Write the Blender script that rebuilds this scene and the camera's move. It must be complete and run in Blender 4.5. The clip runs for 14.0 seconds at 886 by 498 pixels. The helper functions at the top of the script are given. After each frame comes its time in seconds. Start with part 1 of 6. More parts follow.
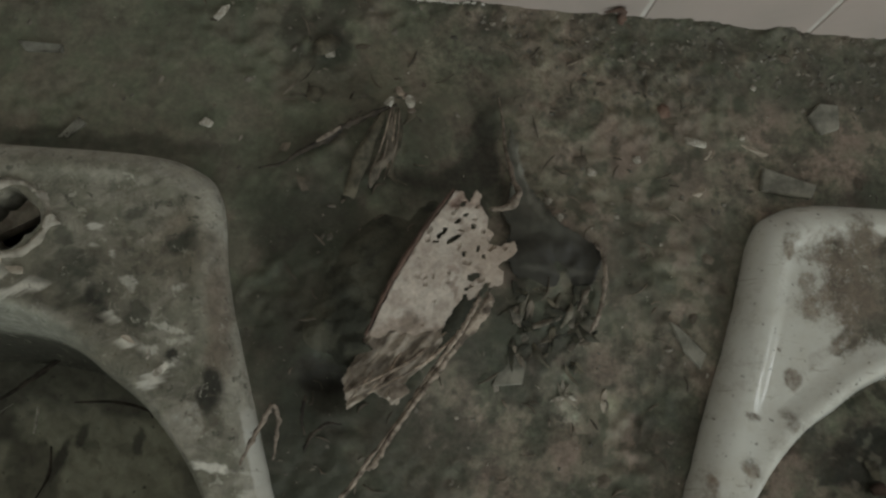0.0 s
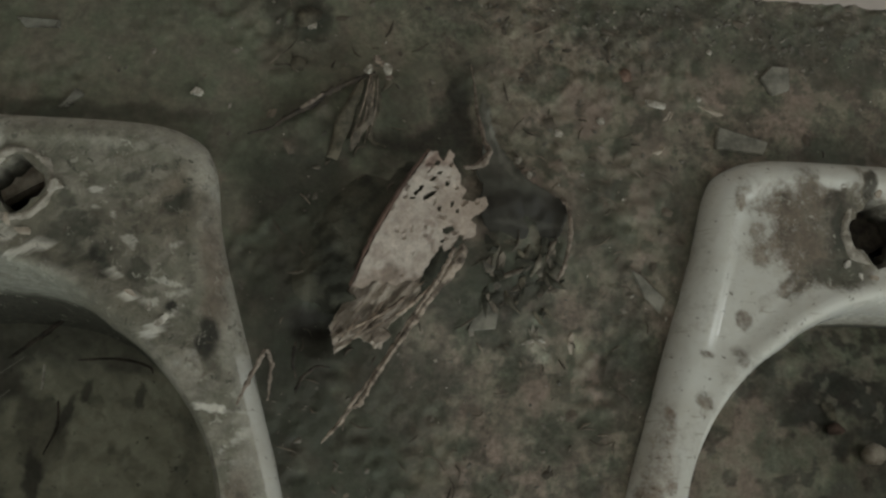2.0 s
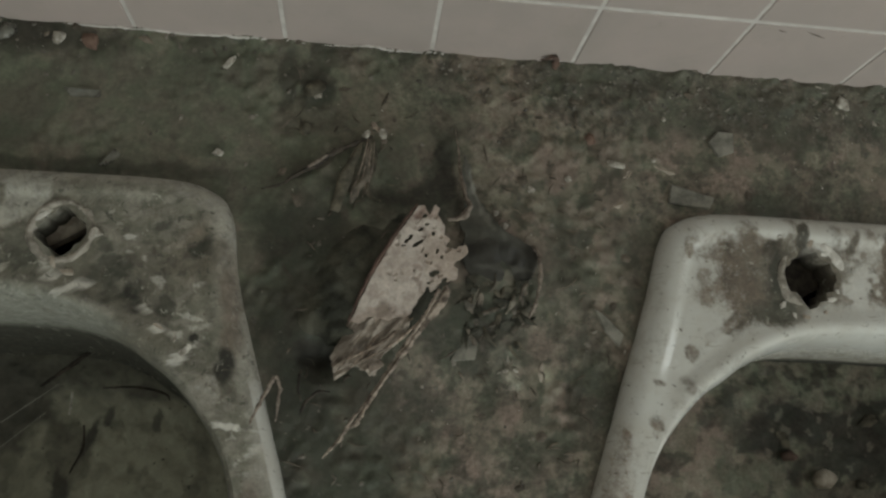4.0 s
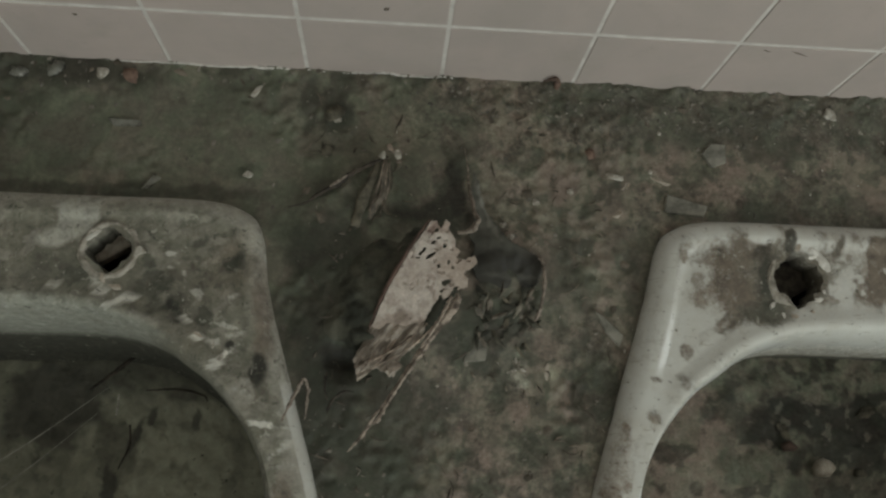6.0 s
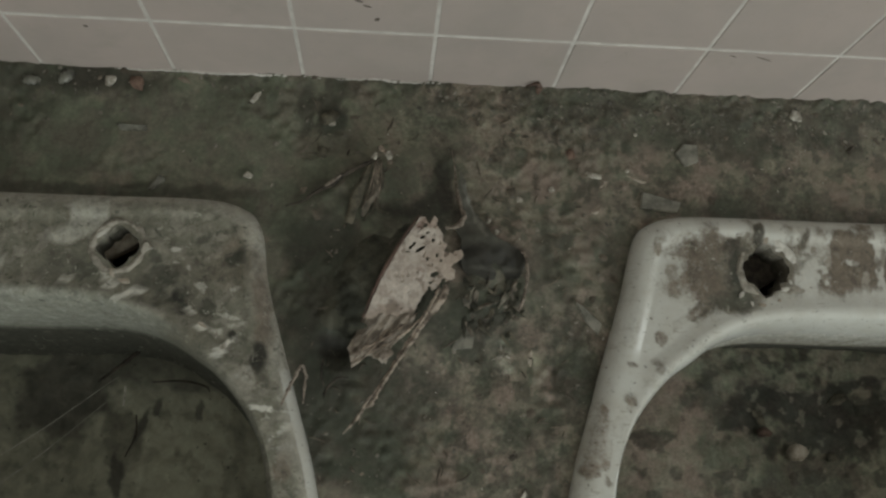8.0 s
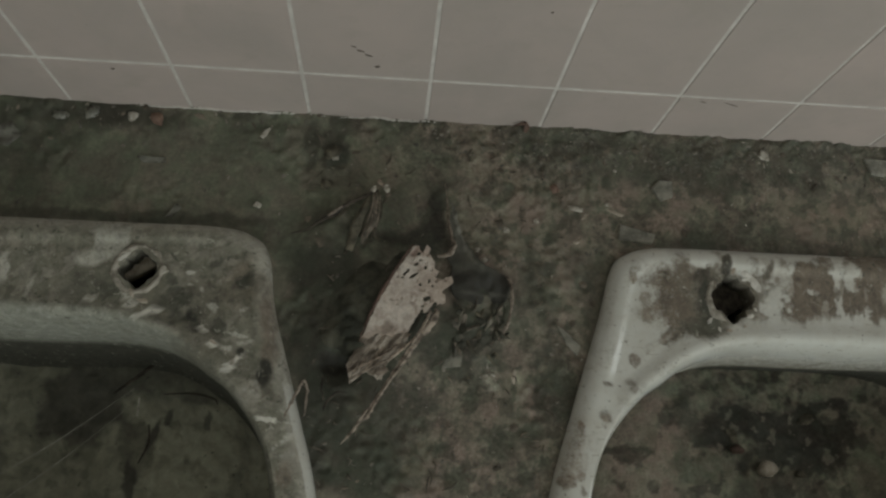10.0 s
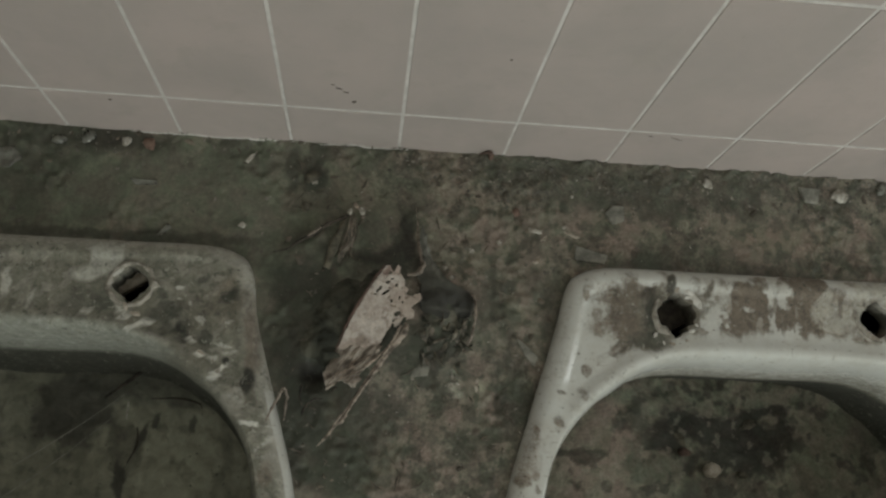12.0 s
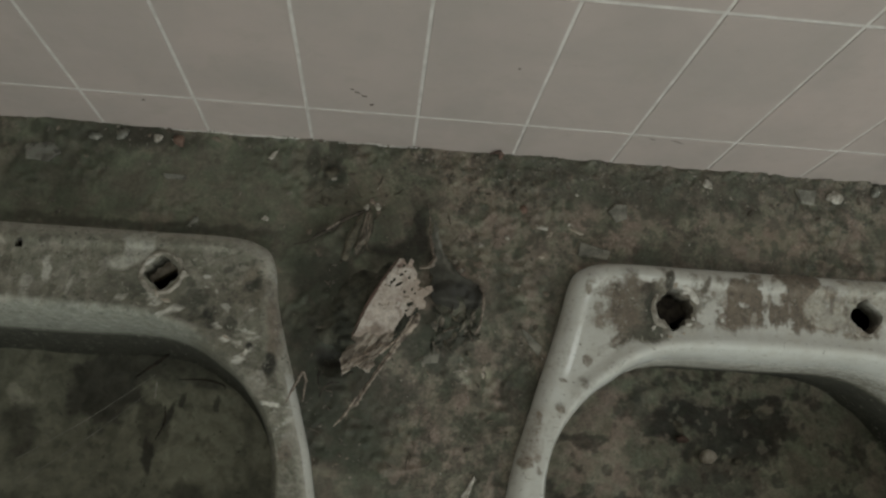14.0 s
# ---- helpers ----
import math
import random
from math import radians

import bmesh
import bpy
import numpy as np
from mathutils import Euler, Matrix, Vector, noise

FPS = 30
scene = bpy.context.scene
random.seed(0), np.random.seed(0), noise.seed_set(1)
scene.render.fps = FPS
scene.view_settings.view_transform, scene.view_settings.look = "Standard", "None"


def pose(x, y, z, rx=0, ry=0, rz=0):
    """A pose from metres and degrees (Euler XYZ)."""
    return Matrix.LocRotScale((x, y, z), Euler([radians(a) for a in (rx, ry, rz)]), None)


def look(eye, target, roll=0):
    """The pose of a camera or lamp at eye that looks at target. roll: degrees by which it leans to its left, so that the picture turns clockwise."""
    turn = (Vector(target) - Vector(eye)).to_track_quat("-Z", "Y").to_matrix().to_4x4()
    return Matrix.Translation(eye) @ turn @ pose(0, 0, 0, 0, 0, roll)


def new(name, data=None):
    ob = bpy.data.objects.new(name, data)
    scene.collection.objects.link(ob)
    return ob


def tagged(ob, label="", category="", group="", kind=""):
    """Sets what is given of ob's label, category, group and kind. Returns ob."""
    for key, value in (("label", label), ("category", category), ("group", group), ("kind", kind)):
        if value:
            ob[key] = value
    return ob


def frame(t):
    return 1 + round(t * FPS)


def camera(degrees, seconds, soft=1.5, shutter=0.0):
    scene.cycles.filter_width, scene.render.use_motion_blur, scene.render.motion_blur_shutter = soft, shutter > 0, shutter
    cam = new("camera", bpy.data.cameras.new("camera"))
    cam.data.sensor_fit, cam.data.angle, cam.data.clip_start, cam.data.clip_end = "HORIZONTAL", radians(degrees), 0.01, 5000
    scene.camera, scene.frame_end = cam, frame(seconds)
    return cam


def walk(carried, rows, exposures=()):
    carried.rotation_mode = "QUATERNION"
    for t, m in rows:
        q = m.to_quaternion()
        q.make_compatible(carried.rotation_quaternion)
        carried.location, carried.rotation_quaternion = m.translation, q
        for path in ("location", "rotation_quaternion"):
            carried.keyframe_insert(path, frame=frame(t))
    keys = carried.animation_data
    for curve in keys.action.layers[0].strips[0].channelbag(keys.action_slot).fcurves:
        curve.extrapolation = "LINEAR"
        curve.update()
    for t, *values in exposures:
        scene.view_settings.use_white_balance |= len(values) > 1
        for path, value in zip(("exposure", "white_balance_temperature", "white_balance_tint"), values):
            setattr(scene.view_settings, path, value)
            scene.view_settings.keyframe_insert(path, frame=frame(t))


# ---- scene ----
TOP = 0.85  # height of the counter above the floor

# camera: seconds, x, y, height above the counter, yaw, pitch, roll
cam = camera(58.6, 14.0, soft=2.45)
ROWS = [
    (0.0, -0.0449, -0.2667, 0.4325, -18.10, -75.05, 21.35),
    (0.5, -0.0422, -0.2726, 0.4394, -19.92, -76.33, 22.74),
    (1.0, -0.0400, -0.2767, 0.4454, -22.44, -77.37, 25.24),
    (1.5, -0.0402, -0.2810, 0.4504, -24.67, -77.38, 27.01),
    (2.0, -0.0398, -0.2867, 0.4644, -23.48, -76.31, 25.58),
    (2.5, -0.0386, -0.2861, 0.4849, -24.67, -74.74, 27.67),
    (3.0, -0.0424, -0.2915, 0.5027, -23.71, -74.08, 26.80),
    (5.5, -0.0357, -0.3054, 0.5744, -13.69, -73.49, 15.15),
    (6.0, -0.0358, -0.3048, 0.5851, -14.13, -74.31, 15.84),
    (6.5, -0.0378, -0.3090, 0.5957, -16.17, -74.35, 17.19),
    (7.0, -0.0347, -0.3148, 0.6009, -15.26, -74.11, 16.18),
    (9.5, -0.0296, -0.3320, 0.6636, -13.32, -73.05, 15.41),
    (10.0, -0.0267, -0.3315, 0.6772, -12.64, -72.64, 14.76),
    (10.5, -0.0252, -0.3272, 0.6907, -13.38, -72.45, 15.70),
    (11.0, -0.0269, -0.3237, 0.7103, -16.16, -71.57, 18.46),
    (11.5, -0.0260, -0.3239, 0.7281, -17.27, -71.56, 19.56),
    (12.0, -0.0232, -0.3341, 0.7437, -17.32, -72.08, 19.78),
    (12.5, -0.0222, -0.3384, 0.7504, -16.01, -73.17, 19.07),
    (13.0, -0.0208, -0.3354, 0.7636, -15.03, -72.88, 18.26),
    (13.5, -0.0231, -0.3323, 0.7776, -14.80, -73.18, 18.08),
    (14.0, -0.0231, -0.3382, 0.7904, -14.90, -73.46, 18.27),
]


def carried_pose(x, y, z, yaw, pitch, roll):
    return pose(x, y, z + TOP, 0, 0, yaw) @ pose(0, 0, 0, 90 + pitch, 0, 0) @ pose(0, 0, 0, 0, 0, roll)


walk(cam, [(r[0], carried_pose(*r[1:])) for r in ROWS], exposures=[(0.0, -0.21), (3.0, -0.13), (7.0, -0.07), (9.5, -0.24), (10.0, -0.34), (10.5, -0.24), (11.5, -0.06), (12.5, -0.15), (14.0, -0.18)])

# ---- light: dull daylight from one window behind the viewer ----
SUN_EL, SUN_ROT = 38.0, 200.0
world = bpy.data.worlds.new("sky")
scene.world = world
world.use_nodes = True
wn = world.node_tree.nodes
sky = wn.new("ShaderNodeTexSky")
sky.sky_type, sky.sun_disc = "NISHITA", False
sky.sun_elevation, sky.sun_rotation = radians(SUN_EL), radians(SUN_ROT)
world.node_tree.links.new(sky.outputs[0], wn["Background"].inputs[0])
wn["Background"].inputs[1].default_value = 0.06

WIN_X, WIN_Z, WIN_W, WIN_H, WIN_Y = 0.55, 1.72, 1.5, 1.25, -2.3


def lamp_area(name, m, w, h, watts, colour):
    data = bpy.data.lights.new(name, "AREA")
    data.shape, data.size, data.size_y, data.energy, data.color = "RECTANGLE", w, h, watts, colour
    ob = new(name, data)
    ob.matrix_world = m
    return ob


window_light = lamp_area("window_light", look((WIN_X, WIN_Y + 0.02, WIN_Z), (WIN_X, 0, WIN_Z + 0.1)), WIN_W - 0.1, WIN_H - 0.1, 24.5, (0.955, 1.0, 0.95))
# daylight of a second, smaller window in the east wall
EAST_X, EAST_Y, EAST_Z, EAST_W, EAST_H = 1.75, -0.42, 1.85, 0.62, 0.8
east_light = lamp_area("east_window_light", look((EAST_X - 0.02, EAST_Y, EAST_Z), (0, EAST_Y, EAST_Z - 0.5)), EAST_W - 0.08, EAST_H - 0.08, 4.6, (0.95, 1.0, 0.98))


# ---- materials ----
class Mat:
    """A small builder for node materials."""

    def __init__(self, name, rough=0.6, metallic=0.0, spec=0.5):
        self.m = bpy.data.materials.new(name)
        self.m.use_nodes = True
        self.t = self.m.node_tree
        self.b = self.t.nodes["Principled BSDF"]
        self.b.inputs["Roughness"].default_value = rough
        self.b.inputs["Metallic"].default_value = metallic
        self.b.inputs["Specular IOR Level"].default_value = spec
        self.co = self.t.nodes.new("ShaderNodeTexCoord").outputs["Object"]

    def link(self, a, b):
        self.t.links.new(a, b)

    def noise(self, scale, detail=6, rough=0.6, dist=0.0, co=None, out=0):
        n = self.t.nodes.new("ShaderNodeTexNoise")
        n.inputs["Scale"].default_value, n.inputs["Detail"].default_value = scale, detail
        n.inputs["Roughness"].default_value, n.inputs["Distortion"].default_value = rough, dist
        self.link(co or self.co, n.inputs["Vector"])
        return n.outputs[out]

    def voronoi(self, scale, feature="F1"):
        n = self.t.nodes.new("ShaderNodeTexVoronoi")
        n.feature = feature
        n.inputs["Scale"].default_value = scale
        self.link(self.co, n.inputs["Vector"])
        return n.outputs["Distance"]

    def stretch(self, sx, sy, sz, rz=0):
        n = self.t.nodes.new("ShaderNodeMapping")
        n.inputs["Scale"].default_value = (sx, sy, sz)
        n.inputs["Rotation"].default_value = (0, 0, radians(rz))
        self.link(self.co, n.inputs["Vector"])
        return n.outputs[0]

    def ramp(self, fac, *stops):
        n = self.t.nodes.new("ShaderNodeValToRGB")
        e = n.color_ramp.elements
        while len(e) < len(stops):
            e.new(0.5)
        for k, (p, c) in zip(e, stops):
            k.position = p
            k.color = (c, c, c, 1) if isinstance(c, (int, float)) else (*c, 1)
        self.link(fac, n.inputs[0])
        return n.outputs[0]

    def mix(self, fac, a, b, kind="MIX"):
        n = self.t.nodes.new("ShaderNodeMix")
        n.data_type, n.blend_type = "RGBA", kind
        for sock, v in ((n.inputs[0], fac), (n.inputs[6], a), (n.inputs[7], b)):
            if isinstance(v, (int, float)):
                sock.default_value = v
            elif isinstance(v, tuple):
                sock.default_value = (*v, 1)
            else:
                self.link(v, sock)
        return n.outputs[2]

    def attr(self, name):
        n = self.t.nodes.new("ShaderNodeAttribute")
        n.attribute_name = name
        return n

    def rand(self):
        return self.t.nodes.new("ShaderNodeObjectInfo").outputs["Random"]

    def island(self):
        return self.t.nodes.new("ShaderNodeNewGeometry").outputs["Random Per Island"]

    def colour(self, s):
        if isinstance(s, tuple):
            self.b.inputs["Base Color"].default_value = (*s, 1)
        else:
            self.link(s, self.b.inputs["Base Color"])
        return self

    def rough(self, s):
        self.link(s, self.b.inputs["Roughness"])
        return self

    def bump(self, height, strength=0.3, dist=0.001):
        n = self.t.nodes.new("ShaderNodeBump")
        n.inputs["Strength"].default_value, n.inputs["Distance"].default_value = strength, dist
        self.link(height, n.inputs["Height"])
        self.link(n.outputs[0], self.b.inputs["Normal"])
        return self


def speckled(name, low, high, scale, rough=0.75, bump=0.4, dist=0.001, spec=0.3, per_island=False):
    """A plain dirty matter between two colours."""
    k = Mat(name, rough, spec=spec)
    c = k.mix(k.ramp(k.noise(scale, 6, 0.65), (0.4, 0.0), (0.6, 1.0)), low, high)
    if per_island:
        c = k.mix(1.0, c, k.ramp(k.island(), (0.0, 0.6), (0.8, 1.0), (1.0, 1.35)), "MULTIPLY")
    return k.colour(c).bump(k.noise(scale * 3, 4), bump, dist).m


# soil and dirt on the counter: broad colour and painted shade from the map, grain from noise
k = Mat("counter_grime", 0.72, spec=0.35)
ground_map = k.attr("grime_shade")
base, gritty = ground_map.outputs["Color"], ground_map.outputs["Alpha"]
fine = k.ramp(k.noise(290, 6, 0.66), (0.34, 0.68), (0.5, 1.0), (0.66, 1.32))
mid = k.ramp(k.noise(115, 5, 0.62, 0.3), (0.38, 0.78), (0.5, 1.0), (0.62, 1.2))
broad = k.ramp(k.noise(30, 4, 0.55, 0.5), (0.38, 0.9), (0.5, 1.0), (0.62, 1.08))
mid = k.mix(1.0, mid, broad, "MULTIPLY")
hue = k.mix(k.ramp(k.noise(40, 5, 0.6, 0.3), (0.4, 0.0), (0.6, 1.0)), (0.94, 1.015, 0.95), (1.05, 0.985, 1.0))
base = k.mix(1.0, base, hue, "MULTIPLY")
c = k.mix(1.0, k.mix(1.0, base, fine, "MULTIPLY"), mid, "MULTIPLY")
clods = k.ramp(k.noise(120, 5, 0.6, 0.4), (0.58, 0.0), (0.63, 0.6))
c = k.mix(k.mix(1.0, clods, k.ramp(k.noise(21, 3), (0.42, 0.2), (0.58, 1.0)), "MULTIPLY"), c, (0.048, 0.051, 0.038))
crust = k.ramp(k.noise(150, 5, 0.6, 0.4), (0.60, 0.0), (0.65, 0.55))
c = k.mix(k.mix(1.0, crust, k.ramp(k.noise(17, 3), (0.45, 0.1), (0.6, 1.0)), "MULTIPLY"), c, k.mix(1.0, base, (1.55, 1.46, 1.45), "MULTIPLY"))
c = k.mix(gritty, k.mix(0.3, base, c), c)
flecks = k.ramp(k.noise(330, 3, 0.5), (0.72, 0.0), (0.78, 1.0))
c = k.mix(k.mix(1.0, flecks, k.ramp(k.noise(24, 3), (0.46, 0.0), (0.62, 0.7)), "MULTIPLY"), c, (0.30, 0.27, 0.23))
k.colour(c).rough(k.ramp(k.noise(40, 4), (0.35, 0.45), (0.65, 0.9)))
k.bump(k.mix(0.12, k.noise(260, 5, 0.65), k.noise(60, 4, 0.55)), 0.55, 0.0016)
GRIME = k.m

# finer, smoother caked silt
k = Mat("caked_silt", 0.6, spec=0.35)
c = k.mix(1.0, k.attr("grime_shade").outputs["Color"], k.ramp(k.noise(60, 7, 0.62, 0.5), (0.3, 0.7), (0.7, 1.3)), "MULTIPLY")
c = k.mix(k.ramp(k.noise(150, 4, 0.6), (0.64, 0.0), (0.72, 0.7)), c, (0.03, 0.03, 0.023))
SILT = k.colour(c).bump(k.noise(90, 7, 0.68), 0.6, 0.003).m

# glazed ceramic under dried dirt: clean glaze where the dirt map is zero
k = Mat("basin_glaze", 0.2, spec=0.5)
dirt = k.attr("grime_shade")
amount, tint = dirt.outputs["Alpha"], dirt.outputs["Color"]
m1 = k.t.nodes.new("ShaderNodeMath")
m1.operation = "MULTIPLY_ADD"
k.link(k.mix(0.5, k.noise(90, 7, 0.7, 0.3), k.noise(260, 6, 0.75)), m1.inputs[0])
m1.inputs[1].default_value = 2.0
m1.inputs[2].default_value = -1.0
m2 = k.t.nodes.new("ShaderNodeMath")
m2.operation = "ADD"
k.link(m1.outputs[0], m2.inputs[0])
k.link(amount, m2.inputs[1])
fac = k.ramp(m2.outputs[0], (0.26, 0.0), (0.42, 0.3), (0.6, 0.68), (0.85, 1.0))
film = k.ramp(k.mix(0.5, k.noise(22, 5, 0.6, 0.8), k.noise(110, 6, 0.7)), (0.44, 0.0), (0.64, 0.35))
glaze = k.mix(k.ramp(k.noise(14, 3), (0.35, 0.0), (0.7, 1.0)), (0.585, 0.595, 0.56), (0.53, 0.535, 0.495))
glaze = k.mix(film, glaze, (0.40, 0.365, 0.30))
scratch = k.ramp(k.noise(60, 3, 0.5, 0.6, k.stretch(1.0, 9.0, 1.0, 35)), (0.66, 0.0), (0.70, 0.5))
glaze = k.mix(scratch, glaze, (0.30, 0.27, 0.22))
soil = k.mix(1.0, tint, k.ramp(k.noise(130, 7, 0.7, 0.5), (0.32, 0.66), (0.5, 1.0), (0.68, 1.34)), "MULTIPLY")
soil = k.mix(k.ramp(k.noise(120, 5, 0.6, 0.4), (0.63, 0.0), (0.67, 0.35)), soil, (0.30, 0.285, 0.235))
soil = k.mix(k.ramp(k.noise(80, 5, 0.65, 0.5), (0.61, 0.0), (0.66, 0.4)), soil, (0.125, 0.105, 0.082))
streak = k.ramp(k.noise(70, 3, 0.5, 0.4, k.stretch(8.0, 1.0, 1.0, 25)), (0.69, 0.0), (0.73, 0.25))
soil = k.mix(streak, soil, (0.40, 0.385, 0.33))
patch = k.ramp(k.noise(26, 4, 0.6, 0.5), (0.44, 0.0), (0.58, 1.0))
soil = k.mix(k.mix(1.0, k.ramp(k.noise(150, 5, 0.65, 0.5), (0.585, 0.0), (0.625, 0.75)), patch, "MULTIPLY"), soil, (0.06, 0.062, 0.047))
soil = k.mix(k.mix(1.0, k.ramp(k.noise(190, 5, 0.65, 0.8), (0.60, 0.0), (0.64, 0.8)), k.ramp(k.noise(33, 4, 0.6, 0.5), (0.46, 0.0), (0.58, 1.0)), "MULTIPLY"), soil, (0.38, 0.375, 0.32))
specks = k.ramp(k.noise(260, 2, 0.5), (0.68, 0.0), (0.73, 1.0))
c = k.mix(fac, glaze, soil)
c = k.mix(k.mix(0.55, (0.0, 0.0, 0.0), specks), c, (0.07, 0.055, 0.04))
k.colour(c).rough(k.mix(fac, (0.13, 0.13, 0.13), (0.85, 0.85, 0.85)))
k.bump(k.mix(fac, (0.3, 0.3, 0.3), k.noise(140, 6, 0.7)), 0.35, 0.0025)
GLAZE = k.m

# wall tiles: matt warm-grey glaze with faint dust
k = Mat("wall_tile_glaze", 0.35, spec=0.4)
k.co = k.t.nodes.new("ShaderNodeNewGeometry").outputs["Position"]
c = k.mix(k.ramp(k.noise(7, 5, 0.6, 0.5), (0.36, 0.0), (0.64, 1.0)), (0.401, 0.357, 0.331), (0.475, 0.408, 0.379))
c = k.mix(k.ramp(k.noise(24, 6, 0.65), (0.54, 0.0), (0.7, 0.5)), c, (0.366, 0.331, 0.294))
c = k.mix(k.ramp(k.rand(), (0.0, 0.0), (1.0, 0.35)), c, (0.408, 0.368, 0.341))
c = k.mix(k.ramp(k.noise(160, 3, 0.5), (0.69, 0.0), (0.78, 0.35)), c, (0.3, 0.26, 0.22))
k.colour(c).rough(k.ramp(k.noise(30, 4), (0.3, 0.3), (0.7, 0.55))).bump(k.noise(18, 3), 0.12, 0.002)
TILE = k.m

GROUT = speckled("pale_grout", (0.52, 0.50, 0.47), (0.64, 0.62, 0.585), 60, 0.9, 0.5)
# unseen walls and ceiling, kept pale so that they bounce more light
PLASTER = speckled("old_plaster", (0.60, 0.585, 0.54), (0.72, 0.70, 0.655), 5, 0.9, 0.3, 0.003)
BOUNCE_WHITE = speckled("bounce_white", (0.74, 0.73, 0.69), (0.82, 0.81, 0.78), 4, 0.9, 0.2, 0.003)
FLOOR_MAT = speckled("dusty_concrete", (0.10, 0.095, 0.085), (0.2, 0.185, 0.16), 9, 0.9, 0.4, 0.003)
FIBRE = speckled("torn_fibre", (0.12, 0.098, 0.078), (0.33, 0.28, 0.235), 130, 0.85, 0.8, 0.002)
RUST = speckled("rusty_edge", (0.075, 0.052, 0.042), (0.15, 0.10, 0.08), 80, 0.85, 0.7)
STRAW = speckled("dry_straw", (0.12, 0.095, 0.075), (0.44, 0.36, 0.29), 150, 0.8, 0.4)
TWIG = speckled("dark_twig", (0.024, 0.021, 0.017), (0.075, 0.062, 0.049), 120, 0.85, 0.6)
COLLAR = speckled("grey_putty", (0.19, 0.175, 0.145), (0.40, 0.375, 0.325), 110, 0.85, 0.7, 0.002)
PUTTY = speckled("dry_putty", (0.30, 0.26, 0.21), (0.52, 0.47, 0.40), 90, 0.85, 0.7, 0.002)
RAG = speckled("mouldy_rag", (0.036, 0.038, 0.030), (0.088, 0.087, 0.067), 38, 0.9, 0.9, 0.003, 0.15)
STALK = speckled("brown_stalk", (0.09, 0.072, 0.057), (0.38, 0.32, 0.265), 170, 0.7, 0.5)
DRY_LEAF = speckled("dry_brown_leaf", (0.075, 0.066, 0.052), (0.20, 0.175, 0.142), 120, 0.75, 0.6)
LEAF = speckled("rotten_leaf", (0.06, 0.056, 0.042), (0.15, 0.135, 0.1), 90, 0.8, 0.6)
CHIP = speckled("pale_chip", (0.22, 0.20, 0.165), (0.56, 0.54, 0.48), 130, 0.65, 0.6)
BROKEN = speckled("broken_glaze", (0.46, 0.445, 0.40), (0.72, 0.71, 0.66), 160, 0.45, 0.4)
GREYCHIP = speckled("grey_chip", (0.125, 0.122, 0.102), (0.255, 0.248, 0.21), 75, 0.5, 0.3)
REDCHIP = speckled("brick_chip", (0.13, 0.085, 0.065), (0.24, 0.165, 0.13), 80, 0.9, 0.6)
GRIT = speckled("grit", (0.085, 0.08, 0.064), (0.21, 0.19, 0.158), 60, 0.55, 0.5, spec=0.4, per_island=True)
THREAD = speckled("pale_thread", (0.20, 0.197, 0.172), (0.34, 0.33, 0.29), 60, 0.8, 0.2)
FRAME_MAT = speckled("flaking_white_paint", (0.5, 0.5, 0.46), (0.7, 0.7, 0.66), 30, 0.6, 0.4)
SOOT = speckled("dark_smudge", (0.10, 0.085, 0.07), (0.2, 0.175, 0.15), 200, 0.9, 0.2)
k = Mat("broken_glass", 0.25, spec=0.5)
k.b.inputs["Transmission Weight"].default_value = 0.55
k.colour(k.mix(k.ramp(k.noise(80, 5), (0.4, 0.0), (0.65, 1.0)), (0.40, 0.405, 0.35), (0.14, 0.132, 0.108)))
k.bump(k.noise(60, 3), 0.2, 0.001)
GLASS = k.m
k = Mat("window_pane", 0.05)
k.b.inputs["Transmission Weight"].default_value = 1.0
k.colour((0.9, 0.95, 0.93))
PANE = k.m


# ---- mesh helpers ----
def mesh_of(name, verts, faces, smooth=True):
    me = bpy.data.meshes.new(name)
    me.from_pydata([tuple(v) for v in verts], [], faces)
    me.validate()
    me.update()
    if smooth:
        me.polygons.foreach_set("use_smooth", [True] * len(me.polygons))
    return me


def of_bm(name, bm, smooth=False):
    me = bpy.data.meshes.new(name)
    bmesh.ops.recalc_face_normals(bm, faces=bm.faces)
    bm.to_mesh(me)
    bm.free()
    if smooth:
        me.polygons.foreach_set("use_smooth", [True] * len(me.polygons))
    return me


def part(name, me, material, parent=None, label="", at=None):
    if isinstance(me, bmesh.types.BMesh):
        me = of_bm(name, me)
    if not me.materials:
        me.materials.append(material)
    ob = new(name, me)
    ob.parent = parent
    if at is not None:
        ob.matrix_basis = at
    return tagged(ob, label)


def group_at(name, m):
    ob = new(name)
    ob.empty_display_size = 0.05
    ob.matrix_basis = m
    return ob


def box(bm, x0, y0, z0, x1, y1, z1, bevel=0.0):
    made = bmesh.ops.create_cube(bm, size=1.0, matrix=Matrix.LocRotScale(((x0 + x1) / 2, (y0 + y1) / 2, (z0 + z1) / 2), None, (x1 - x0, y1 - y0, z1 - z0)))
    if bevel:
        edges = list({e for v in made["verts"] for e in v.link_edges})
        bmesh.ops.bevel(bm, geom=edges, offset=bevel, segments=2, affect="EDGES")
    return bm


def hashed(ix, iy, seed):
    h = (ix.astype(np.int64) * 374761393 + iy.astype(np.int64) * 668265263 + seed * 974711) & 0xFFFFFFFF
    h = ((h ^ (h >> 13)) * 1274126177) & 0xFFFFFFFF
    return ((h ^ (h >> 16)) & 0xFFFFFF) / float(0xFFFFFF)


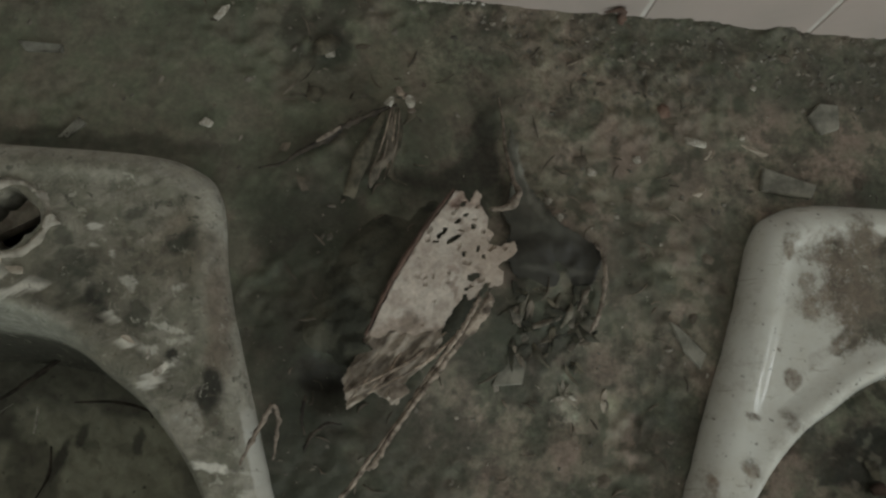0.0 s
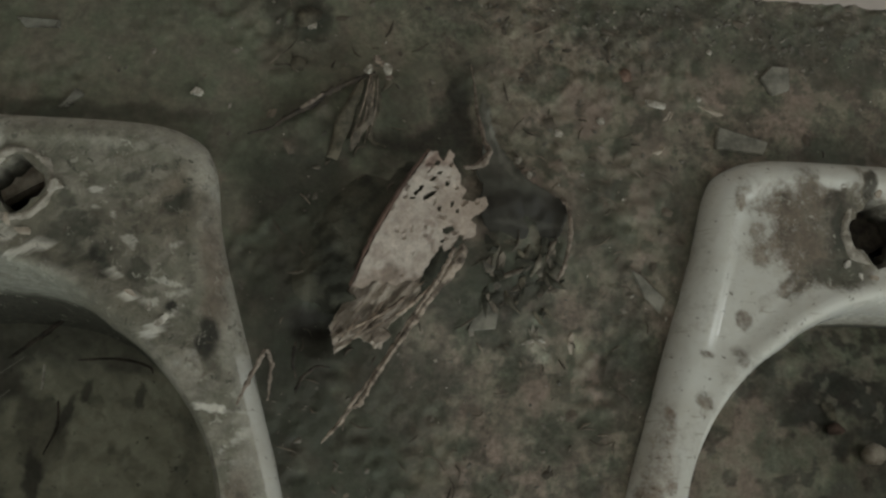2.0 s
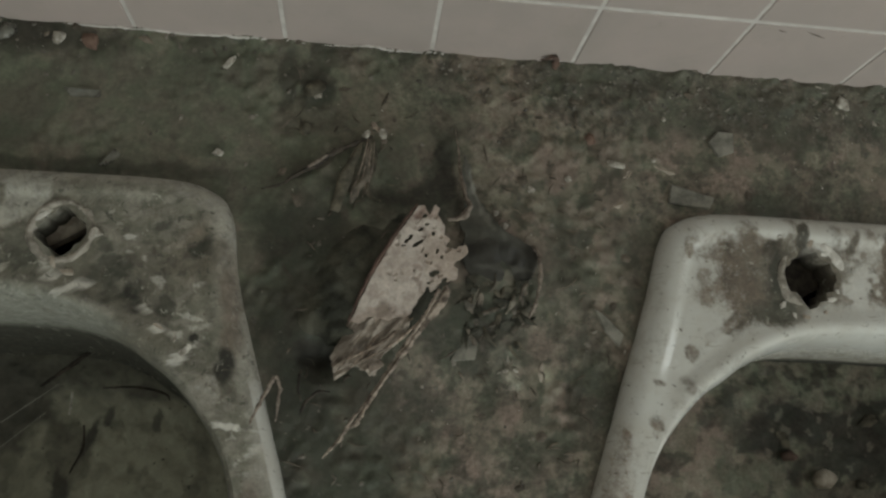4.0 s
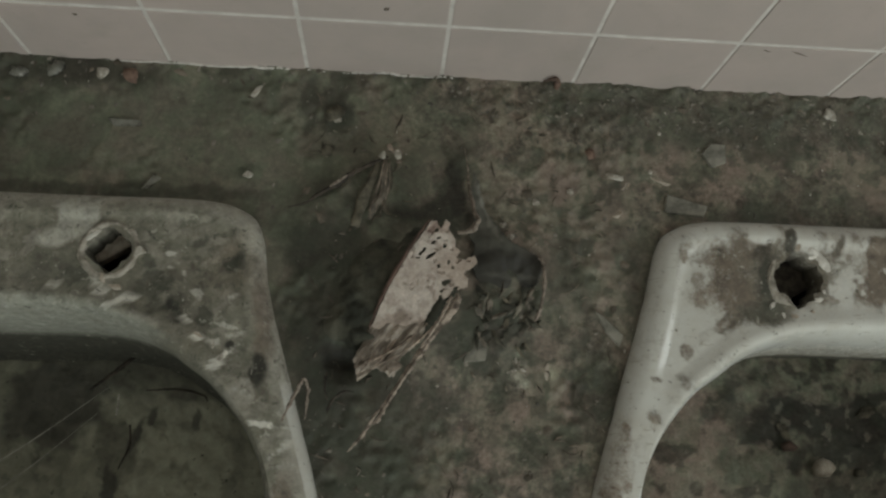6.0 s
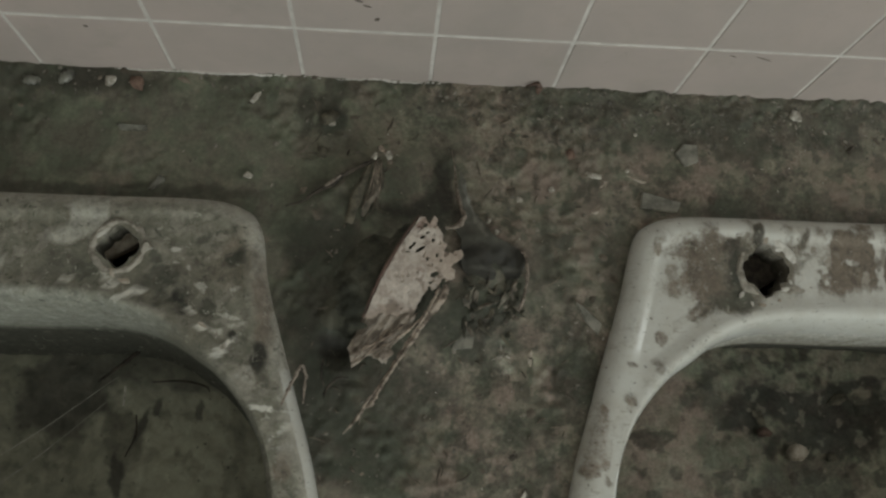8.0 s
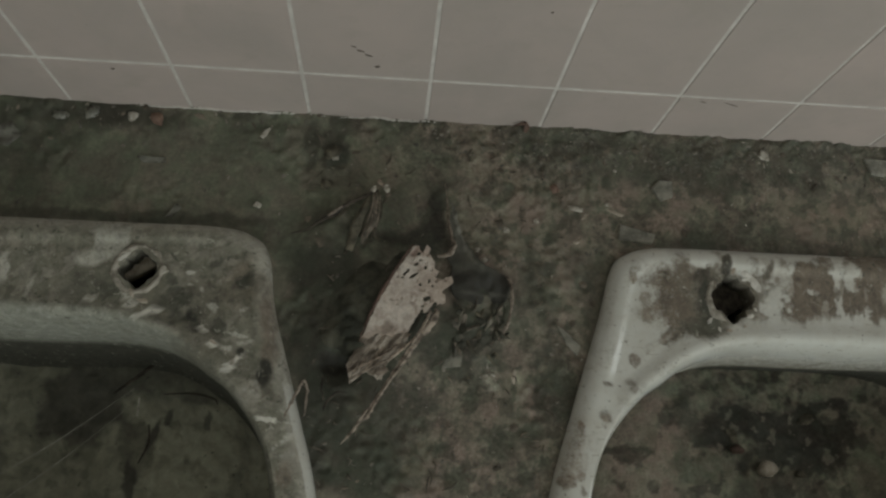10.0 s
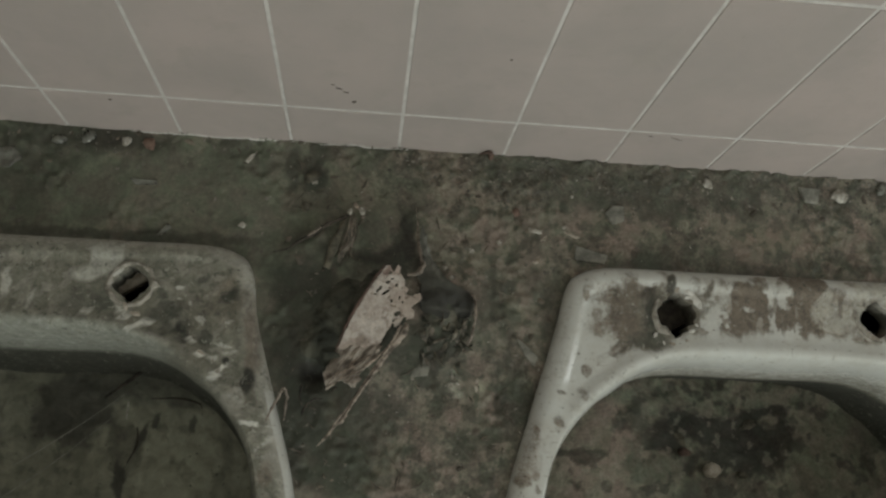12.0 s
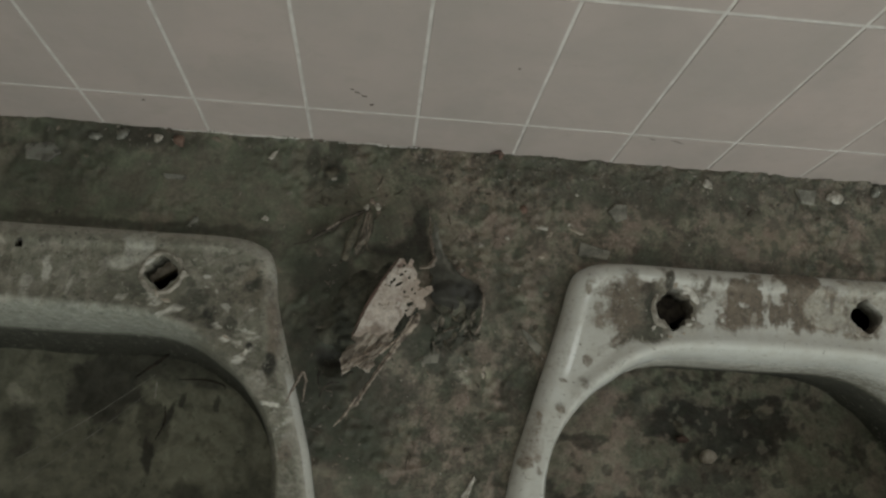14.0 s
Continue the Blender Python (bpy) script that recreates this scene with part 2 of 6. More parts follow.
def value_noise(x, y, size, seed):
    u, v = np.asarray(x, float) / size, np.asarray(y, float) / size
    iu, iv = np.floor(u), np.floor(v)
    fu, fv = u - iu, v - iv
    fu, fv = fu * fu * (3 - 2 * fu), fv * fv * (3 - 2 * fv)
    a, b = hashed(iu, iv, seed), hashed(iu + 1, iv, seed)
    c, d = hashed(iu, iv + 1, seed), hashed(iu + 1, iv + 1, seed)
    return (a * (1 - fu) + b * fu) * (1 - fv) + (c * (1 - fu) + d * fu) * fv


def fbm(x, y, size, seed, octaves=4, gain=0.5):
    total, amp, norm = 0.0, 1.0, 0.0
    for n in range(octaves):
        total = total + amp * value_noise(x, y, size / 2**n, seed + 17 * n)
        norm, amp = norm + amp, amp * gain
    return total / norm


def ease(a, b, x):
    s = np.clip((x - a) / (b - a), 0, 1)
    return s * s * (3 - 2 * s)


class GrimeShade:
    """A map of dirt and painted light and shade over the plan: colour and amount at given places, to which stains are
    added.
    """

    def __init__(self, x, y, colour, amount=1.0):
        self.x, self.y = np.asarray(x, float), np.asarray(y, float)
        self.c = np.ones((len(self.x), 4)) * np.array((*colour, amount))
        self.seed = 5

    def blend(self, mask, colour, amount=None):
        m = mask[:, None]
        self.c[:, :3] = self.c[:, :3] * (1 - m) + np.array(colour) * m
        if amount is not None:
            self.c[:, 3] = self.c[:, 3] * (1 - mask) + amount * mask

    def stain_shade(self, x, y, rx, ry, colour, strength=1.0, turn=0.0, amount=None, soft=0.35, ragged=0.7, grain=0.025):
        self.seed += 1
        a = radians(turn)
        reach = (1 + soft + ragged) * max(rx, ry)
        near = np.flatnonzero((np.abs(self.x - x) < reach) & (np.abs(self.y - y) < reach))
        px, py = self.x[near], self.y[near]
        dx, dy = px - x, py - y
        u, v = dx * math.cos(a) + dy * math.sin(a), -dx * math.sin(a) + dy * math.cos(a)
        warp = min(rx, ry, 0.012)
        u = u + 1.6 * warp * (fbm(px, py, 2.2 * warp, self.seed + 50, 3) - 0.5)
        v = v + 1.6 * warp * (fbm(px, py, 2.2 * warp, self.seed + 90, 3) - 0.5)
        d = np.sqrt((u / rx) ** 2 + (v / ry) ** 2)
        d = d + ragged * (fbm(px, py, grain, self.seed, 4, 0.6) - 0.5) * 2
        m = (strength * (1 - ease(1 - soft, 1 + soft, d)))[:, None]
        self.c[near, :3] = self.c[near, :3] * (1 - m) + np.array(colour) * m
        if amount is not None:
            self.c[near, 3:] = self.c[near, 3:] * (1 - m) + amount * m

    def store(self, me):
        layer = me.color_attributes.new("grime_shade", "FLOAT_COLOR", "POINT")
        layer.data.foreach_set("color", self.c.astype(np.float32).ravel())


def spline(points, n):
    """n points along a smooth open curve through the given ones."""
    p = np.array(points, float)
    p = np.vstack([2 * p[0] - p[1], p, 2 * p[-1] - p[-2]])
    out = []
    for t in np.linspace(0, len(points) - 1 - 1e-9, n):
        i, f = int(t), t - int(t)
        a, b, c, d = p[i], p[i + 1], p[i + 2], p[i + 3]
        out.append(0.5 * (2 * b + (c - a) * f + (2 * a - 5 * b + 4 * c - d) * f * f + (3 * b - a - 3 * c + d) * f**3))
    return np.array(out)


def tube(points, radii, n=6, steps=24, wobble=0.0, seed=1):
    """A tapered stalk along a smooth curve, closed at its ends."""
    rng = random.Random(seed)
    path = spline(points, steps)
    rad = np.interp(np.linspace(0, 1, steps), np.linspace(0, 1, len(radii)), radii)
    verts, faces = [], []
    for i, p in enumerate(path):
        d = Vector(path[min(i + 1, steps - 1)] - path[max(i - 1, 0)]).normalized()
        side = d.cross(Vector((0, 0, 1)))
        side = side.normalized() if side.length > 1e-4 else Vector((1, 0, 0))
        up = side.cross(d)
        for j in range(n):
            a = 2 * math.pi * j / n
            r = rad[i] * (1 + wobble * (rng.random() - 0.5) * 2)
            verts.append(Vector(p) + (side * math.cos(a) + up * math.sin(a)) * r)
    for i in range(steps - 1):
        for j in range(n):
            faces.append((i * n + j, i * n + (j + 1) % n, (i + 1) * n + (j + 1) % n, (i + 1) * n + j))
    faces += [tuple(range(n - 1, -1, -1)), tuple((steps - 1) * n + j for j in range(n))]
    return mesh_of("stalk", verts, faces)


def ribbon(points, half, steps=24, curl=0.4, seed=1, thick=0.0005, across=7):
    """A thin uneven strip along a smooth curve, arched across its width, closed all round."""
    path = spline(points, steps)
    wid = np.interp(np.linspace(0, 1, steps), np.linspace(0, 1, len(half)), half)
    verts = []
    for side in (0, 1):
        for i, p in enumerate(path):
            d = path[min(i + 1, steps - 1)] - path[max(i - 1, 0)]
            nrm = np.array((-d[1], d[0], 0)) / max(np.hypot(d[0], d[1]), 1e-6)
            edge = 1 + 0.5 * (value_noise([i / 3.0], [0.5], 1.0, seed)[0] - 0.5)
            for j in range(across):
                f = 2 * j / (across - 1) - 1
                lift = curl * wid[i] * (0.8 * (1 - f * f) + 0.5 * f * math.sin(i * 0.35 + seed)) + 0.3 * wid[i] * (value_noise([i / 2.0], [j * 0.9], 1.0, seed + 3)[0] - 0.5)
                verts.append(p + nrm * f * wid[i] * edge + np.array((0, 0, lift - thick * side)))
    n, faces = steps * across, []
    for i in range(steps - 1):
        for j in range(across - 1):
            a = i * across + j
            faces += [(a, a + 1, a + across + 1, a + across), (n + a, n + a + across, n + a + across + 1, n + a + 1)]
        for j, flip in ((0, 1), (across - 1, 0)):
            a, b = i * across + j, (i + 1) * across + j
            faces.append((a, b, n + b, n + a) if flip else (b, a, n + a, n + b))
    for i, flip in ((0, 0), (steps - 1, 1)):
        for j in range(across - 1):
            a = i * across + j
            faces.append((a, a + 1, n + a + 1, n + a) if flip else (a + 1, a, n + a, n + a + 1))
    return mesh_of("ribbon", verts, faces)


def slab(outline, thick, bevel=0.0006, crumple=0.0, seed=1, dome=0.0):
    """A thin flat piece of the given outline, slightly uneven, lying on z = 0."""
    rng = random.Random(seed)
    bm = bmesh.new()
    low = [bm.verts.new((x, y, 0)) for x, y in outline]
    face = bm.faces.new(low)
    made = bmesh.ops.extrude_face_region(bm, geom=[face])
    for v in made["geom"]:
        if isinstance(v, bmesh.types.BMVert):
            v.co.z = thick + rng.uniform(-1, 1) * crumple
            v.co.x *= 0.97
            v.co.y *= 0.97
    bmesh.ops.recalc_face_normals(bm, faces=bm.faces)
    if bevel:
        bmesh.ops.bevel(bm, geom=[e for e in bm.edges if e.calc_face_angle(0) > 0.6], offset=bevel, segments=1, affect="EDGES")
    return bm

# ---- the room: tiled wall, plain walls that close the place ----
ROOM_X0, ROOM_X1, ROOM_Y0, ROOM_H, WALL = -1.35, 1.75, -2.3, 2.7, 0.14


def wall_box(name, label, material, *boxes):
    bm = bmesh.new()
    for b in boxes:
        box(bm, *b)
    return tagged(part(name, bm, material), label, "wall", kind="structure")


wall_north = wall_box("wall_north", "wall clad in warm grey upright tiles with pale joints", GROUT, (ROOM_X0, -0.0004, 0, ROOM_X1, WALL, ROOM_H))
wall_box("wall_west", "plain dusty plastered side wall", PLASTER, (ROOM_X0 - WALL, ROOM_Y0 - WALL, 0, ROOM_X0, WALL, ROOM_H))
ey0, ey1, ez0, ez1 = EAST_Y - EAST_W / 2, EAST_Y + EAST_W / 2, EAST_Z - EAST_H / 2, EAST_Z + EAST_H / 2
wall_box("wall_east", "plain dusty plastered wall round a small window", PLASTER,
         (ROOM_X1, ROOM_Y0 - WALL, 0, ROOM_X1 + WALL, ey0, ROOM_H), (ROOM_X1, ey1, 0, ROOM_X1 + WALL, WALL, ROOM_H),
         (ROOM_X1, ey0, 0, ROOM_X1 + WALL, ey1, ez0), (ROOM_X1, ey0, ez1, ROOM_X1 + WALL, ey1, ROOM_H))
wx0, wx1, wz0, wz1 = WIN_X - WIN_W / 2, WIN_X + WIN_W / 2, WIN_Z - WIN_H / 2, WIN_Z + WIN_H / 2
wall_box("wall_south", "plain dusty plastered wall round a window", PLASTER,
         (ROOM_X0, ROOM_Y0 - WALL, 0, wx0, ROOM_Y0, ROOM_H), (wx1, ROOM_Y0 - WALL, 0, ROOM_X1, ROOM_Y0, ROOM_H),
         (wx0, ROOM_Y0 - WALL, 0, wx1, ROOM_Y0, wz0), (wx0, ROOM_Y0 - WALL, wz1, wx1, ROOM_Y0, ROOM_H))
tagged(part("floor", box(bmesh.new(), ROOM_X0 - WALL, ROOM_Y0 - WALL, -0.1, ROOM_X1 + WALL, WALL, 0), FLOOR_MAT), "bare dusty concrete floor", "floor", kind="structure")
tagged(part("ceiling", box(bmesh.new(), ROOM_X0 - WALL, ROOM_Y0 - WALL, ROOM_H, ROOM_X1 + WALL, WALL, ROOM_H + 0.1), BOUNCE_WHITE), "plain unseen ceiling, white to bounce light", "ceiling", kind="structure")


def window_unit(name, m, w, h, label):
    """A painted frame with one pane, in an opening of that size; it stands on its lower edge."""
    unit = tagged(group_at(name, m), label, "window", kind="structure")
    for n, b in (("frame_side", (-w / 2, -0.03, 0, -w / 2 + 0.05, 0.03, h)), ("frame_side", (w / 2 - 0.05, -0.03, 0, w / 2, 0.03, h)), ("frame_sill", (-w / 2 + 0.05, -0.03, 0, w / 2 - 0.05, 0.03, 0.05)), ("frame_head", (-w / 2 + 0.05, -0.03, h - 0.05, w / 2 - 0.05, 0.03, h))):
        part(n, box(bmesh.new(), *b, 0.004), FRAME_MAT, unit)
    pane = part("pane", box(bmesh.new(), -w / 2 + 0.05, -0.003, 0.05, w / 2 - 0.05, 0.003, h - 0.05), PANE, unit)
    pane.visible_shadow = False


window_unit("window_1", pose(WIN_X, ROOM_Y0 - 0.08, wz0), WIN_W, WIN_H, "white-painted window with one clear pane")
window_unit("window_2", pose(ROOM_X1 + 0.08, EAST_Y, ez0, 0, 0, 90), EAST_W, EAST_H, "small white-painted window with one clear pane")

# ---- the two basins: plan of one, about its own middle line ----
CENTRE_Y = -0.335
HALF_OUT = [(0.0, -0.1145), (0.09, -0.1145), (0.172, -0.115), (0.2025, -0.123), (0.2165, -0.139), (0.2285, -0.183), (0.254, -0.264), (0.276, -0.34), (0.286, -0.42), (0.262, -0.5), (0.19, -0.545), (0.1, -0.56), (0.0, -0.563)]
HALF_IN = [(0.0, -0.2005), (0.085, -0.2015), (0.126, -0.2075), (0.156, -0.2205), (0.1755, -0.2345), (0.1935, -0.2475), (0.2105, -0.2655), (0.2245, -0.2845), (0.2345, -0.3045), (0.2405, -0.3255), (0.2435, -0.35), (0.243, -0.42), (0.22, -0.475), (0.16, -0.51), (0.08, -0.523), (0.0, -0.526)]


def polar(half, angles):
    """Distance from the basin's centre to a mirrored smooth outline, by angle."""
    p = spline(half, 240)
    p = np.vstack([p, (p * (-1, 1))[::-1]])
    a, r = np.arctan2(p[:, 1] - CENTRE_Y, p[:, 0]), np.hypot(p[:, 0], p[:, 1] - CENTRE_Y)
    order = np.argsort(a)
    return np.interp(angles, a[order], r[order], period=2 * math.pi)


ANG = np.linspace(-math.pi, math.pi, 1000, endpoint=False)
R_OUT, R_IN = polar(HALF_OUT, ANG), polar(HALF_IN, ANG)


def inside_basin(x, y, cx, inset):
    """Whether places lie inside a basin's outline by that inset."""
    a = np.arctan2(y - CENTRE_Y, x - cx)
    return np.hypot(x - cx, y - CENTRE_Y) < np.interp(a, ANG, R_OUT, period=2 * math.pi) - inset


def basin_mesh(slope):
    loops = []
    for a in np.linspace(0, 90, 9):  # rolled outer rim
        s, c = math.sin(radians(a)), math.cos(radians(a))
        loops.append((R_OUT - 0.017 * (1 - c), -0.001 + 0.016 * s))
    loops.insert(0, (R_OUT - 0.001, -0.006 + 0 * ANG))
    wide = ease(-0.002, 0.012, R_OUT - R_IN - 0.0452)  # the step and the lip flatten out where the rim is narrow
    lip = np.minimum(0.020, R_OUT - R_IN - 0.0262) / 0.020
    for f, z in ((0.0015, 0.0149), (0.0034, 0.0143), (0.0056, 0.0132), (0.0074, 0.0125)):  # shallow step down to the tap ledge
        loops.append((R_OUT - 0.017 - f, 0.0149 + (z - 0.0149) * wide))
    ledge0, ledge1 = R_OUT - 0.0252, R_IN + 0.020 * lip
    for f in np.linspace(0.04, 0.96, 54):
        loops.append((ledge0 * (1 - f) + ledge1 * f, 0.0148 + (0.0122 - 0.001 * f - 0.0148) * wide))
    for f, z in ((0.016, 0.0118), (0.011, 0.0135), (0.006, 0.0142), (0.002, 0.0128), (0.0, 0.0095)):  # raised lip of the bowl
        loops.append((R_IN + f * lip, z + max(0.0, 0.0146 - z) * (1 - wide) * min(1.0, f / 0.006)))
    for f, z in ((-0.0026, 0.004), (-0.0045, -0.004), (-0.0065, -0.014), (-0.0078, -0.038), (-0.0084, -0.066), (-0.0088, -0.072), (-0.009 - 0.1 * slope, -0.08), (-0.009 - 0.3 * slope, -0.1), (-0.009 - 0.6 * slope, -0.13), (-0.009 - slope, -0.155), (-0.012 - 1.4 * slope, -0.178), (-0.04, -0.196), (-0.08, -0.203)):
        loops.append((R_IN + f, z))
    for f, z in ((0.55, -0.211), (0.3, -0.216), (0.12, -0.219)):
        loops.append((R_IN * f, z))
    under = [(R_IN * 0.12, -0.235), (R_IN * 0.55, -0.228), (R_IN - 0.05, -0.217), (R_IN + 0.012, -0.19), (R_IN + 0.018, -0.15), (R_IN + 0.0165, -0.05), (R_IN + 0.0165, -0.012), (R_OUT - 0.02, -0.0115)]
    loops += under
    n = len(ANG)
    verts = []
    for r, z in loops:
        z = np.broadcast_to(z, r.shape)
        verts += list(zip(r * np.cos(ANG), r * np.sin(ANG) + CENTRE_Y, z))
    faces, m = [], len(loops)
    for i in range(m):
        a, b = i * n, ((i + 1) % m) * n
        faces += [(a + j, a + (j + 1) % n, b + (j + 1) % n, b + j) for j in range(n)]
    me = mesh_of("basin_body", verts, faces)
    bm = bmesh.new()
    bm.from_mesh(me)
    bmesh.ops.recalc_face_normals(bm, faces=bm.faces)
    bm.to_mesh(me)
    bm.free()
    return me


def cut(ob, cutters):
    """Cut holes of the given meshes through ob, and drop the cutters."""
    tools = []
    for me in cutters:
        t = new("cutter", me)
        mod = ob.modifiers.new("hole", "BOOLEAN")
        mod.operation, mod.solver, mod.object = "DIFFERENCE", "EXACT", t
        tools.append(t)
    bpy.context.view_layer.update()
    me = bpy.data.meshes.new_from_object(ob.evaluated_get(bpy.context.evaluated_depsgraph_get()))
    ob.modifiers.clear()
    ob.data = me
    for t in tools:
        bpy.data.objects.remove(t)
    return ob


def hole_mesh(x, y, size, turn, seed, ragged=0.0012):
    """A roughly square, chipped hole."""
    rng = random.Random(seed)
    pts = []
    for i in range(28):
        a = 2 * math.pi * i / 28
        r = size / max(abs(math.cos(a)), abs(math.sin(a))) ** 0.85 + rng.uniform(-1, 1) * ragged
        pts.append((x + r * math.cos(a + radians(turn)), y + r * math.sin(a + radians(turn))))
    bm = bmesh.new()
    f = bm.faces.new([bm.verts.new((px, py, -0.03)) for px, py in pts])
    bmesh.ops.translate(bm, verts=[v for e in bmesh.ops.extrude_face_region(bm, geom=[f])["geom"] if isinstance(e, bmesh.types.BMVert) for v in [e]], vec=(0, 0, 0.06))
    return of_bm("cutter", bm)


BROWN, UMBER, BLACK = (0.19, 0.168, 0.132), (0.105, 0.092, 0.07), (0.03, 0.027, 0.021)
CHALK, BONE, PALE_DUST, GLAZED = (0.46, 0.45, 0.395), (0.64, 0.63, 0.57), (0.46, 0.455, 0.40), (0.5, 0.49, 0.44)


def grime_left(g):
    """Dust and dried dirt all over, with scraped, chipped and mouldy places, and a rim paled against its shade."""
    gap, out_gap = R_in_gap(g.x, g.y), R_out_gap(g.x, g.y)
    g.blend(np.ones(len(g.x)), (0.188, 0.186, 0.147), 1.0)
    g.blend(0.55 * ease(0.42, 0.6, fbm(g.x, g.y, 0.05, 3)), (0.158, 0.148, 0.115))
    g.blend(0.45 * ease(0.52, 0.64, fbm(g.x, g.y, 0.02, 9)), (0.13, 0.122, 0.095))
    g.blend(0.5 * ease(0.56, 0.64, fbm(g.x, g.y, 0.012, 15)), (0.26, 0.25, 0.208))
    g.blend(0.45 * ease(0.60, 0.65, fbm(g.x * 0.5 + g.y, g.y - g.x, 0.009, 17)), (0.33, 0.315, 0.27))
    g.blend(0.5 * ease(0.66, 0.7, fbm(g.x, g.y, 0.011, 25)), (0.075, 0.068, 0.052))
    # rim colour lightened to make up for the shade on its outer roll
    g.blend(0.9 * (1 - ease(0.004, 0.018, out_gap)), (0.37, 0.36, 0.31), 0.8)
    g.blend(0.8 * (1 - ease(0.004, 0.014, -gap)) * ease(-0.235, -0.215, g.y) * ease(0.15, 0.06, g.x), (0.29, 0.30, 0.255), 0.75)
    g.stain_shade(0.0778, -0.1768, 0.0300, 0.0140, (0.10, 0.098, 0.076), 0.6, 2, amount=1.1, soft=0.6)
    g.stain_shade(0.1598, -0.1875, 0.0285, 0.0244, (0.115, 0.105, 0.08), 0.6, 1, amount=1.1, soft=0.6)
    g.stain_shade(0.2276, -0.2071, 0.0057, 0.0369, (0.15, 0.118, 0.09), 0.75, 9, amount=1.1, soft=0.5)
    g.stain_shade(0.2097, -0.1690, 0.0166, 0.0249, (0.165, 0.142, 0.108), 0.6, 2, amount=1.1, soft=0.6)
    g.stain_shade(0.0764, -0.1501, 0.0194, 0.0057, PALE_DUST, 0.75, 7, amount=0.8, soft=0.5)
    g.stain_shade(0.1445, -0.1643, 0.0057, 0.0115, (0.27, 0.26, 0.215), 0.7, 2, amount=0.9, soft=0.5)
    g.stain_shade(0.0769, -0.1853, 0.0052, 0.0036, CHALK, 0.9, 1, amount=0.8, soft=0.2, ragged=1.1, grain=0.005)
    g.stain_shade(0.1108, -0.1904, 0.0044, 0.0032, BONE, 0.9, 21, amount=0.8, soft=0.2, ragged=1.1, grain=0.005)
    g.stain_shade(0.1258, -0.1951, 0.0080, 0.0036, BONE, 0.95, 11, amount=0.7, soft=0.2, ragged=1.1, grain=0.005)
    g.stain_shade(0.1066, -0.1824, 0.0056, 0.0024, CHALK, 0.8, -49, amount=0.8, soft=0.2, ragged=1.1, grain=0.005)
    g.stain_shade(0.1513, -0.1843, 0.0103, 0.0028, (0.026, 0.026, 0.020), 0.95, -14, amount=1.3, soft=0.4, ragged=1.0, grain=0.01)
    g.stain_shade(0.1626, -0.2001, 0.0039, 0.0079, (0.026, 0.026, 0.020), 0.95, 11, amount=1.3, soft=0.4, ragged=1.0, grain=0.01)
    g.stain_shade(0.2021, -0.1675, 0.0069, 0.0061, (0.026, 0.026, 0.020), 0.95, 2, amount=1.3, soft=0.4, ragged=1.0, grain=0.01)
    g.stain_shade(0.2262, -0.2403, 0.0063, 0.0102, (0.026, 0.026, 0.020), 0.95, -7, amount=1.3, soft=0.4, ragged=1.0, grain=0.012)
    g.stain_shade(0.2049, -0.2263, 0.0039, 0.0036, (0.026, 0.026, 0.020), 0.95, 1, amount=1.3, soft=0.4, ragged=1.0, grain=0.01)
    g.stain_shade(0.2159, -0.1688, 0.0033, 0.0100, UMBER, 0.6, -13, amount=1.1, soft=0.5)
    g.stain_shade(0.1572, -0.1600, 0.0025, 0.0016, BONE, 0.8, 2, amount=0.8, soft=0.2, ragged=1.1, grain=0.005)
    g.stain_shade(0.1691, -0.1735, 0.0010, 0.0041, CHALK, 0.8, -8, amount=0.8, soft=0.2, ragged=1.1, grain=0.005)
    g.stain_shade(0.1582, -0.1704, 0.0025, 0.0012, CHALK, 0.7, 2, amount=0.8, soft=0.2, ragged=1.1, grain=0.005)
    g.stain_shade(0.1803, -0.1891, 0.0053, 0.0029, CHALK, 0.85, -34, amount=0.8, soft=0.2, ragged=1.1, grain=0.005)
    g.stain_shade(0.2059, -0.1906, 0.0053, 0.0016, CHALK, 0.6, 21, amount=0.8, soft=0.2, ragged=1.1, grain=0.005)
    g.stain_shade(0.2027, -0.2127, 0.0089, 0.0016, CHALK, 0.8, -11, amount=0.8, soft=0.2, ragged=1.1, grain=0.005)
    g.stain_shade(0.2104, -0.2179, 0.0073, 0.0014, CHALK, 0.6, 11, amount=0.8, soft=0.2, ragged=1.1, grain=0.005)
    g.stain_shade(0.1718, -0.2070, 0.0049, 0.0024, CHALK, 0.8, -34, amount=0.8, soft=0.2, ragged=1.1, grain=0.005)
    g.stain_shade(0.1831, -0.2214, 0.0097, 0.0014, BONE, 0.9, -17, amount=0.7, soft=0.2, ragged=1.1, grain=0.005)
    g.stain_shade(0.1934, -0.2237, 0.0057, 0.0028, CHALK, 0.8, -29, amount=0.8, soft=0.2, ragged=1.1, grain=0.005)
    g.stain_shade(0.1999, -0.2388, 0.0044, 0.0088, BONE, 1.0, -27, amount=0.6, soft=0.2, ragged=1.1, grain=0.005)
    g.stain_shade(0.2042, -0.2325, 0.0081, 0.0012, CHALK, 0.8, 46, amount=0.7, soft=0.2, ragged=1.1, grain=0.005)
    g.stain_shade(0.2175, -0.2599, 0.0064, 0.0096, (0.31, 0.295, 0.25), 0.85, -19, amount=0.8, soft=0.3, grain=0.012)
    g.stain_shade(0.2317, -0.2812, 0.0071, 0.0028, BONE, 0.95, 1, amount=0.6, soft=0.2, ragged=1.1, grain=0.005)
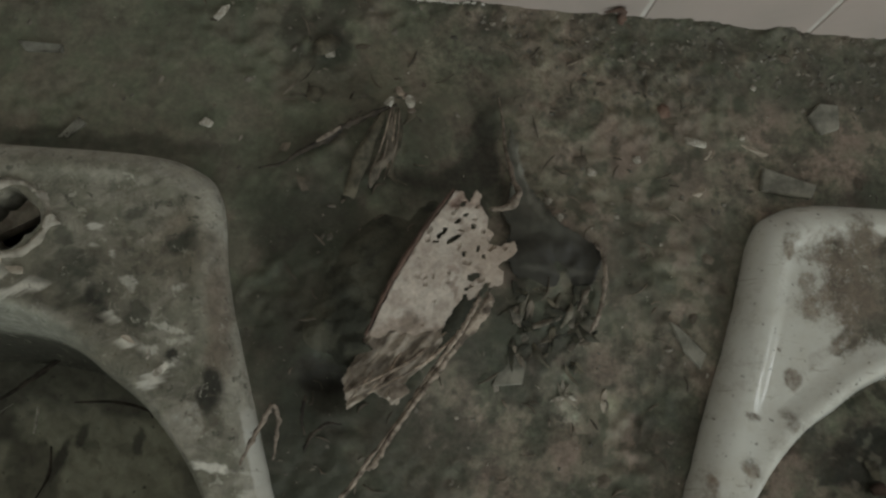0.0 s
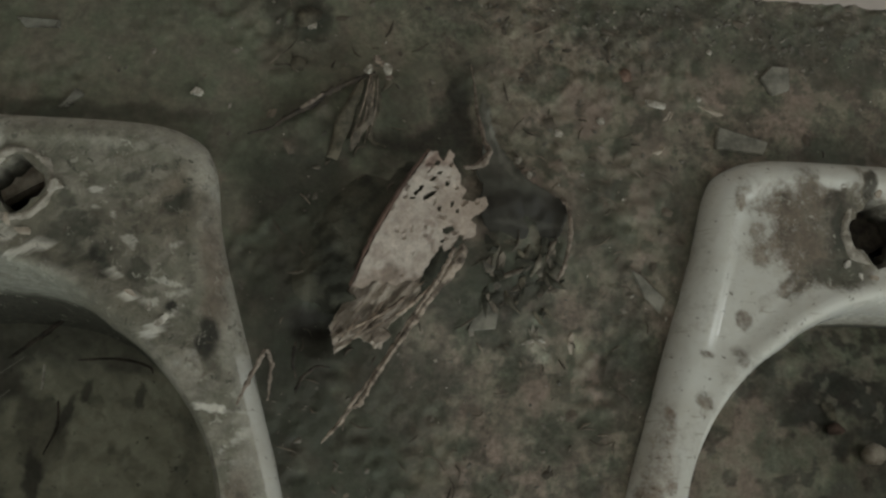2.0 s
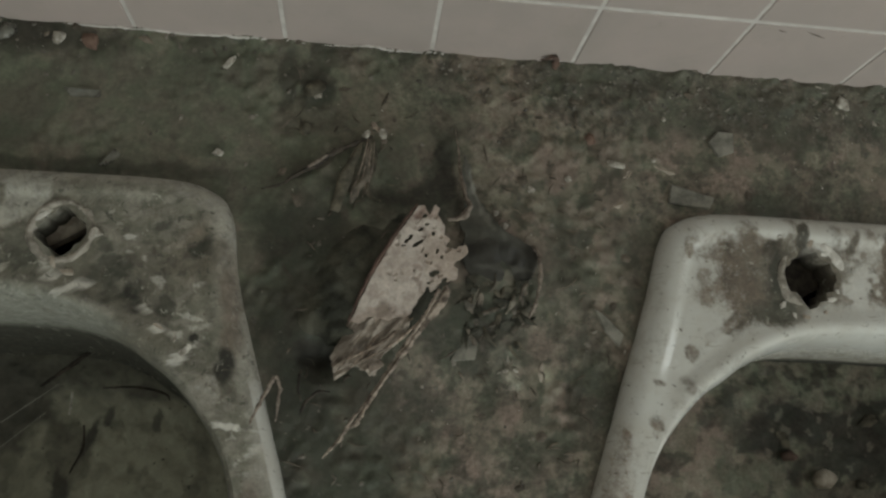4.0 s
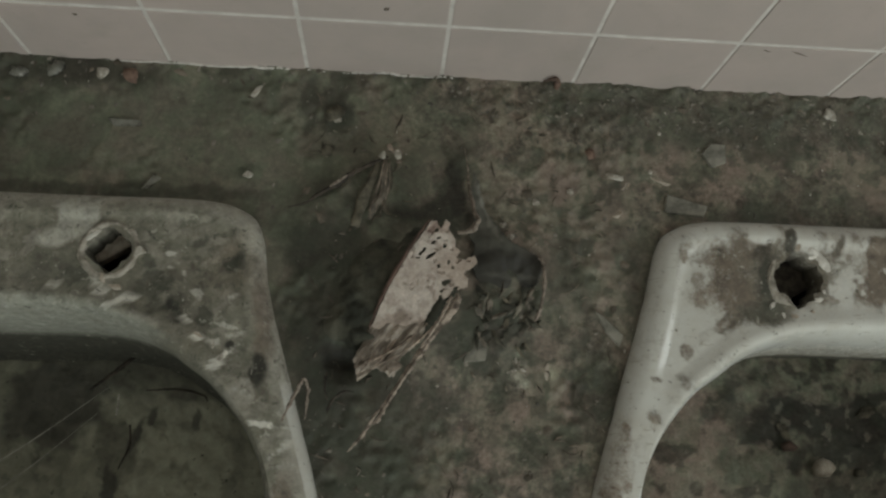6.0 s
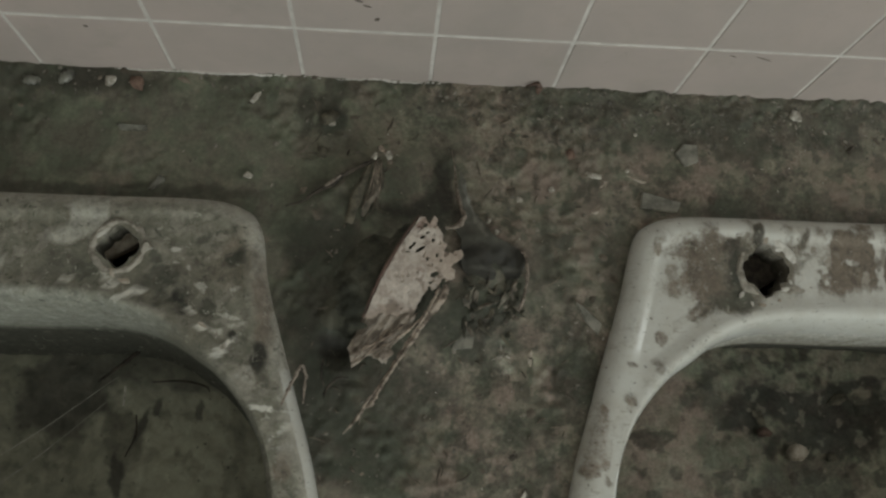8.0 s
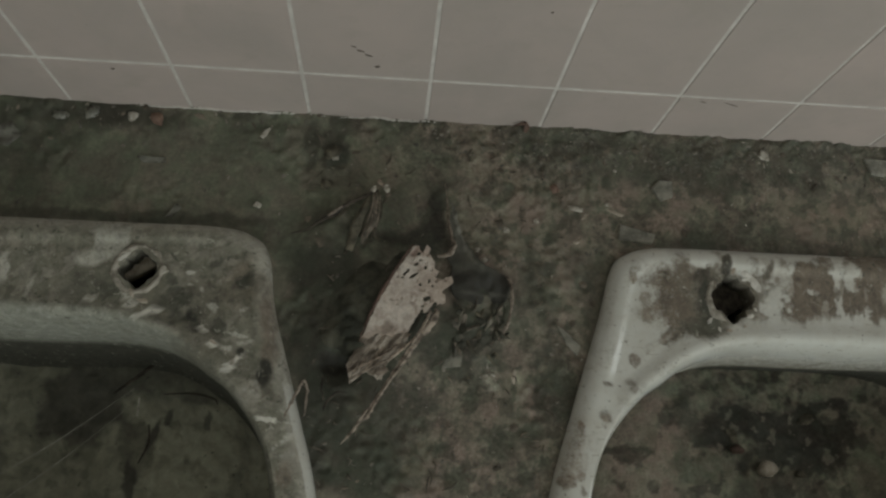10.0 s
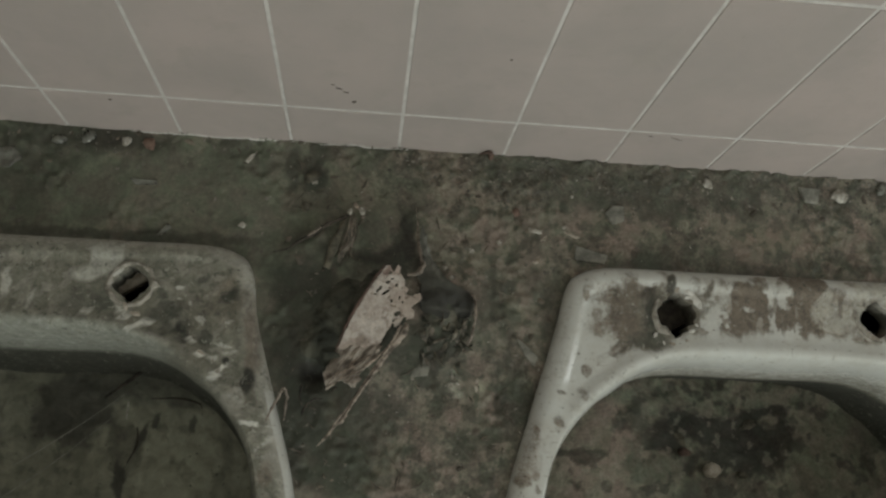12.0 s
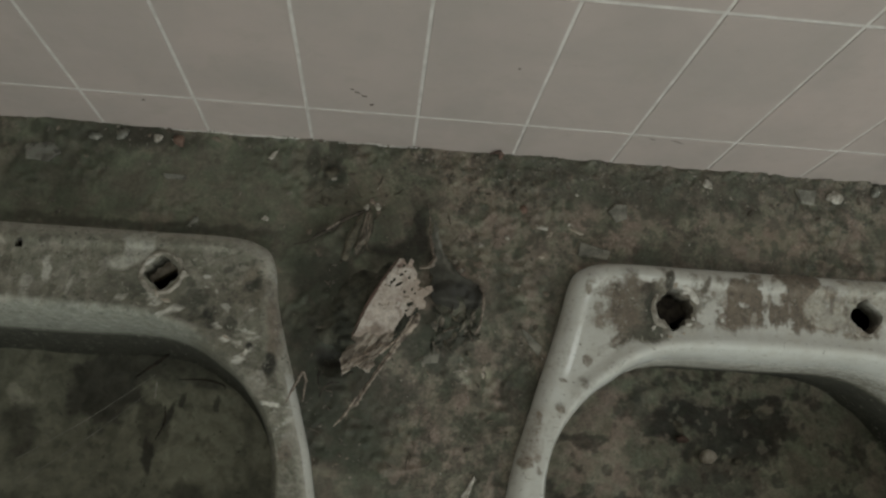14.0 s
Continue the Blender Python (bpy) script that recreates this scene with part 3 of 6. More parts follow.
    g.stain_shade(0.2498, -0.2834, 0.0120, 0.0010, CHALK, 0.85, -11, amount=0.7, soft=0.2, ragged=1.1, grain=0.005)
    g.stain_shade(0.2486, -0.2968, 0.0119, 0.0016, CHALK, 0.85, 41, amount=0.7, soft=0.2, ragged=1.1, grain=0.005)
    g.stain_shade(0.2553, -0.3114, 0.0071, 0.0118, (0.29, 0.275, 0.235), 0.8, 0, amount=0.8, soft=0.4, grain=0.012)
    g.stain_shade(0.2503, -0.3267, 0.0055, 0.0102, (0.17, 0.14, 0.11), 0.7, -10, amount=1.0, soft=0.4, grain=0.012)
    g.stain_shade(0.1855, -0.1263, 0.0109, 0.0017, (0.32, 0.31, 0.265), 0.8, -33, amount=0.8, soft=0.5, grain=0.01)
    g.stain_shade(0.2016, -0.1561, 0.0083, 0.0050, (0.26, 0.225, 0.18), 0.5, 32, amount=1.0, soft=0.5, grain=0.01)
    g.stain_shade(0.1885, -0.1630, 0.0050, 0.0021, (0.29, 0.27, 0.22), 0.6, 22, amount=0.9, soft=0.2, ragged=1.1, grain=0.005)
    g.stain_shade(0.1417, -0.2089, 0.0160, 0.0032, (0.30, 0.29, 0.25), 0.5, -11, amount=0.8, soft=0.6)
    g.stain_shade(0.0036, -0.1638, 0.0037, 0.0143, CHALK, 0.85, 4, amount=0.7, soft=0.3, grain=0.012)
    g.stain_shade(-0.0131, -0.1802, 0.0047, 0.0115, CHALK, 0.65, 12, amount=0.8, soft=0.4, grain=0.012)
    g.stain_shade(0.0274, -0.1775, 0.0021, 0.0138, CHALK, 0.5, -11, amount=0.8, soft=0.4, grain=0.012)
    g.stain_shade(-0.0287, -0.1952, 0.0073, 0.0042, CHALK, 0.7, 24, amount=0.7, soft=0.3, grain=0.01)
    g.stain_shade(-0.0022, -0.1963, 0.0136, 0.0037, (0.33, 0.33, 0.28), 0.7, -1, amount=0.7, soft=0.4, grain=0.01)
    g.stain_shade(0.0485, -0.1985, 0.0127, 0.0042, (0.33, 0.33, 0.28), 0.7, 4, amount=0.7, soft=0.4, grain=0.01)
    g.stain_shade(0.0089, -0.1387, 0.0075, 0.0053, (0.29, 0.27, 0.225), 0.6, 4, amount=0.9, soft=0.4, grain=0.01)
    # black put into the colour to darken the small chain hole
    g.stain_shade(-0.0264, -0.1372, 0.0032, 0.0032, BLACK, 1.0, 4, ragged=0.2)
    for x, y, r in ((0.148, -0.180, 0.010), (0.157, -0.194, 0.011), (0.093, -0.176, 0.012), (0.186, -0.206, 0.006), (0.205, -0.165, 0.008), (0.178, -0.151, 0.006), (0.14, -0.168, 0.006)):
        g.stain_shade(x, y, r, r * 0.8, (0.062, 0.065, 0.049), 0.75, 30, amount=1.2, soft=0.3, ragged=1.6, grain=0.008)
    wob = 0.004 * (fbm(g.x, g.y, 0.008, 271, 3) - 0.5)
    scraped = ease(0.0735, 0.0755, g.x + wob) * ease(0.1045, 0.1025, g.x + wob) * ease(-0.147, -0.141, g.y + wob) * ease(0.003, 0.006, out_gap)
    g.blend(0.85 * scraped, (0.36, 0.357, 0.31), 0.8)
    side = (1 - ease(0.004, 0.007, out_gap)) * ease(-0.25, -0.256, g.y)
    g.blend(side, (0.5, 0.49, 0.44), -0.9)
    g.blend(0.85 * ease(-0.006, 0.0, gap) * ease(-0.23, -0.215, g.y), (0.235, 0.242, 0.204), 0.85)
    # bowl wall darker just inside the lip, away from the back
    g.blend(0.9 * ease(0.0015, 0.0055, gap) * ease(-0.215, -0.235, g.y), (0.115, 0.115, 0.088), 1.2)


def grime_right(g):
    """Clean glaze towards the rim, brown crust with scraped streaks on the tap ledge."""
    gap = R_in_gap(g.x, g.y)
    g.blend(np.ones(len(g.x)), BROWN, 0.10)
    g.blend(0.8 * ease(0.58, 0.7, fbm(g.x, g.y, 0.025, 41)), BROWN, 0.36)
    g.stain_shade(-0.1040, -0.1621, 0.0815, 0.0349, (0.20, 0.168, 0.13), 0.9, 2, amount=0.80, soft=0.3, ragged=0.6, grain=0.02)
    g.stain_shade(-0.1571, -0.1635, 0.0193, 0.0312, (0.145, 0.120, 0.093), 0.9, 2, amount=0.92, soft=0.4, grain=0.015)
    g.stain_shade(-0.0320, -0.1558, 0.0369, 0.0338, (0.165, 0.138, 0.108), 0.95, 4, amount=1.05, soft=0.3, grain=0.015)
    g.stain_shade(0.0238, -0.1491, 0.0373, 0.0311, (0.165, 0.138, 0.108), 0.95, 4, amount=1.05, soft=0.3, grain=0.015)
    g.stain_shade(0.0788, -0.1577, 0.0376, 0.0314, (0.20, 0.168, 0.13), 0.8, 4, amount=0.85, soft=0.3, grain=0.015)
    g.stain_shade(-0.1115, -0.1669, 0.0306, 0.0334, (0.15, 0.135, 0.105), 0.95, 1, amount=0.95, soft=0.3, grain=0.014)
    g.stain_shade(-0.1527, -0.1904, 0.0227, 0.0064, (0.115, 0.1, 0.078), 0.85, 16, amount=0.95, soft=0.5, grain=0.012)
    g.stain_shade(-0.1678, -0.1979, 0.0117, 0.0041, UMBER, 0.85, 26, amount=0.95, soft=0.4, grain=0.012)
    g.stain_shade(-0.1384, -0.1547, 0.0060, 0.0213, (0.062, 0.056, 0.044), 0.9, -4, amount=1.1, soft=0.3, ragged=0.5, grain=0.012)
    g.stain_shade(-0.1342, -0.1398, 0.0103, 0.0056, (0.07, 0.062, 0.048), 0.8, 42, amount=1.0, soft=0.3, grain=0.012)
    g.stain_shade(-0.1105, -0.1273, 0.0038, 0.0066, (0.06, 0.055, 0.044), 0.85, -8, amount=1.0, soft=0.3, grain=0.01)
    g.stain_shade(-0.1694, -0.1454, 0.0065, 0.0120, (0.13, 0.108, 0.083), 0.7, 22, amount=0.9, soft=0.5, grain=0.012)
    g.stain_shade(-0.1994, -0.1491, 0.0041, 0.0055, (0.20, 0.168, 0.13), 0.9, -18, amount=0.85, soft=0.3, grain=0.01)
    g.stain_shade(-0.1825, -0.1375, 0.0120, 0.0032, (0.20, 0.168, 0.13), 0.8, 17, amount=0.5, soft=0.5, grain=0.01)
    g.stain_shade(-0.1890, -0.1688, 0.0059, 0.0100, (0.20, 0.168, 0.13), 0.75, 11, amount=0.72, soft=0.4, grain=0.012)
    g.stain_shade(-0.1792, -0.1821, 0.0118, 0.0082, (0.20, 0.168, 0.13), 0.75, 1, amount=0.72, soft=0.5, grain=0.012)
    g.stain_shade(-0.2047, -0.1602, 0.0027, 0.0272, (0.24, 0.21, 0.17), 0.5, -10, amount=0.55, soft=0.5, grain=0.012)
    g.stain_shade(-0.1811, -0.2065, 0.0224, 0.0045, (0.24, 0.205, 0.165), 0.7, 39, amount=0.6, soft=0.5, grain=0.012)
    g.stain_shade(-0.2004, -0.2204, 0.0049, 0.0066, (0.17, 0.135, 0.103), 0.9, 1, amount=0.7, soft=0.45, ragged=0.4, grain=0.01)
    g.stain_shade(-0.2035, -0.2457, 0.0053, 0.0079, (0.14, 0.115, 0.09), 0.9, 26, amount=0.7, soft=0.45, ragged=0.4, grain=0.01)
    g.stain_shade(-0.2255, -0.2422, 0.0044, 0.0031, (0.14, 0.115, 0.09), 0.9, -19, amount=0.7, soft=0.45, ragged=0.3, grain=0.01)
    g.stain_shade(-0.2284, -0.2690, 0.0056, 0.0052, (0.17, 0.14, 0.105), 0.9, 1, amount=0.7, soft=0.45, ragged=0.4, grain=0.01)
    g.stain_shade(-0.2293, -0.2764, 0.0034, 0.0034, (0.22, 0.18, 0.14), 0.6, 1, amount=0.7, soft=0.5)
    g.stain_shade(-0.2487, -0.2795, 0.0030, 0.0060, (0.19, 0.15, 0.12), 0.9, 1, amount=0.85, soft=0.3, ragged=0.4, grain=0.01)
    g.stain_shade(-0.2587, -0.2570, 0.0021, 0.0021, (0.22, 0.18, 0.14), 0.7, 1, amount=0.75, soft=0.3)
    g.stain_shade(-0.2635, -0.3240, 0.0062, 0.0062, (0.17, 0.135, 0.103), 0.9, 0, amount=0.9, soft=0.35, grain=0.01)
    g.stain_shade(-0.2512, -0.3196, 0.0042, 0.0033, (0.18, 0.145, 0.11), 0.8, 20, amount=0.8, soft=0.35, grain=0.01)
    g.stain_shade(-0.2497, -0.3302, 0.0033, 0.0042, (0.18, 0.145, 0.11), 0.7, 0, amount=0.8, soft=0.35, grain=0.01)
    g.stain_shade(-0.2566, -0.3018, 0.0110, 0.0253, (0.26, 0.215, 0.172), 0.8, -12, amount=0.6, soft=0.5, grain=0.012)
    g.stain_shade(-0.2077, -0.2049, 0.0013, 0.0013, UMBER, 0.9, 1, amount=0.9, soft=0.3, ragged=0.2)
    g.stain_shade(-0.0690, -0.1612, 0.0113, 0.0291, GLAZED, 0.95, 5, amount=0.34, soft=0.35, ragged=1.0, grain=0.009)
    g.stain_shade(-0.0735, -0.1333, 0.0038, 0.0114, (0.115, 0.1, 0.078), 0.8, -23, amount=0.95, soft=0.3, grain=0.01)
    g.stain_shade(-0.0838, -0.1911, 0.0023, 0.0046, UMBER, 0.85, 1, amount=0.95, soft=0.3, grain=0.01)
    g.stain_shade(-0.0974, -0.1364, 0.0113, 0.0104, GLAZED, 0.95, -38, amount=0.34, soft=0.35, ragged=1.0, grain=0.009)
    g.stain_shade(-0.0940, -0.1470, 0.0056, 0.0019, UMBER, 0.8, 12, amount=0.95, soft=0.3, grain=0.01)
    g.stain_shade(-0.0350, -0.1533, 0.0038, 0.0038, GLAZED, 0.9, 2, amount=0.34, soft=0.35, ragged=1.0, grain=0.009)
    g.stain_shade(-0.0706, -0.1850, 0.0028, 0.0028, UMBER, 0.6, 1, amount=0.9, soft=0.4)
    g.stain_shade(-0.0989, -0.1982, 0.0321, 0.0041, GLAZED, 0.9, 7, amount=0.1, soft=0.2, ragged=0.9, grain=0.012)
    g.stain_shade(-0.0484, -0.1993, 0.0139, 0.0065, GLAZED, 0.9, 1, amount=0.1, soft=0.2, ragged=0.8, grain=0.012)
    g.stain_shade(-0.0902, -0.2024, 0.0055, 0.0092, GLAZED, 0.9, 1, amount=0.1, soft=0.2, ragged=0.6, grain=0.01)
    g.stain_shade(-0.0107, -0.1483, 0.0031, 0.0260, GLAZED, 0.85, 4, amount=0.34, soft=0.35, ragged=1.0, grain=0.009)
    g.stain_shade(0.0047, -0.1394, 0.0062, 0.0112, GLAZED, 0.85, -6, amount=0.34, soft=0.35, ragged=1.0, grain=0.009)
    g.stain_shade(-0.0306, -0.1533, 0.0031, 0.0031, GLAZED, 0.9, 4, amount=0.34, soft=0.35, ragged=1.0, grain=0.009)
    g.stain_shade(-0.0032, -0.1808, 0.0184, 0.0080, GLAZED, 0.9, 14, amount=0.34, soft=0.35, ragged=1.0, grain=0.009)
    g.stain_shade(-0.0193, -0.1948, 0.0243, 0.0061, GLAZED, 0.9, 3, amount=0.1, soft=0.2, ragged=0.7, grain=0.01)
    g.stain_shade(0.0353, -0.1950, 0.0160, 0.0049, GLAZED, 0.9, 3, amount=0.1, soft=0.2, ragged=0.7, grain=0.01)
    g.stain_shade(0.0540, -0.1569, 0.0200, 0.0175, (0.37, 0.35, 0.295), 0.9, 4, amount=0.75, soft=0.12, ragged=0.3, grain=0.012)
    g.stain_shade(0.0427, -0.1449, 0.0163, 0.0088, (0.37, 0.35, 0.295), 0.85, 44, amount=0.75, soft=0.12, ragged=0.3, grain=0.012)
    g.stain_shade(0.1055, -0.1408, 0.0330, 0.0216, (0.37, 0.355, 0.3), 0.85, 4, amount=0.7, soft=0.2, ragged=0.3, grain=0.012)
    g.stain_shade(0.0888, -0.1811, 0.0137, 0.0037, (0.20, 0.168, 0.13), 0.8, -7, amount=0.9, soft=0.3, grain=0.01)
    g.stain_shade(-0.0762, -0.1912, 0.0180, 0.0036, (0.20, 0.168, 0.13), 0.7, 3, amount=0.85, soft=0.4, grain=0.01)
    g.stain_shade(-0.109, -0.162, 0.034, 0.034, (0.165, 0.15, 0.118), 0.75, 0, amount=0.85, soft=0.35, ragged=0.9, grain=0.012)
    g.stain_shade(-0.134, -0.158, 0.0055, 0.019, (0.055, 0.056, 0.043), 0.95, -6, amount=1.2, soft=0.35, ragged=0.7, grain=0.01)
    g.stain_shade(-0.138, -0.186, 0.020, 0.010, (0.08, 0.082, 0.062), 0.85, 25, amount=1.1, soft=0.5, ragged=1.0, grain=0.012)
    g.stain_shade(-0.118, -0.192, 0.014, 0.006, (0.09, 0.09, 0.07), 0.8, -10, amount=1.0, soft=0.5, ragged=1.0, grain=0.01)
    g.stain_shade(-0.113, -0.131, 0.004, 0.009, (0.055, 0.053, 0.042), 0.9, -10, amount=1.2, soft=0.35, ragged=0.8, grain=0.008)
    g.stain_shade(-0.096, -0.138, 0.010, 0.0035, GLAZED, 0.95, -42, amount=-0.2, soft=0.3, ragged=0.6, grain=0.008)
    g.stain_shade(-0.104, -0.130, 0.0025, 0.007, GLAZED, 0.95, 0, amount=-0.2, soft=0.3, ragged=0.6, grain=0.008)
    ledge = ease(0.02, 0.028, R_out_gap(g.x, g.y)) * ease(0.010, 0.016, -gap) * ease(-0.075, -0.055, g.x)
    g.blend(0.4 * ledge * ease(0.60, 0.66, fbm(g.x * 2.6, g.y * 0.8, 0.02, 143)), (0.42, 0.40, 0.345), 0.5)
    g.blend(0.6 * ledge * ease(0.60, 0.66, fbm(g.x * 1.8, g.y, 0.014, 147)), (0.12, 0.10, 0.078), 1.0)
    scallop = ease(0.022, 0.008, -gap - 0.014 * fbm(g.x * 1.6, g.y * 0.3, 0.012, 149, 3)) * ease(-0.13, -0.1, g.x)
    g.blend(0.9 * scallop, (0.46, 0.45, 0.40), 0.12)
    g.blend(0.8 * ease(0.0, 0.003, gap), (0.3, 0.285, 0.235), 0.16)
    # darker again a little further inside the lip
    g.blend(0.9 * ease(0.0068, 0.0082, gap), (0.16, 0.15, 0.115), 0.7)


def R_out_gap(x, y):
    """How far inside the basin's outer edge a place lies."""
    a = np.arctan2(y - CENTRE_Y, x)
    return np.interp(a, ANG, R_OUT, period=2 * math.pi) - np.hypot(x, y - CENTRE_Y)


def R_in_gap(x, y):
    """How far inside the bowl's lip a place lies."""
    a = np.arctan2(y - CENTRE_Y, x)
    return np.interp(a, ANG, R_IN, period=2 * math.pi) - np.hypot(x, y - CENTRE_Y)


def putty_ring(x, y, r, seed, start=0, sweep=360, height=0.0042, width=0.0026, sides=0):
    """An uneven raised collar of dry putty round a tap hole, or an arc of one; sides gives it flats."""
    n, m = 96, 7
    full = sweep >= 360
    ang = radians(start) + np.arange(n) * radians(sweep) / (n if full else n - 1)
    wav = [fbm(3 * np.cos(ang) + 9, 3 * np.sin(ang) + 9, 0.9, seed * 7 + i, 4) - 0.5 for i in range(3)]
    verts, faces = [], []
    for i, a in enumerate(ang):
        flat = 1.0
        if sides:
            step = 2 * math.pi / sides
            flat = 0.55 + 0.45 * math.cos(step / 2) / math.cos((a + seed) % step - step / 2)
        taper = 1.0 if full else min(1.0, 5 * i / n, 5 * (n - 1 - i) / n) + 0.05
        rr, w = r * flat * (1 + 0.12 * wav[0][i]), width * taper * (1 + 1.2 * wav[1][i])
        h = height * taper * (0.75 + 1.3 * wav[2][i])
        for j in range(m):
            b = math.pi * j / (m - 1)
            verts.append((x + (rr + w * math.cos(b)) * math.cos(a), y + (rr + w * math.cos(b)) * math.sin(a), 0.0105 + max(h, 0.0006) * math.sin(b) ** 1.3 - 0.002 * (j in (0, m - 1))))
    for i in range(n if full else n - 1):
        k2 = (i + 1) % n
        for j in range(m - 1):
            faces.append((i * m + j, k2 * m + j, k2 * m + j + 1, i * m + j + 1))
        faces.append((i * m + m - 1, k2 * m + m - 1, k2 * m, i * m))
    return mesh_of("putty_ring", verts, faces)


def wash_basin(cx, label, paint, holes, chain_hole=None, corner=0.0, slope=0.0):
    basin = tagged(group_at("wash_basin", pose(cx, 0, TOP)), label, "wash basin", "basins in the counter")
    shell = basin_mesh(slope)
    for v in shell.vertices:  # cast slightly squarer at one corner
        w = corner * math.exp(-((v.co.x - 0.212) ** 2 + (v.co.y + 0.142) ** 2) / 0.0012)
        v.co.x, v.co.y = v.co.x + 0.85 * w, v.co.y + 0.4 * w
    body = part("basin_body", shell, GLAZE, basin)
    cutters = [hole_mesh(*h) for h in holes]
    if chain_hole:
        cutters.append(hole_mesh(chain_hole[0], chain_hole[1], 0.0035, 10, 4, 0.0003))
    keep, body.parent = body.parent, None
    cut(body, cutters)
    body.parent = keep
    me = body.data
    co = np.empty(len(me.vertices) * 3)
    me.vertices.foreach_get("co", co)
    co = co.reshape(-1, 3)
    g = GrimeShade(co[:, 0], co[:, 1], BROWN, 0.3)
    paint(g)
    # bowl wall below the lip: dirt with its shade put into one dark colour
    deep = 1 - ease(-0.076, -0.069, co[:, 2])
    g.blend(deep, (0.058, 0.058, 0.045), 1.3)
    # hole walls painted dark so that the holes look black inside
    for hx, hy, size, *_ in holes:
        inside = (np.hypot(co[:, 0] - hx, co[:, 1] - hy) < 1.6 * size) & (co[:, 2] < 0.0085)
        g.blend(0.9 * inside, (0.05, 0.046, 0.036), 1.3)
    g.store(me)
    me.polygons.foreach_set("use_smooth", [True] * len(me.polygons))
    me.set_sharp_from_angle(angle=radians(48))
    return basin


LEFT_X, RIGHT_X = -0.354, 0.388
left_basin = wash_basin(LEFT_X, "white ceramic basin greyed all over by dust and dried dirt", grime_left, [(0.1132, -0.1588, 0.0138, 48, 3), (-0.095, -0.159, 0.0132, 44, 5)], (-0.027, -0.139), 0.0045, 0.014)
part("putty_ring", putty_ring(0.1132, -0.1588, 0.0205, 2, 0, 360, 0.0036, 0.0027, 7), COLLAR, left_basin, "cracked collar of dry putty round the tap hole")
part("putty_ring", putty_ring(-0.095, -0.159, 0.0200, 5, 20, 300), COLLAR, left_basin, "cracked collar of dry putty round the tap hole")
part("putty_spur", slab([(-0.004, -0.003), (0.0055, 0.0005), (0.001, 0.005), (-0.003, 0.004)], 0.003, 0.0006, 0.0008, 5), CHIP, left_basin, "pale spur of putty", at=pose(0.1352, -0.1605, 0.0115))
part("glaze_chip", slab([(-0.008, -0.004), (-0.004, -0.0005), (0.003, 0.004), (0.007, 0.0052), (0.004, 0.001), (-0.003, -0.0045)], 0.003, 0.0006, 0.0006, 7), BROKEN, left_basin, "white broken edge of glaze", at=pose(0.1005, -0.1485, 0.0095))
right_basin = wash_basin(RIGHT_X, "white ceramic basin with brown dirt on its ledge", grime_right, [(-0.1090, -0.1615, 0.0180, 47, 7, 0.0022), (0.1, -0.157, 0.0152, 45, 9)], slope=-0.012)
part("putty_ring", putty_ring(-0.1085, -0.1615, 0.0225, 7, 125, 130, 0.0042, 0.0034), COLLAR, right_basin, "broken arc of dry putty round the tap hole")
part("putty_ring", putty_ring(-0.1085, -0.1620, 0.0262, 12, 5, 90, 0.0034, 0.0036), BROKEN, right_basin, "white broken edge of glaze beside the tap hole")
part("putty_ring", putty_ring(0.1, -0.157, 0.0225, 9, 60, 250, 0.002, 0.002), COLLAR, right_basin, "broken collar of dry putty round the tap hole")


# ---- the counter: one slab with openings under the basins, its top buried in soil ----
def mound(x, y, cx, cy, rx, ry, turn, h):
    a = radians(turn)
    u, v = (x - cx) * math.cos(a) + (y - cy) * math.sin(a), -(x - cx) * math.sin(a) + (y - cy) * math.cos(a)
    return h * np.exp(-((u / rx) ** 2 + (v / ry) ** 2))


def relief(x, y):
    """Height of the soil above the counter."""
    z = 0.0045 * (fbm(x, y, 0.06, 11) - 0.5) 
    rub = ease(0.45, 0.62, fbm(x, y, 0.05, 61))
    z = z + (0.25 + 0.75 * rub) * (0.0011 * (fbm(x, y, 0.014, 31, 3) - 0.5) + 0.0007 * (fbm(x, y, 0.005, 35, 2) - 0.5))
    z = z + rub * 0.003 * (value_noise(x, y, 0.006, 71) - 0.4)
    near = ease(-0.055, -0.005, y)
    z = z + near * (0.003 + 0.004 * (fbm(x, y, 0.02, 81, 3) - 0.4))
    z = z + mound(x, y, -0.03, -0.185, 0.055, 0.06, 30, 0.02) + mound(x, y, 0.05, -0.17, 0.03, 0.04, 0, 0.012) + mound(x, y, -0.06, -0.1, 0.05, 0.025, 25, 0.010)
    z = z - mound(x, y, -0.068, -0.2355, 0.012, 0.010, 0, 0.012)
    creep = ease(-0.014, -0.001, y)
    z = z + creep * (0.0008 + (0.0028 + 0.0028 * ease(0.08, 0.16, x)) * ease(0.42, 0.75, fbm(x, y, 0.022, 131, 4, 0.65)))
    return z - 0.001


COUNTER_FRONT = -0.64
STEP, WIDE = 0.0014, 0.008  # fine where the basins stand, wide beyond
xs = np.r_[np.arange(-0.80, -0.46, WIDE), np.arange(-0.46, 0.62, STEP), np.arange(0.62, 0.95, WIDE)]
ys = np.r_[np.arange(COUNTER_FRONT, -0.42, WIDE), np.arange(-0.42, 0.003, STEP)]
gx, gy = [a.ravel() for a in np.meshgrid(xs, ys)]
gz = relief(gx, gy)
inner = inside_basin(gx, gy, LEFT_X, 0.006) | inside_basin(gx, gy, RIGHT_X, 0.006)
nx = len(xs)
cells = (np.arange(len(ys) - 1)[:, None] * nx + np.arange(nx - 1)[None, :]).ravel()
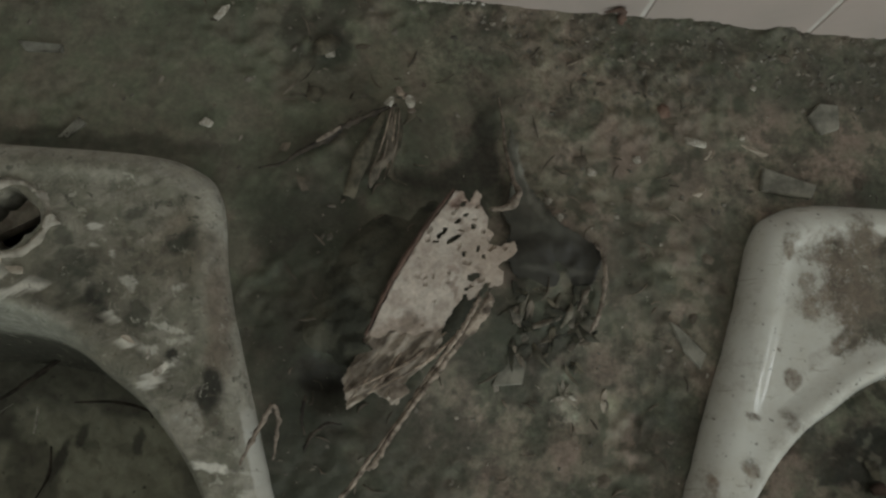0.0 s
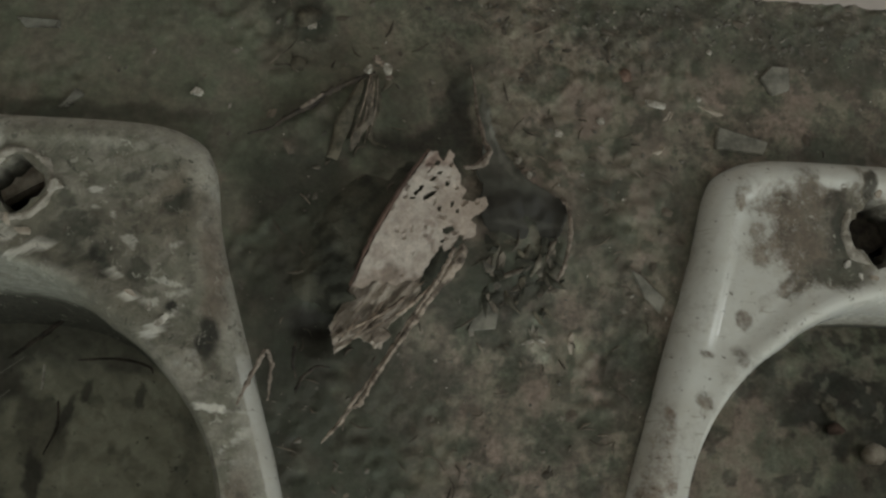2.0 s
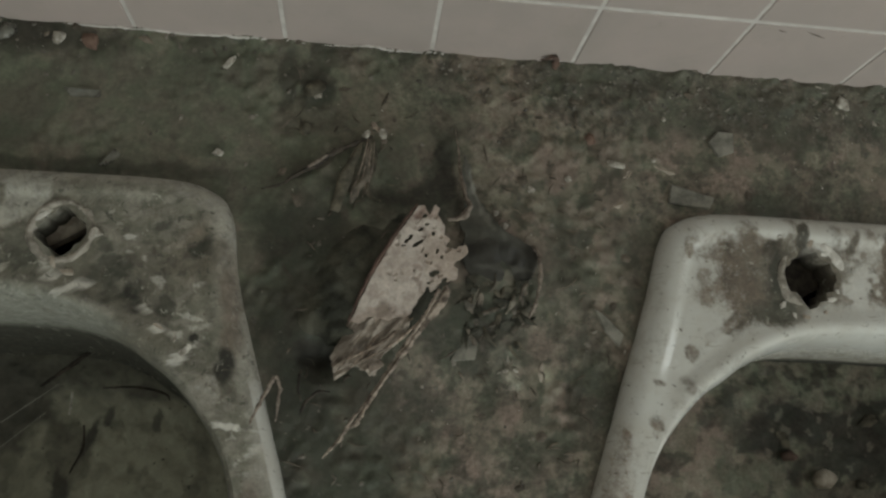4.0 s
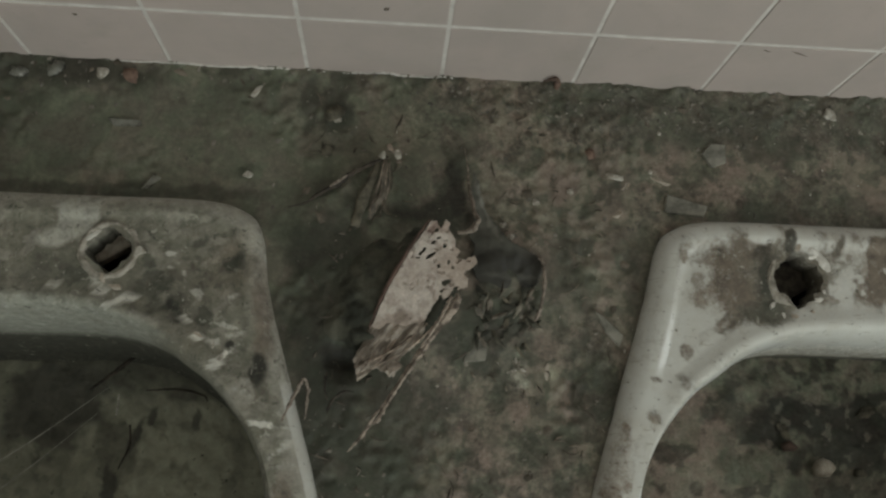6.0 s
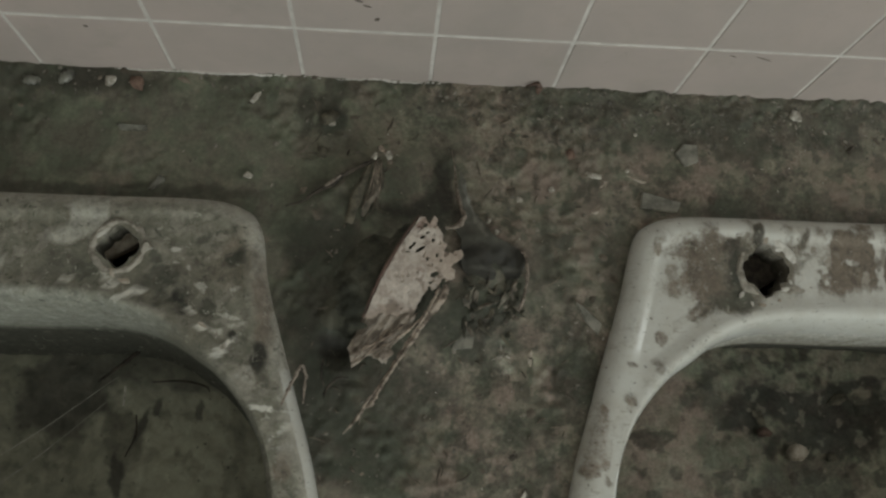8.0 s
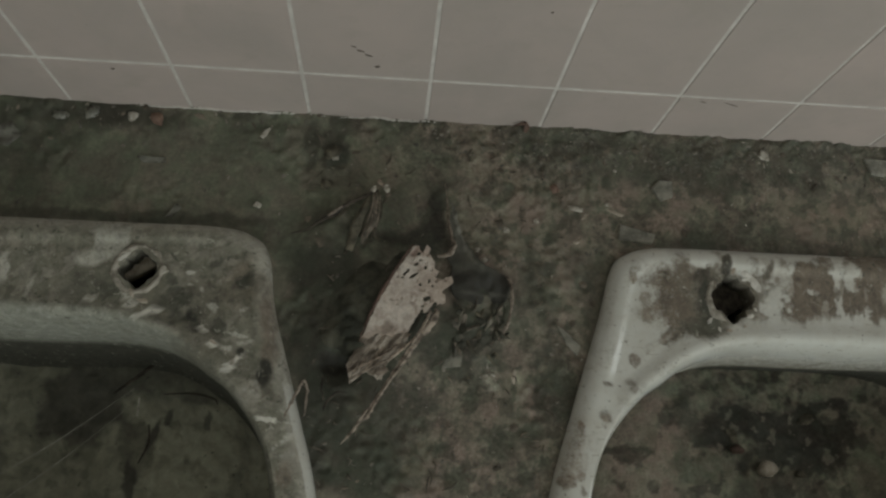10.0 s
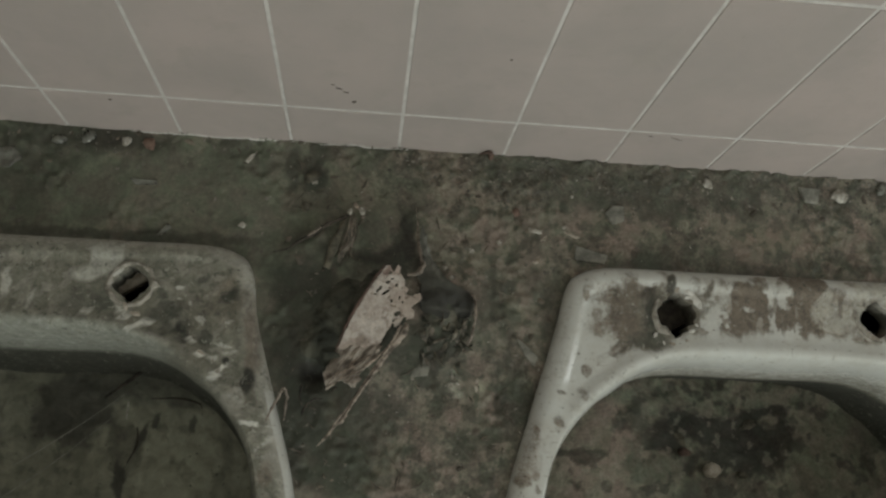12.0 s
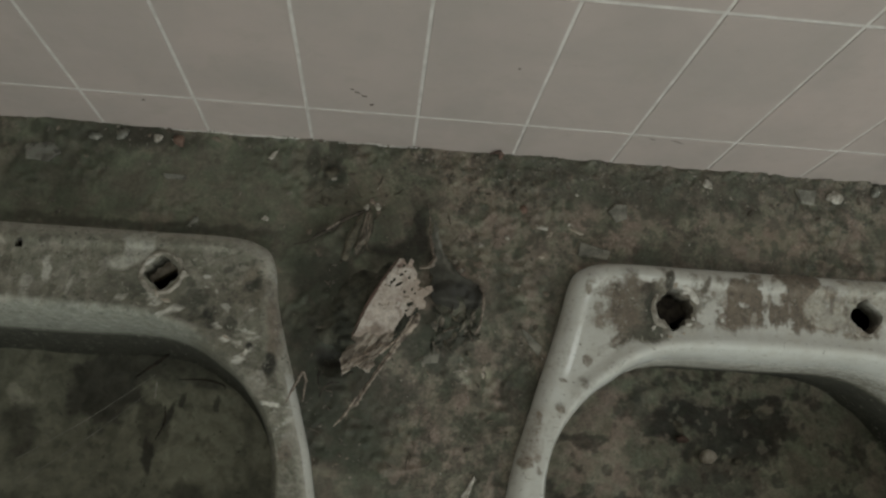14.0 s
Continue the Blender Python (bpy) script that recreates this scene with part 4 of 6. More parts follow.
quads = np.stack([cells, cells + 1, cells + nx + 1, cells + nx], 1)
quads = quads[~inner[quads].all(1)]
soil_mesh = mesh_of("soil", np.stack([gx, gy, gz], 1), quads.tolist())

g = GrimeShade(gx, gy, (0.118, 0.114, 0.09))
SOIL, OLIVE, DARK, MUD = (0.168, 0.138, 0.116), (0.102, 0.100, 0.079), (0.046, 0.044, 0.035), (0.068, 0.063, 0.050)
PALE = (0.178, 0.148, 0.125)
g.blend(ease(-0.03, 0.04, gx + 0.05 * (fbm(gx, gy, 0.05, 7) - 0.5)), SOIL)
g.blend((0.8 - 0.5 * ease(0.0, 0.05, gx)) * ease(0.48, 0.62, fbm(gx, gy, 0.04, 13)), OLIVE)
g.blend(0.6 * ease(0.5, 0.64, fbm(gx, gy, 0.028, 19)), SOIL)
g.blend(0.5 * ease(0.55, 0.66, fbm(gx, gy, 0.022, 29)), MUD)
g.blend(0.5 * ease(0.6, 0.7, fbm(gx, gy, 0.014, 33)) * ease(-0.02, 0.03, gx), PALE)
g.blend(0.7 * ease(0.62, 0.69, fbm(gx, gy, 0.011, 37)) * ease(-0.06, 0.02, gx), (0.05, 0.051, 0.039))
# soil darker in blotches towards the foot of the wall
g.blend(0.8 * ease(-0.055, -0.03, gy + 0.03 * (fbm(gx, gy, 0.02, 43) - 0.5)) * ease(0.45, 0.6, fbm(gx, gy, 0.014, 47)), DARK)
# soil darker on the left of the board
g.stain_shade(-0.078, -0.195, 0.045, 0.08, (0.036, 0.036, 0.028), 0.94, 10, ragged=0.5)
g.stain_shade(-0.082, -0.268, 0.032, 0.06, (0.039, 0.039, 0.031), 0.92, ragged=0.5)
# shade under the hook and behind the board, put into the soil colour
g.stain_shade(0.006, -0.105, 0.013, 0.03, DARK, 0.85, -12)
g.stain_shade(-0.01, -0.13, 0.03, 0.014, DARK, 0.7)
g.stain_shade(0.055, -0.172, 0.030, 0.022, (0.030, 0.030, 0.025), 0.95, ragged=0.5)
g.stain_shade(0.05, -0.195, 0.035, 0.022, (0.05, 0.047, 0.036), 0.8)
# shade of the basins along their edges, put into the soil colour
g.stain_shade(0.122, -0.27, 0.013, 0.13, DARK, 0.85, 15)
g.stain_shade(0.150, -0.16, 0.012, 0.05, MUD, 0.5, 10)
g.stain_shade(0.30, -0.110, 0.12, 0.007, DARK, 0.6)
g.stain_shade(-0.26, -0.108, 0.14, 0.006, DARK, 0.75)
g.stain_shade(-0.30, -0.012, 0.07, 0.014, DARK, 0.9)
g.stain_shade(-0.36, -0.05, 0.05, 0.05, (0.05, 0.05, 0.038), 0.7)
g.stain_shade(-0.2, -0.06, 0.13, 0.035, (0.118, 0.114, 0.09), 0.75)
g.stain_shade(-0.105, -0.03, 0.007, 0.03, DARK, 0.8)
g.stain_shade(0.045, -0.3, 0.045, 0.06, (0.158, 0.13, 0.109), 0.55)
g.stain_shade(0.06, -0.236, 0.008, 0.014, (0.34, 0.32, 0.28), 0.85)
g.stain_shade(0.085, -0.237, 0.007, 0.005, (0.33, 0.29, 0.24), 0.85)
g.stain_shade(0.142, -0.113, 0.011, 0.006, (0.22, 0.188, 0.155), 0.8, 35, grain=0.01)
g.stain_shade(0.178, -0.082, 0.02, 0.004, (0.21, 0.18, 0.15), 0.7, -15, grain=0.01)
g.stain_shade(0.085, -0.295, 0.01, 0.01, DARK, 0.9)
g.stain_shade(0.012, -0.28, 0.012, 0.012, (0.22, 0.17, 0.145), 0.7)
g.stain_shade(-0.04, -0.30, 0.02, 0.01, DARK, 0.7)
g.stain_shade(0.05, -0.06, 0.04, 0.05, (0.15, 0.125, 0.1), 0.6)
g.stain_shade(0.26, -0.035, 0.12, 0.018, (0.05, 0.047, 0.037), 0.6, ragged=1.0)
g.stain_shade(0.40, -0.075, 0.06, 0.014, (0.19, 0.155, 0.125), 0.6)
g.stain_shade(-0.02, -0.05, 0.03, 0.03, (0.145, 0.127, 0.104), 0.7)
g.stain_shade(0.10, -0.17, 0.018, 0.04, (0.155, 0.138, 0.113), 0.8)
g.stain_shade(0.034, -0.212, 0.036, 0.024, (0.042, 0.041, 0.033), 0.85)
g.stain_shade(-0.022, -0.272, 0.036, 0.034, (0.052, 0.049, 0.039), 0.85)
# the hollow's shade, painted nearly black
g.stain_shade(-0.068, -0.2355, 0.014, 0.011, (0.016, 0.015, 0.012), 0.97, ragged=0.3)
moss = ease(0.55, 0.585, fbm(gx, gy, 0.032, 151, 4, 0.6)) * ease(0.09, 0.15, gx) * ease(-0.13, -0.1, gy)
g.blend(0.4 * moss, (0.062, 0.061, 0.046))
g.blend(0.7 * ease(0.56, 0.6, fbm(gx, gy, 0.026, 157, 4, 0.6)) * ease(-0.05, 0.0, gx) * ease(-0.2, -0.23, gy), (0.060, 0.060, 0.045))
g.blend(0.45 * ease(0.60, 0.66, fbm(gx, gy, 0.02, 171, 4, 0.6)) * ease(0.02, 0.05, gx), (0.19, 0.158, 0.133))
g.stain_shade(0.012, -0.075, 0.011, 0.022, (0.055, 0.051, 0.04), 0.6, -8)
g.stain_shade(-0.035, -0.055, 0.022, 0.025, (0.162, 0.147, 0.118), 0.85)
g.stain_shade(0.05, -0.085, 0.022, 0.04, (0.185, 0.158, 0.132), 0.75)
g.stain_shade(-0.025, -0.085, 0.02, 0.02, (0.13, 0.118, 0.095), 0.7)
g.stain_shade(0.108, -0.168, 0.011, 0.045, (0.17, 0.146, 0.121), 0.75, -8)
g.stain_shade(0.085, -0.33, 0.03, 0.04, (0.158, 0.13, 0.109), 0.5)
for x, y, r in ((0.116, -0.110, 0.006), (0.115, -0.1405, 0.007), (0.163, -0.028, 0.012), (0.171, -0.047, 0.01), (0.105, -0.024, 0.009), (0.057, -0.105, 0.005), (0.249, -0.097, 0.016), (0.225, -0.028, 0.016), (0.29, -0.05, 0.015), (0.071, -0.294, 0.011), (0.025, -0.2985, 0.009), (0.098, -0.315, 0.01), (-0.03, -0.325, 0.016), (0.0, -0.345, 0.012)):
    g.stain_shade(x, y, r, r * 0.75, (0.05, 0.05, 0.039), 0.8, 40, soft=0.5, ragged=1.3, grain=0.009)
g.blend(0.55 * ease(0.58, 0.62, fbm(gx, gy, 0.024, 301, 4, 0.55)) * ease(-0.03, 0.03, gx), (0.06, 0.061, 0.047))
g.blend(0.4 * ease(0.57, 0.62, fbm(gx, gy, 0.03, 307, 4, 0.55)) * ease(0.03, -0.03, gx), (0.062, 0.062, 0.048))
g.c[:, 3] = 0.25 + 0.6 * ease(0.45, 0.58, fbm(gx, gy, 0.045, 311)) * ease(-0.06, 0.02, gx) + 0.5 * ease(-0.06, -0.03, gy) * ease(-0.1, 0.0, gx)
low = ease(-0.215, -0.235, gy) * ease(-0.03, 0.0, gx)
g.blend(0.6 * low * ease(0.56, 0.62, fbm(gx, gy, 0.013, 251, 4, 0.6)), (0.195, 0.158, 0.136))
g.blend(0.65 * low * ease(0.56, 0.62, fbm(gx, gy, 0.015, 257, 4, 0.6)), (0.062, 0.061, 0.047))
g.blend(0.55 * ease(0.6, 0.64, fbm(gx, gy, 0.010, 263, 4, 0.6)) * ease(0.02, 0.06, gx), (0.06, 0.061, 0.047))
g.stain_shade(-0.048, -0.035, 0.022, 0.034, (0.150, 0.132, 0.106), 0.7, 20, soft=0.5)
# painted shade again, deeper under the hook and behind the board
g.stain_shade(0.0135, -0.098, 0.010, 0.034, (0.026, 0.024, 0.019), 0.92, 0, soft=0.5, grain=0.012)
g.stain_shade(-0.012, -0.118, 0.028, 0.010, (0.032, 0.029, 0.023), 0.85, 10, soft=0.5, grain=0.015)
g.stain_shade(0.24, -0.022, 0.15, 0.026, (0.072, 0.067, 0.053), 0.7, 0, soft=0.6, ragged=1.0)
# darker ring round the clod
g.stain_shade(-0.083, -0.038, 0.012, 0.012, (0.03, 0.03, 0.024), 0.8, 0, soft=0.4, grain=0.01)
# more of the right basin's shade, painted on the soil to its left
g.stain_shade(0.128, -0.25, 0.014, 0.10, (0.052, 0.052, 0.041), 0.75, 14, soft=0.6, ragged=0.8)
g.stain_shade(-0.035, -0.318, 0.030, 0.022, (0.052, 0.053, 0.041), 0.7, 30, soft=0.5, ragged=0.9, grain=0.014)
g.stain_shade(0.05, -0.232, 0.022, 0.014, (0.055, 0.055, 0.043), 0.65, 0, soft=0.5, ragged=1.0, grain=0.014)
g.stain_shade(0.0625, -0.237, 0.006, 0.009, (0.27, 0.25, 0.215), 0.8, 0, soft=0.4, ragged=0.9, grain=0.008)
g.c[:, :3] *= (1.215, 1.27, 1.225)
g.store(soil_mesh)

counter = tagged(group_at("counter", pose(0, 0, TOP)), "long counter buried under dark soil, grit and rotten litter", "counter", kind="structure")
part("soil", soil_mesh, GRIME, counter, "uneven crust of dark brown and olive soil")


def counter_slab():
    """The slab under the soil, with openings for both basins."""
    bm = box(bmesh.new(), ROOM_X0, COUNTER_FRONT - 0.01, -0.05, ROOM_X1, 0.006, -0.008)
    ob = part("slab", bm, FLOOR_MAT, None)
    tools = []
    for cx in (LEFT_X, RIGHT_X):
        t = bmesh.new()
        ring = [t.verts.new((cx + (r - 0.018) * math.cos(a), CENTRE_Y + (r - 0.018) * math.sin(a), -0.1)) for a, r in zip(ANG[::6], R_OUT[::6])]
        f = t.faces.new(ring)
        bmesh.ops.translate(t, verts=[v for v in bmesh.ops.extrude_face_region(t, geom=[f])["geom"] if isinstance(v, bmesh.types.BMVert)], vec=(0, 0, 0.2))
        tools.append(of_bm("cutter", t))
    cut(ob, tools)
    ob.parent = counter
    return ob


counter_slab()
# strips added beneath the tap holes, toned to set how dark the insides look
part("batten", box(bmesh.new(), -0.024, -0.006, -0.012, 0.024, 0.006, 0.0, 0.001), PUTTY, counter, "pale strip added beneath the tap hole", pose(-0.2455, -0.149, -0.0115, 0, 0, 33))
part("batten", box(bmesh.new(), -0.026, -0.0065, -0.012, 0.026, 0.0065, 0.0, 0.001), PUTTY, counter, "pale strip added beneath the tap hole", pose(-0.2315, -0.1705, -0.0115, 0, 0, 33))
part("batten", box(bmesh.new(), -0.03, -0.014, -0.012, 0.03, 0.014, 0.0, 0.001), TWIG, counter, "dark strip added beneath the tap hole", pose(0.2815, -0.158, -0.0115, 0, 0, 30))
# unseen panel, added to keep light out from under the counter
part("front_panel", box(bmesh.new(), ROOM_X0, COUNTER_FRONT, -TOP, ROOM_X1, COUNTER_FRONT + 0.02, -0.05), FLOOR_MAT, counter)


# ---- loose things on the counter ----
def ground(x, y):
    return TOP + float(relief(np.array([x]), np.array([y]))[0])


def lying(name, mesh, material, x, y, label, category, lift=0.0, rx=0, ry=0, rz=0, group=""):
    """A loose thing that lies on the soil at x, y."""
    return tagged(part(name, mesh, material, at=pose(x, y, ground(x, y) + lift, rx, ry, rz)), label, category, group)


def shard(name, corners, thick, material, label, category, tilt=(0, 0), lift=-0.0006, group="", seed=1):
    """A flat broken piece with the given corners in the plan."""
    cx, cy = sum(p[0] for p in corners) / len(corners), sum(p[1] for p in corners) / len(corners)
    bm = slab([(x - cx, y - cy) for x, y in corners], thick, thick * 0.22, thick * 0.12, seed)
    return lying(name, bm, material, cx, cy, label, category, lift, tilt[0], tilt[1], 0, group)


def rough_outline(rx, ry, turn, seed, n=9):
    rng = random.Random(seed)
    a0 = radians(turn)
    out = []
    for i in range(n):
        a = 2 * math.pi * i / n
        r = rng.uniform(0.55, 1.15)
        u, v = rx * r * math.cos(a), ry * r * math.sin(a)
        out.append((u * math.cos(a0) - v * math.sin(a0), u * math.sin(a0) + v * math.cos(a0)))
    return out


def lump(rx, ry, rz, seed, sub=2, rough=0.25):
    """A small irregular stone or clod standing on z = 0."""
    bm = bmesh.new()
    bmesh.ops.create_icosphere(bm, subdivisions=sub, radius=1.0)
    off = Vector((seed * 3.1, seed * 1.7, seed * 0.9))
    for v in bm.verts:
        v.co *= 1 + rough * noise.noise(v.co * 1.3 + off) + rough * 0.4 * noise.noise(v.co * 3.1 + off)
        v.co = Vector((v.co.x * rx, v.co.y * ry, v.co.z * rz + rz * 0.7))
    return of_bm("lump", bm, True)


# pale board scrap, lying on a crumpled heap
BOARD_PTS = [(-0.0075, -0.1362), (-0.020, -0.154), (-0.036, -0.182), (-0.0495, -0.2135), (-0.044, -0.2185), (-0.021, -0.216), (-0.0075, -0.2035), (-0.005, -0.195), (0.001, -0.188), (0.0025, -0.1905), (0.0068, -0.1885), (0.0096, -0.1828), (0.014, -0.183), (0.0202, -0.1802), (0.0212, -0.1756), (0.0167, -0.1729), (0.0225, -0.168), (0.0272, -0.1646), (0.0239, -0.1605), (0.0179, -0.1637), (0.0128, -0.1616), (0.0145, -0.1576), (0.0102, -0.1548), (0.0108, -0.1502), (0.0054, -0.1445), (0.0061, -0.1392), (0.002, -0.1366), (-0.0012, -0.1425), (-0.0036, -0.138)]


def within(poly, x, y):
    hit = np.zeros(len(x), bool)
    for (x0, y0), (x1, y1) in zip(poly, poly[1:] + poly[:1]):
        if y0 != y1:
            hit ^= ((y0 > y) != (y1 > y)) & (x < (x1 - x0) * (y - y0) / (y1 - y0) + x0)
    return hit


def board_height(x, y):
    return 0.046 + 0.33 * (y + 0.14) + 0.1 * (x + 0.006)


def sheet_mesh(name, poly, x0, x1, y0, y1, height, ragged, holes, paint, thick=0.003, s=0.0006):
    """A thin uneven sheet of the given outline, with torn edges and holes, closed all round."""
    bx, by = np.arange(x0, x1, s), np.arange(y0, y1, s)
    px, py = [a.ravel() for a in np.meshgrid(bx, by)]
    jx, jy = px + ragged(px, py, 3), py + ragged(px, py, 5)
    ok = within(poly, jx, jy)
    for hx, hy, rx, ry, turn in holes:
        a = radians(turn)
        u, v = (px - hx) * math.cos(a) + (py - hy) * math.sin(a), -(px - hx) * math.sin(a) + (py - hy) * math.cos(a)
        ok &= (u / rx) ** 2 + (v / ry) ** 2 + 2.6 * (fbm(px, py, 0.0022, 11, 3) - 0.5) > 1
    z = height(px, py)
    n = len(bx)
    c = (np.arange(len(by) - 1)[:, None] * n + np.arange(n - 1)[None, :]).ravel()
    q = np.stack([c, c + 1, c + n + 1, c + n], 1)
    q = q[ok[q].all(1)]
    used, back = np.unique(q, return_inverse=True)
    top = np.stack([px, py, z], 1)[used]
    q = back.reshape(q.shape)
    low = top - (0, 0, thick)
    m = len(top)
    edges = {(a, b) for f in q.tolist() for a, b in zip(f, f[1:] + f[:1])}
    rim = [(b, a, a + m, b + m) for a, b in edges if (b, a) not in edges]
    me = mesh_of(name, np.vstack([top, low]), q.tolist() + (q[:, ::-1] + m).tolist() + sorted(rim))
    g = GrimeShade(np.r_[top[:, 0], low[:, 0]], np.r_[top[:, 1], low[:, 1]], (0.50, 0.45, 0.40))
    paint(g)
    g.store(me)
    return me


def panel_height(x, y):
    pits = ease(0.70, 0.78, fbm(x, y, 0.004, 17, 3)) * ease(-0.05, -0.01, x + 0.3 * (y + 0.18))
    return board_height(x, y) + 0.0025 * (fbm(x, y, 0.02, 9) - 0.5) - 0.0015 * pits - 0.004 * ease(-0.2, -0.22, y)


def panel_ragged(x, y, seed):
    return 0.005 * (fbm(x, y, 0.006, seed, 3) - 0.5) * ease(-0.025, 0.005, x) + 0.0012 * (fbm(x, y, 0.004, seed + 1, 2) - 0.5)


def panel_paint(g):
    g.blend(0.7 * ease(0.45, 0.65, fbm(g.x, g.y, 0.012, 23)), (0.40, 0.345, 0.30))
    g.blend(0.5 * ease(0.55, 0.7, fbm(g.x, g.y, 0.005, 24, 3)), (0.34, 0.285, 0.245))
    g.blend(0.85 * ease(0.64, 0.73, fbm(g.x, g.y, 0.004, 27, 3)) * ease(-0.03, 0.01, g.x), (0.19, 0.14, 0.115))
    g.stain_shade(-0.032, -0.2085, 0.015, 0.007, (0.29, 0.235, 0.195), 0.8, 10, grain=0.006)
    g.stain_shade(-0.028, -0.202, 0.004, 0.006, (0.2, 0.16, 0.13), 0.8, -20, grain=0.006)
    g.stain_shade(-0.015, -0.210, 0.012, 0.004, (0.24, 0.19, 0.155), 0.8, 25, grain=0.006)
    g.stain_shade(-0.002, -0.142, 0.006, 0.004, (0.22, 0.15, 0.125), 0.9, grain=0.006)
    g.stain_shade(0.02, -0.164, 0.008, 0.012, (0.32, 0.26, 0.215), 0.8, grain=0.006)
    g.stain_shade(0.012, -0.172, 0.012, 0.022, (0.37, 0.305, 0.255), 0.7, -25, soft=0.6, grain=0.006)
    g.stain_shade(0.004, -0.140, 0.010, 0.006, (0.33, 0.265, 0.22), 0.7, 0, soft=0.5, grain=0.006)


PANEL_HOLES = ((-0.007, -0.161, 0.0036, 0.001, 30), (0.005, -0.179, 0.0036, 0.0018, 25), (0.0145, -0.153, 0.0018, 0.0027, 0), (-0.012, -0.157, 0.0008, 0.0015, -20), (0.006, -0.165, 0.0006, 0.0015, -10), (-0.001, -0.168, 0.0006, 0.0011, 0), (-0.002, -0.149, 0.0016, 0.0006, 20), (0.012, -0.183, 0.0016, 0.0008, 30), (-0.0035, -0.1435, 0.0014, 0.0007, 50), (-0.0145, -0.1595, 0.0007, 0.0016, -30), (0.0025, -0.1545, 0.0008, 0.0014, 10), (-0.0055, -0.152, 0.0015, 0.0006, 40), (0.009, -0.169, 0.0007, 0.0016, -10), (-0.016, -0.1625, 0.0012, 0.0005, 0), (0.0015, -0.1855, 0.0012, 0.0006, 30))
TORN_PTS = [(-0.050, -0.209), (-0.0535, -0.222), (-0.0605, -0.2345), (-0.0565, -0.2495), (-0.0475, -0.2425), (-0.043, -0.2405), (-0.036, -0.2455), (-0.030, -0.2445), (-0.0275, -0.236), (-0.024, -0.231), (-0.015, -0.2235), (-0.0095, -0.2135), (-0.008, -0.2045), (-0.02, -0.207), (-0.035, -0.2075)]


def fibres(x, y, fine, seed):
    """Streaks along the torn grain."""
    u, v = -0.79 * x - 0.61 * y, 0.61 * x - 0.79 * y
    v = v + 0.004 * np.sin(u * 60)
    return fbm(u * fine / 0.012, v, fine, seed, 3)


def torn_height(x, y):
    return 0.0185 + 0.16 * (x + 0.03) + 0.05 * (y + 0.225) + 0.006 * (fibres(x, y, 0.004, 5) - 0.5) + 0.003 * (fbm(x, y, 0.012, 8) - 0.5)


def torn_ragged(x, y, seed):
    return 0.004 * (fibres(x, y, 0.003, seed) - 0.5)


def torn_paint(g):
    g.blend(np.ones(len(g.x)), (0.30, 0.26, 0.218))
    g.blend(0.9 * ease(0.48, 0.62, fibres(g.x, g.y, 0.0028, 11)), (0.43, 0.38, 0.325))
    g.blend(0.6 * ease(0.52, 0.66, fibres(g.x, g.y, 0.0035, 31)), (0.09, 0.075, 0.06))
    g.stain_shade(-0.052, -0.226, 0.008, 0.009, (0.11, 0.092, 0.072), 0.7, grain=0.008)


k = Mat("painted_board", 0.75, spec=0.3)
c = k.mix(1.0, k.attr("grime_shade").outputs["Color"], k.ramp(k.noise(260, 6, 0.7), (0.3, 0.72), (0.7, 1.22)), "MULTIPLY")
c = k.mix(k.ramp(k.noise(420, 2), (0.70, 0.0), (0.75, 0.7)), c, (0.16, 0.125, 0.1))
PAINTED = k.colour(c).bump(k.noise(300, 6, 0.7), 0.6, 0.0015).m

board = tagged(group_at("board_scrap", pose(0, 0, TOP)), "torn pale scrap of board, pitted and frayed, on dark litter", "board scrap")
part("panel", sheet_mesh("panel", BOARD_PTS, -0.056, 0.033, -0.223, -0.132, panel_height, panel_ragged, PANEL_HOLES, panel_paint), PAINTED, board)
part("edge_strip", tube([(-0.0085, -0.136, 0.0445), (-0.0212, -0.1545, 0.038), (-0.0372, -0.1825, 0.0275), (-0.0508, -0.214, 0.0155)], [0.0008, 0.0016, 0.0017, 0.0008], 6, 30, 0.25, 3), RUST, board, "rusty brown edge strip")
rng = random.Random(21)
torn = part("torn_sheet", sheet_mesh("torn_sheet", TORN_PTS, -0.066, 0.008, -0.253, -0.196, torn_height, torn_ragged, (), torn_paint, 0.0018), PAINTED, board, "torn brown fibrous lower end")
for i in range(6):
    f = i / 5
    sx, sy = -0.047 + 0.05 * f, -0.2165 + 0.013 * f**1.5
    ex, ey = -0.0565 + 0.026 * rng.random() * f - 0.003 * rng.random(), -0.2475 + 0.012 * rng.random() + 0.008 * f * rng.random()
    mx, my = (sx + ex) / 2 + 0.004 * (f - 0.2), (sy + ey) / 2 - 0.002
    z0 = board_height(sx, sy) - 0.003
    part("torn_fibre", tube([(sx, sy, z0), (mx, my, z0 - 0.001 + 0.004 * rng.random()), (ex, ey, 0.017 + 0.004 * rng.random())], [0.0006, 0.0008 + 0.0006 * rng.random(), 0.0003], 6, 14, 0.4, i), STRAW if i % 3 else FIBRE, torn)
part("flake", slab(rough_outline(0.0075, 0.005, 20, 4), 0.0015, 0.0003, 0.0008, 4), FIBRE, board, "loose torn flake", at=pose(-0.031, -0.238, 0.022, 8, -6, 0))
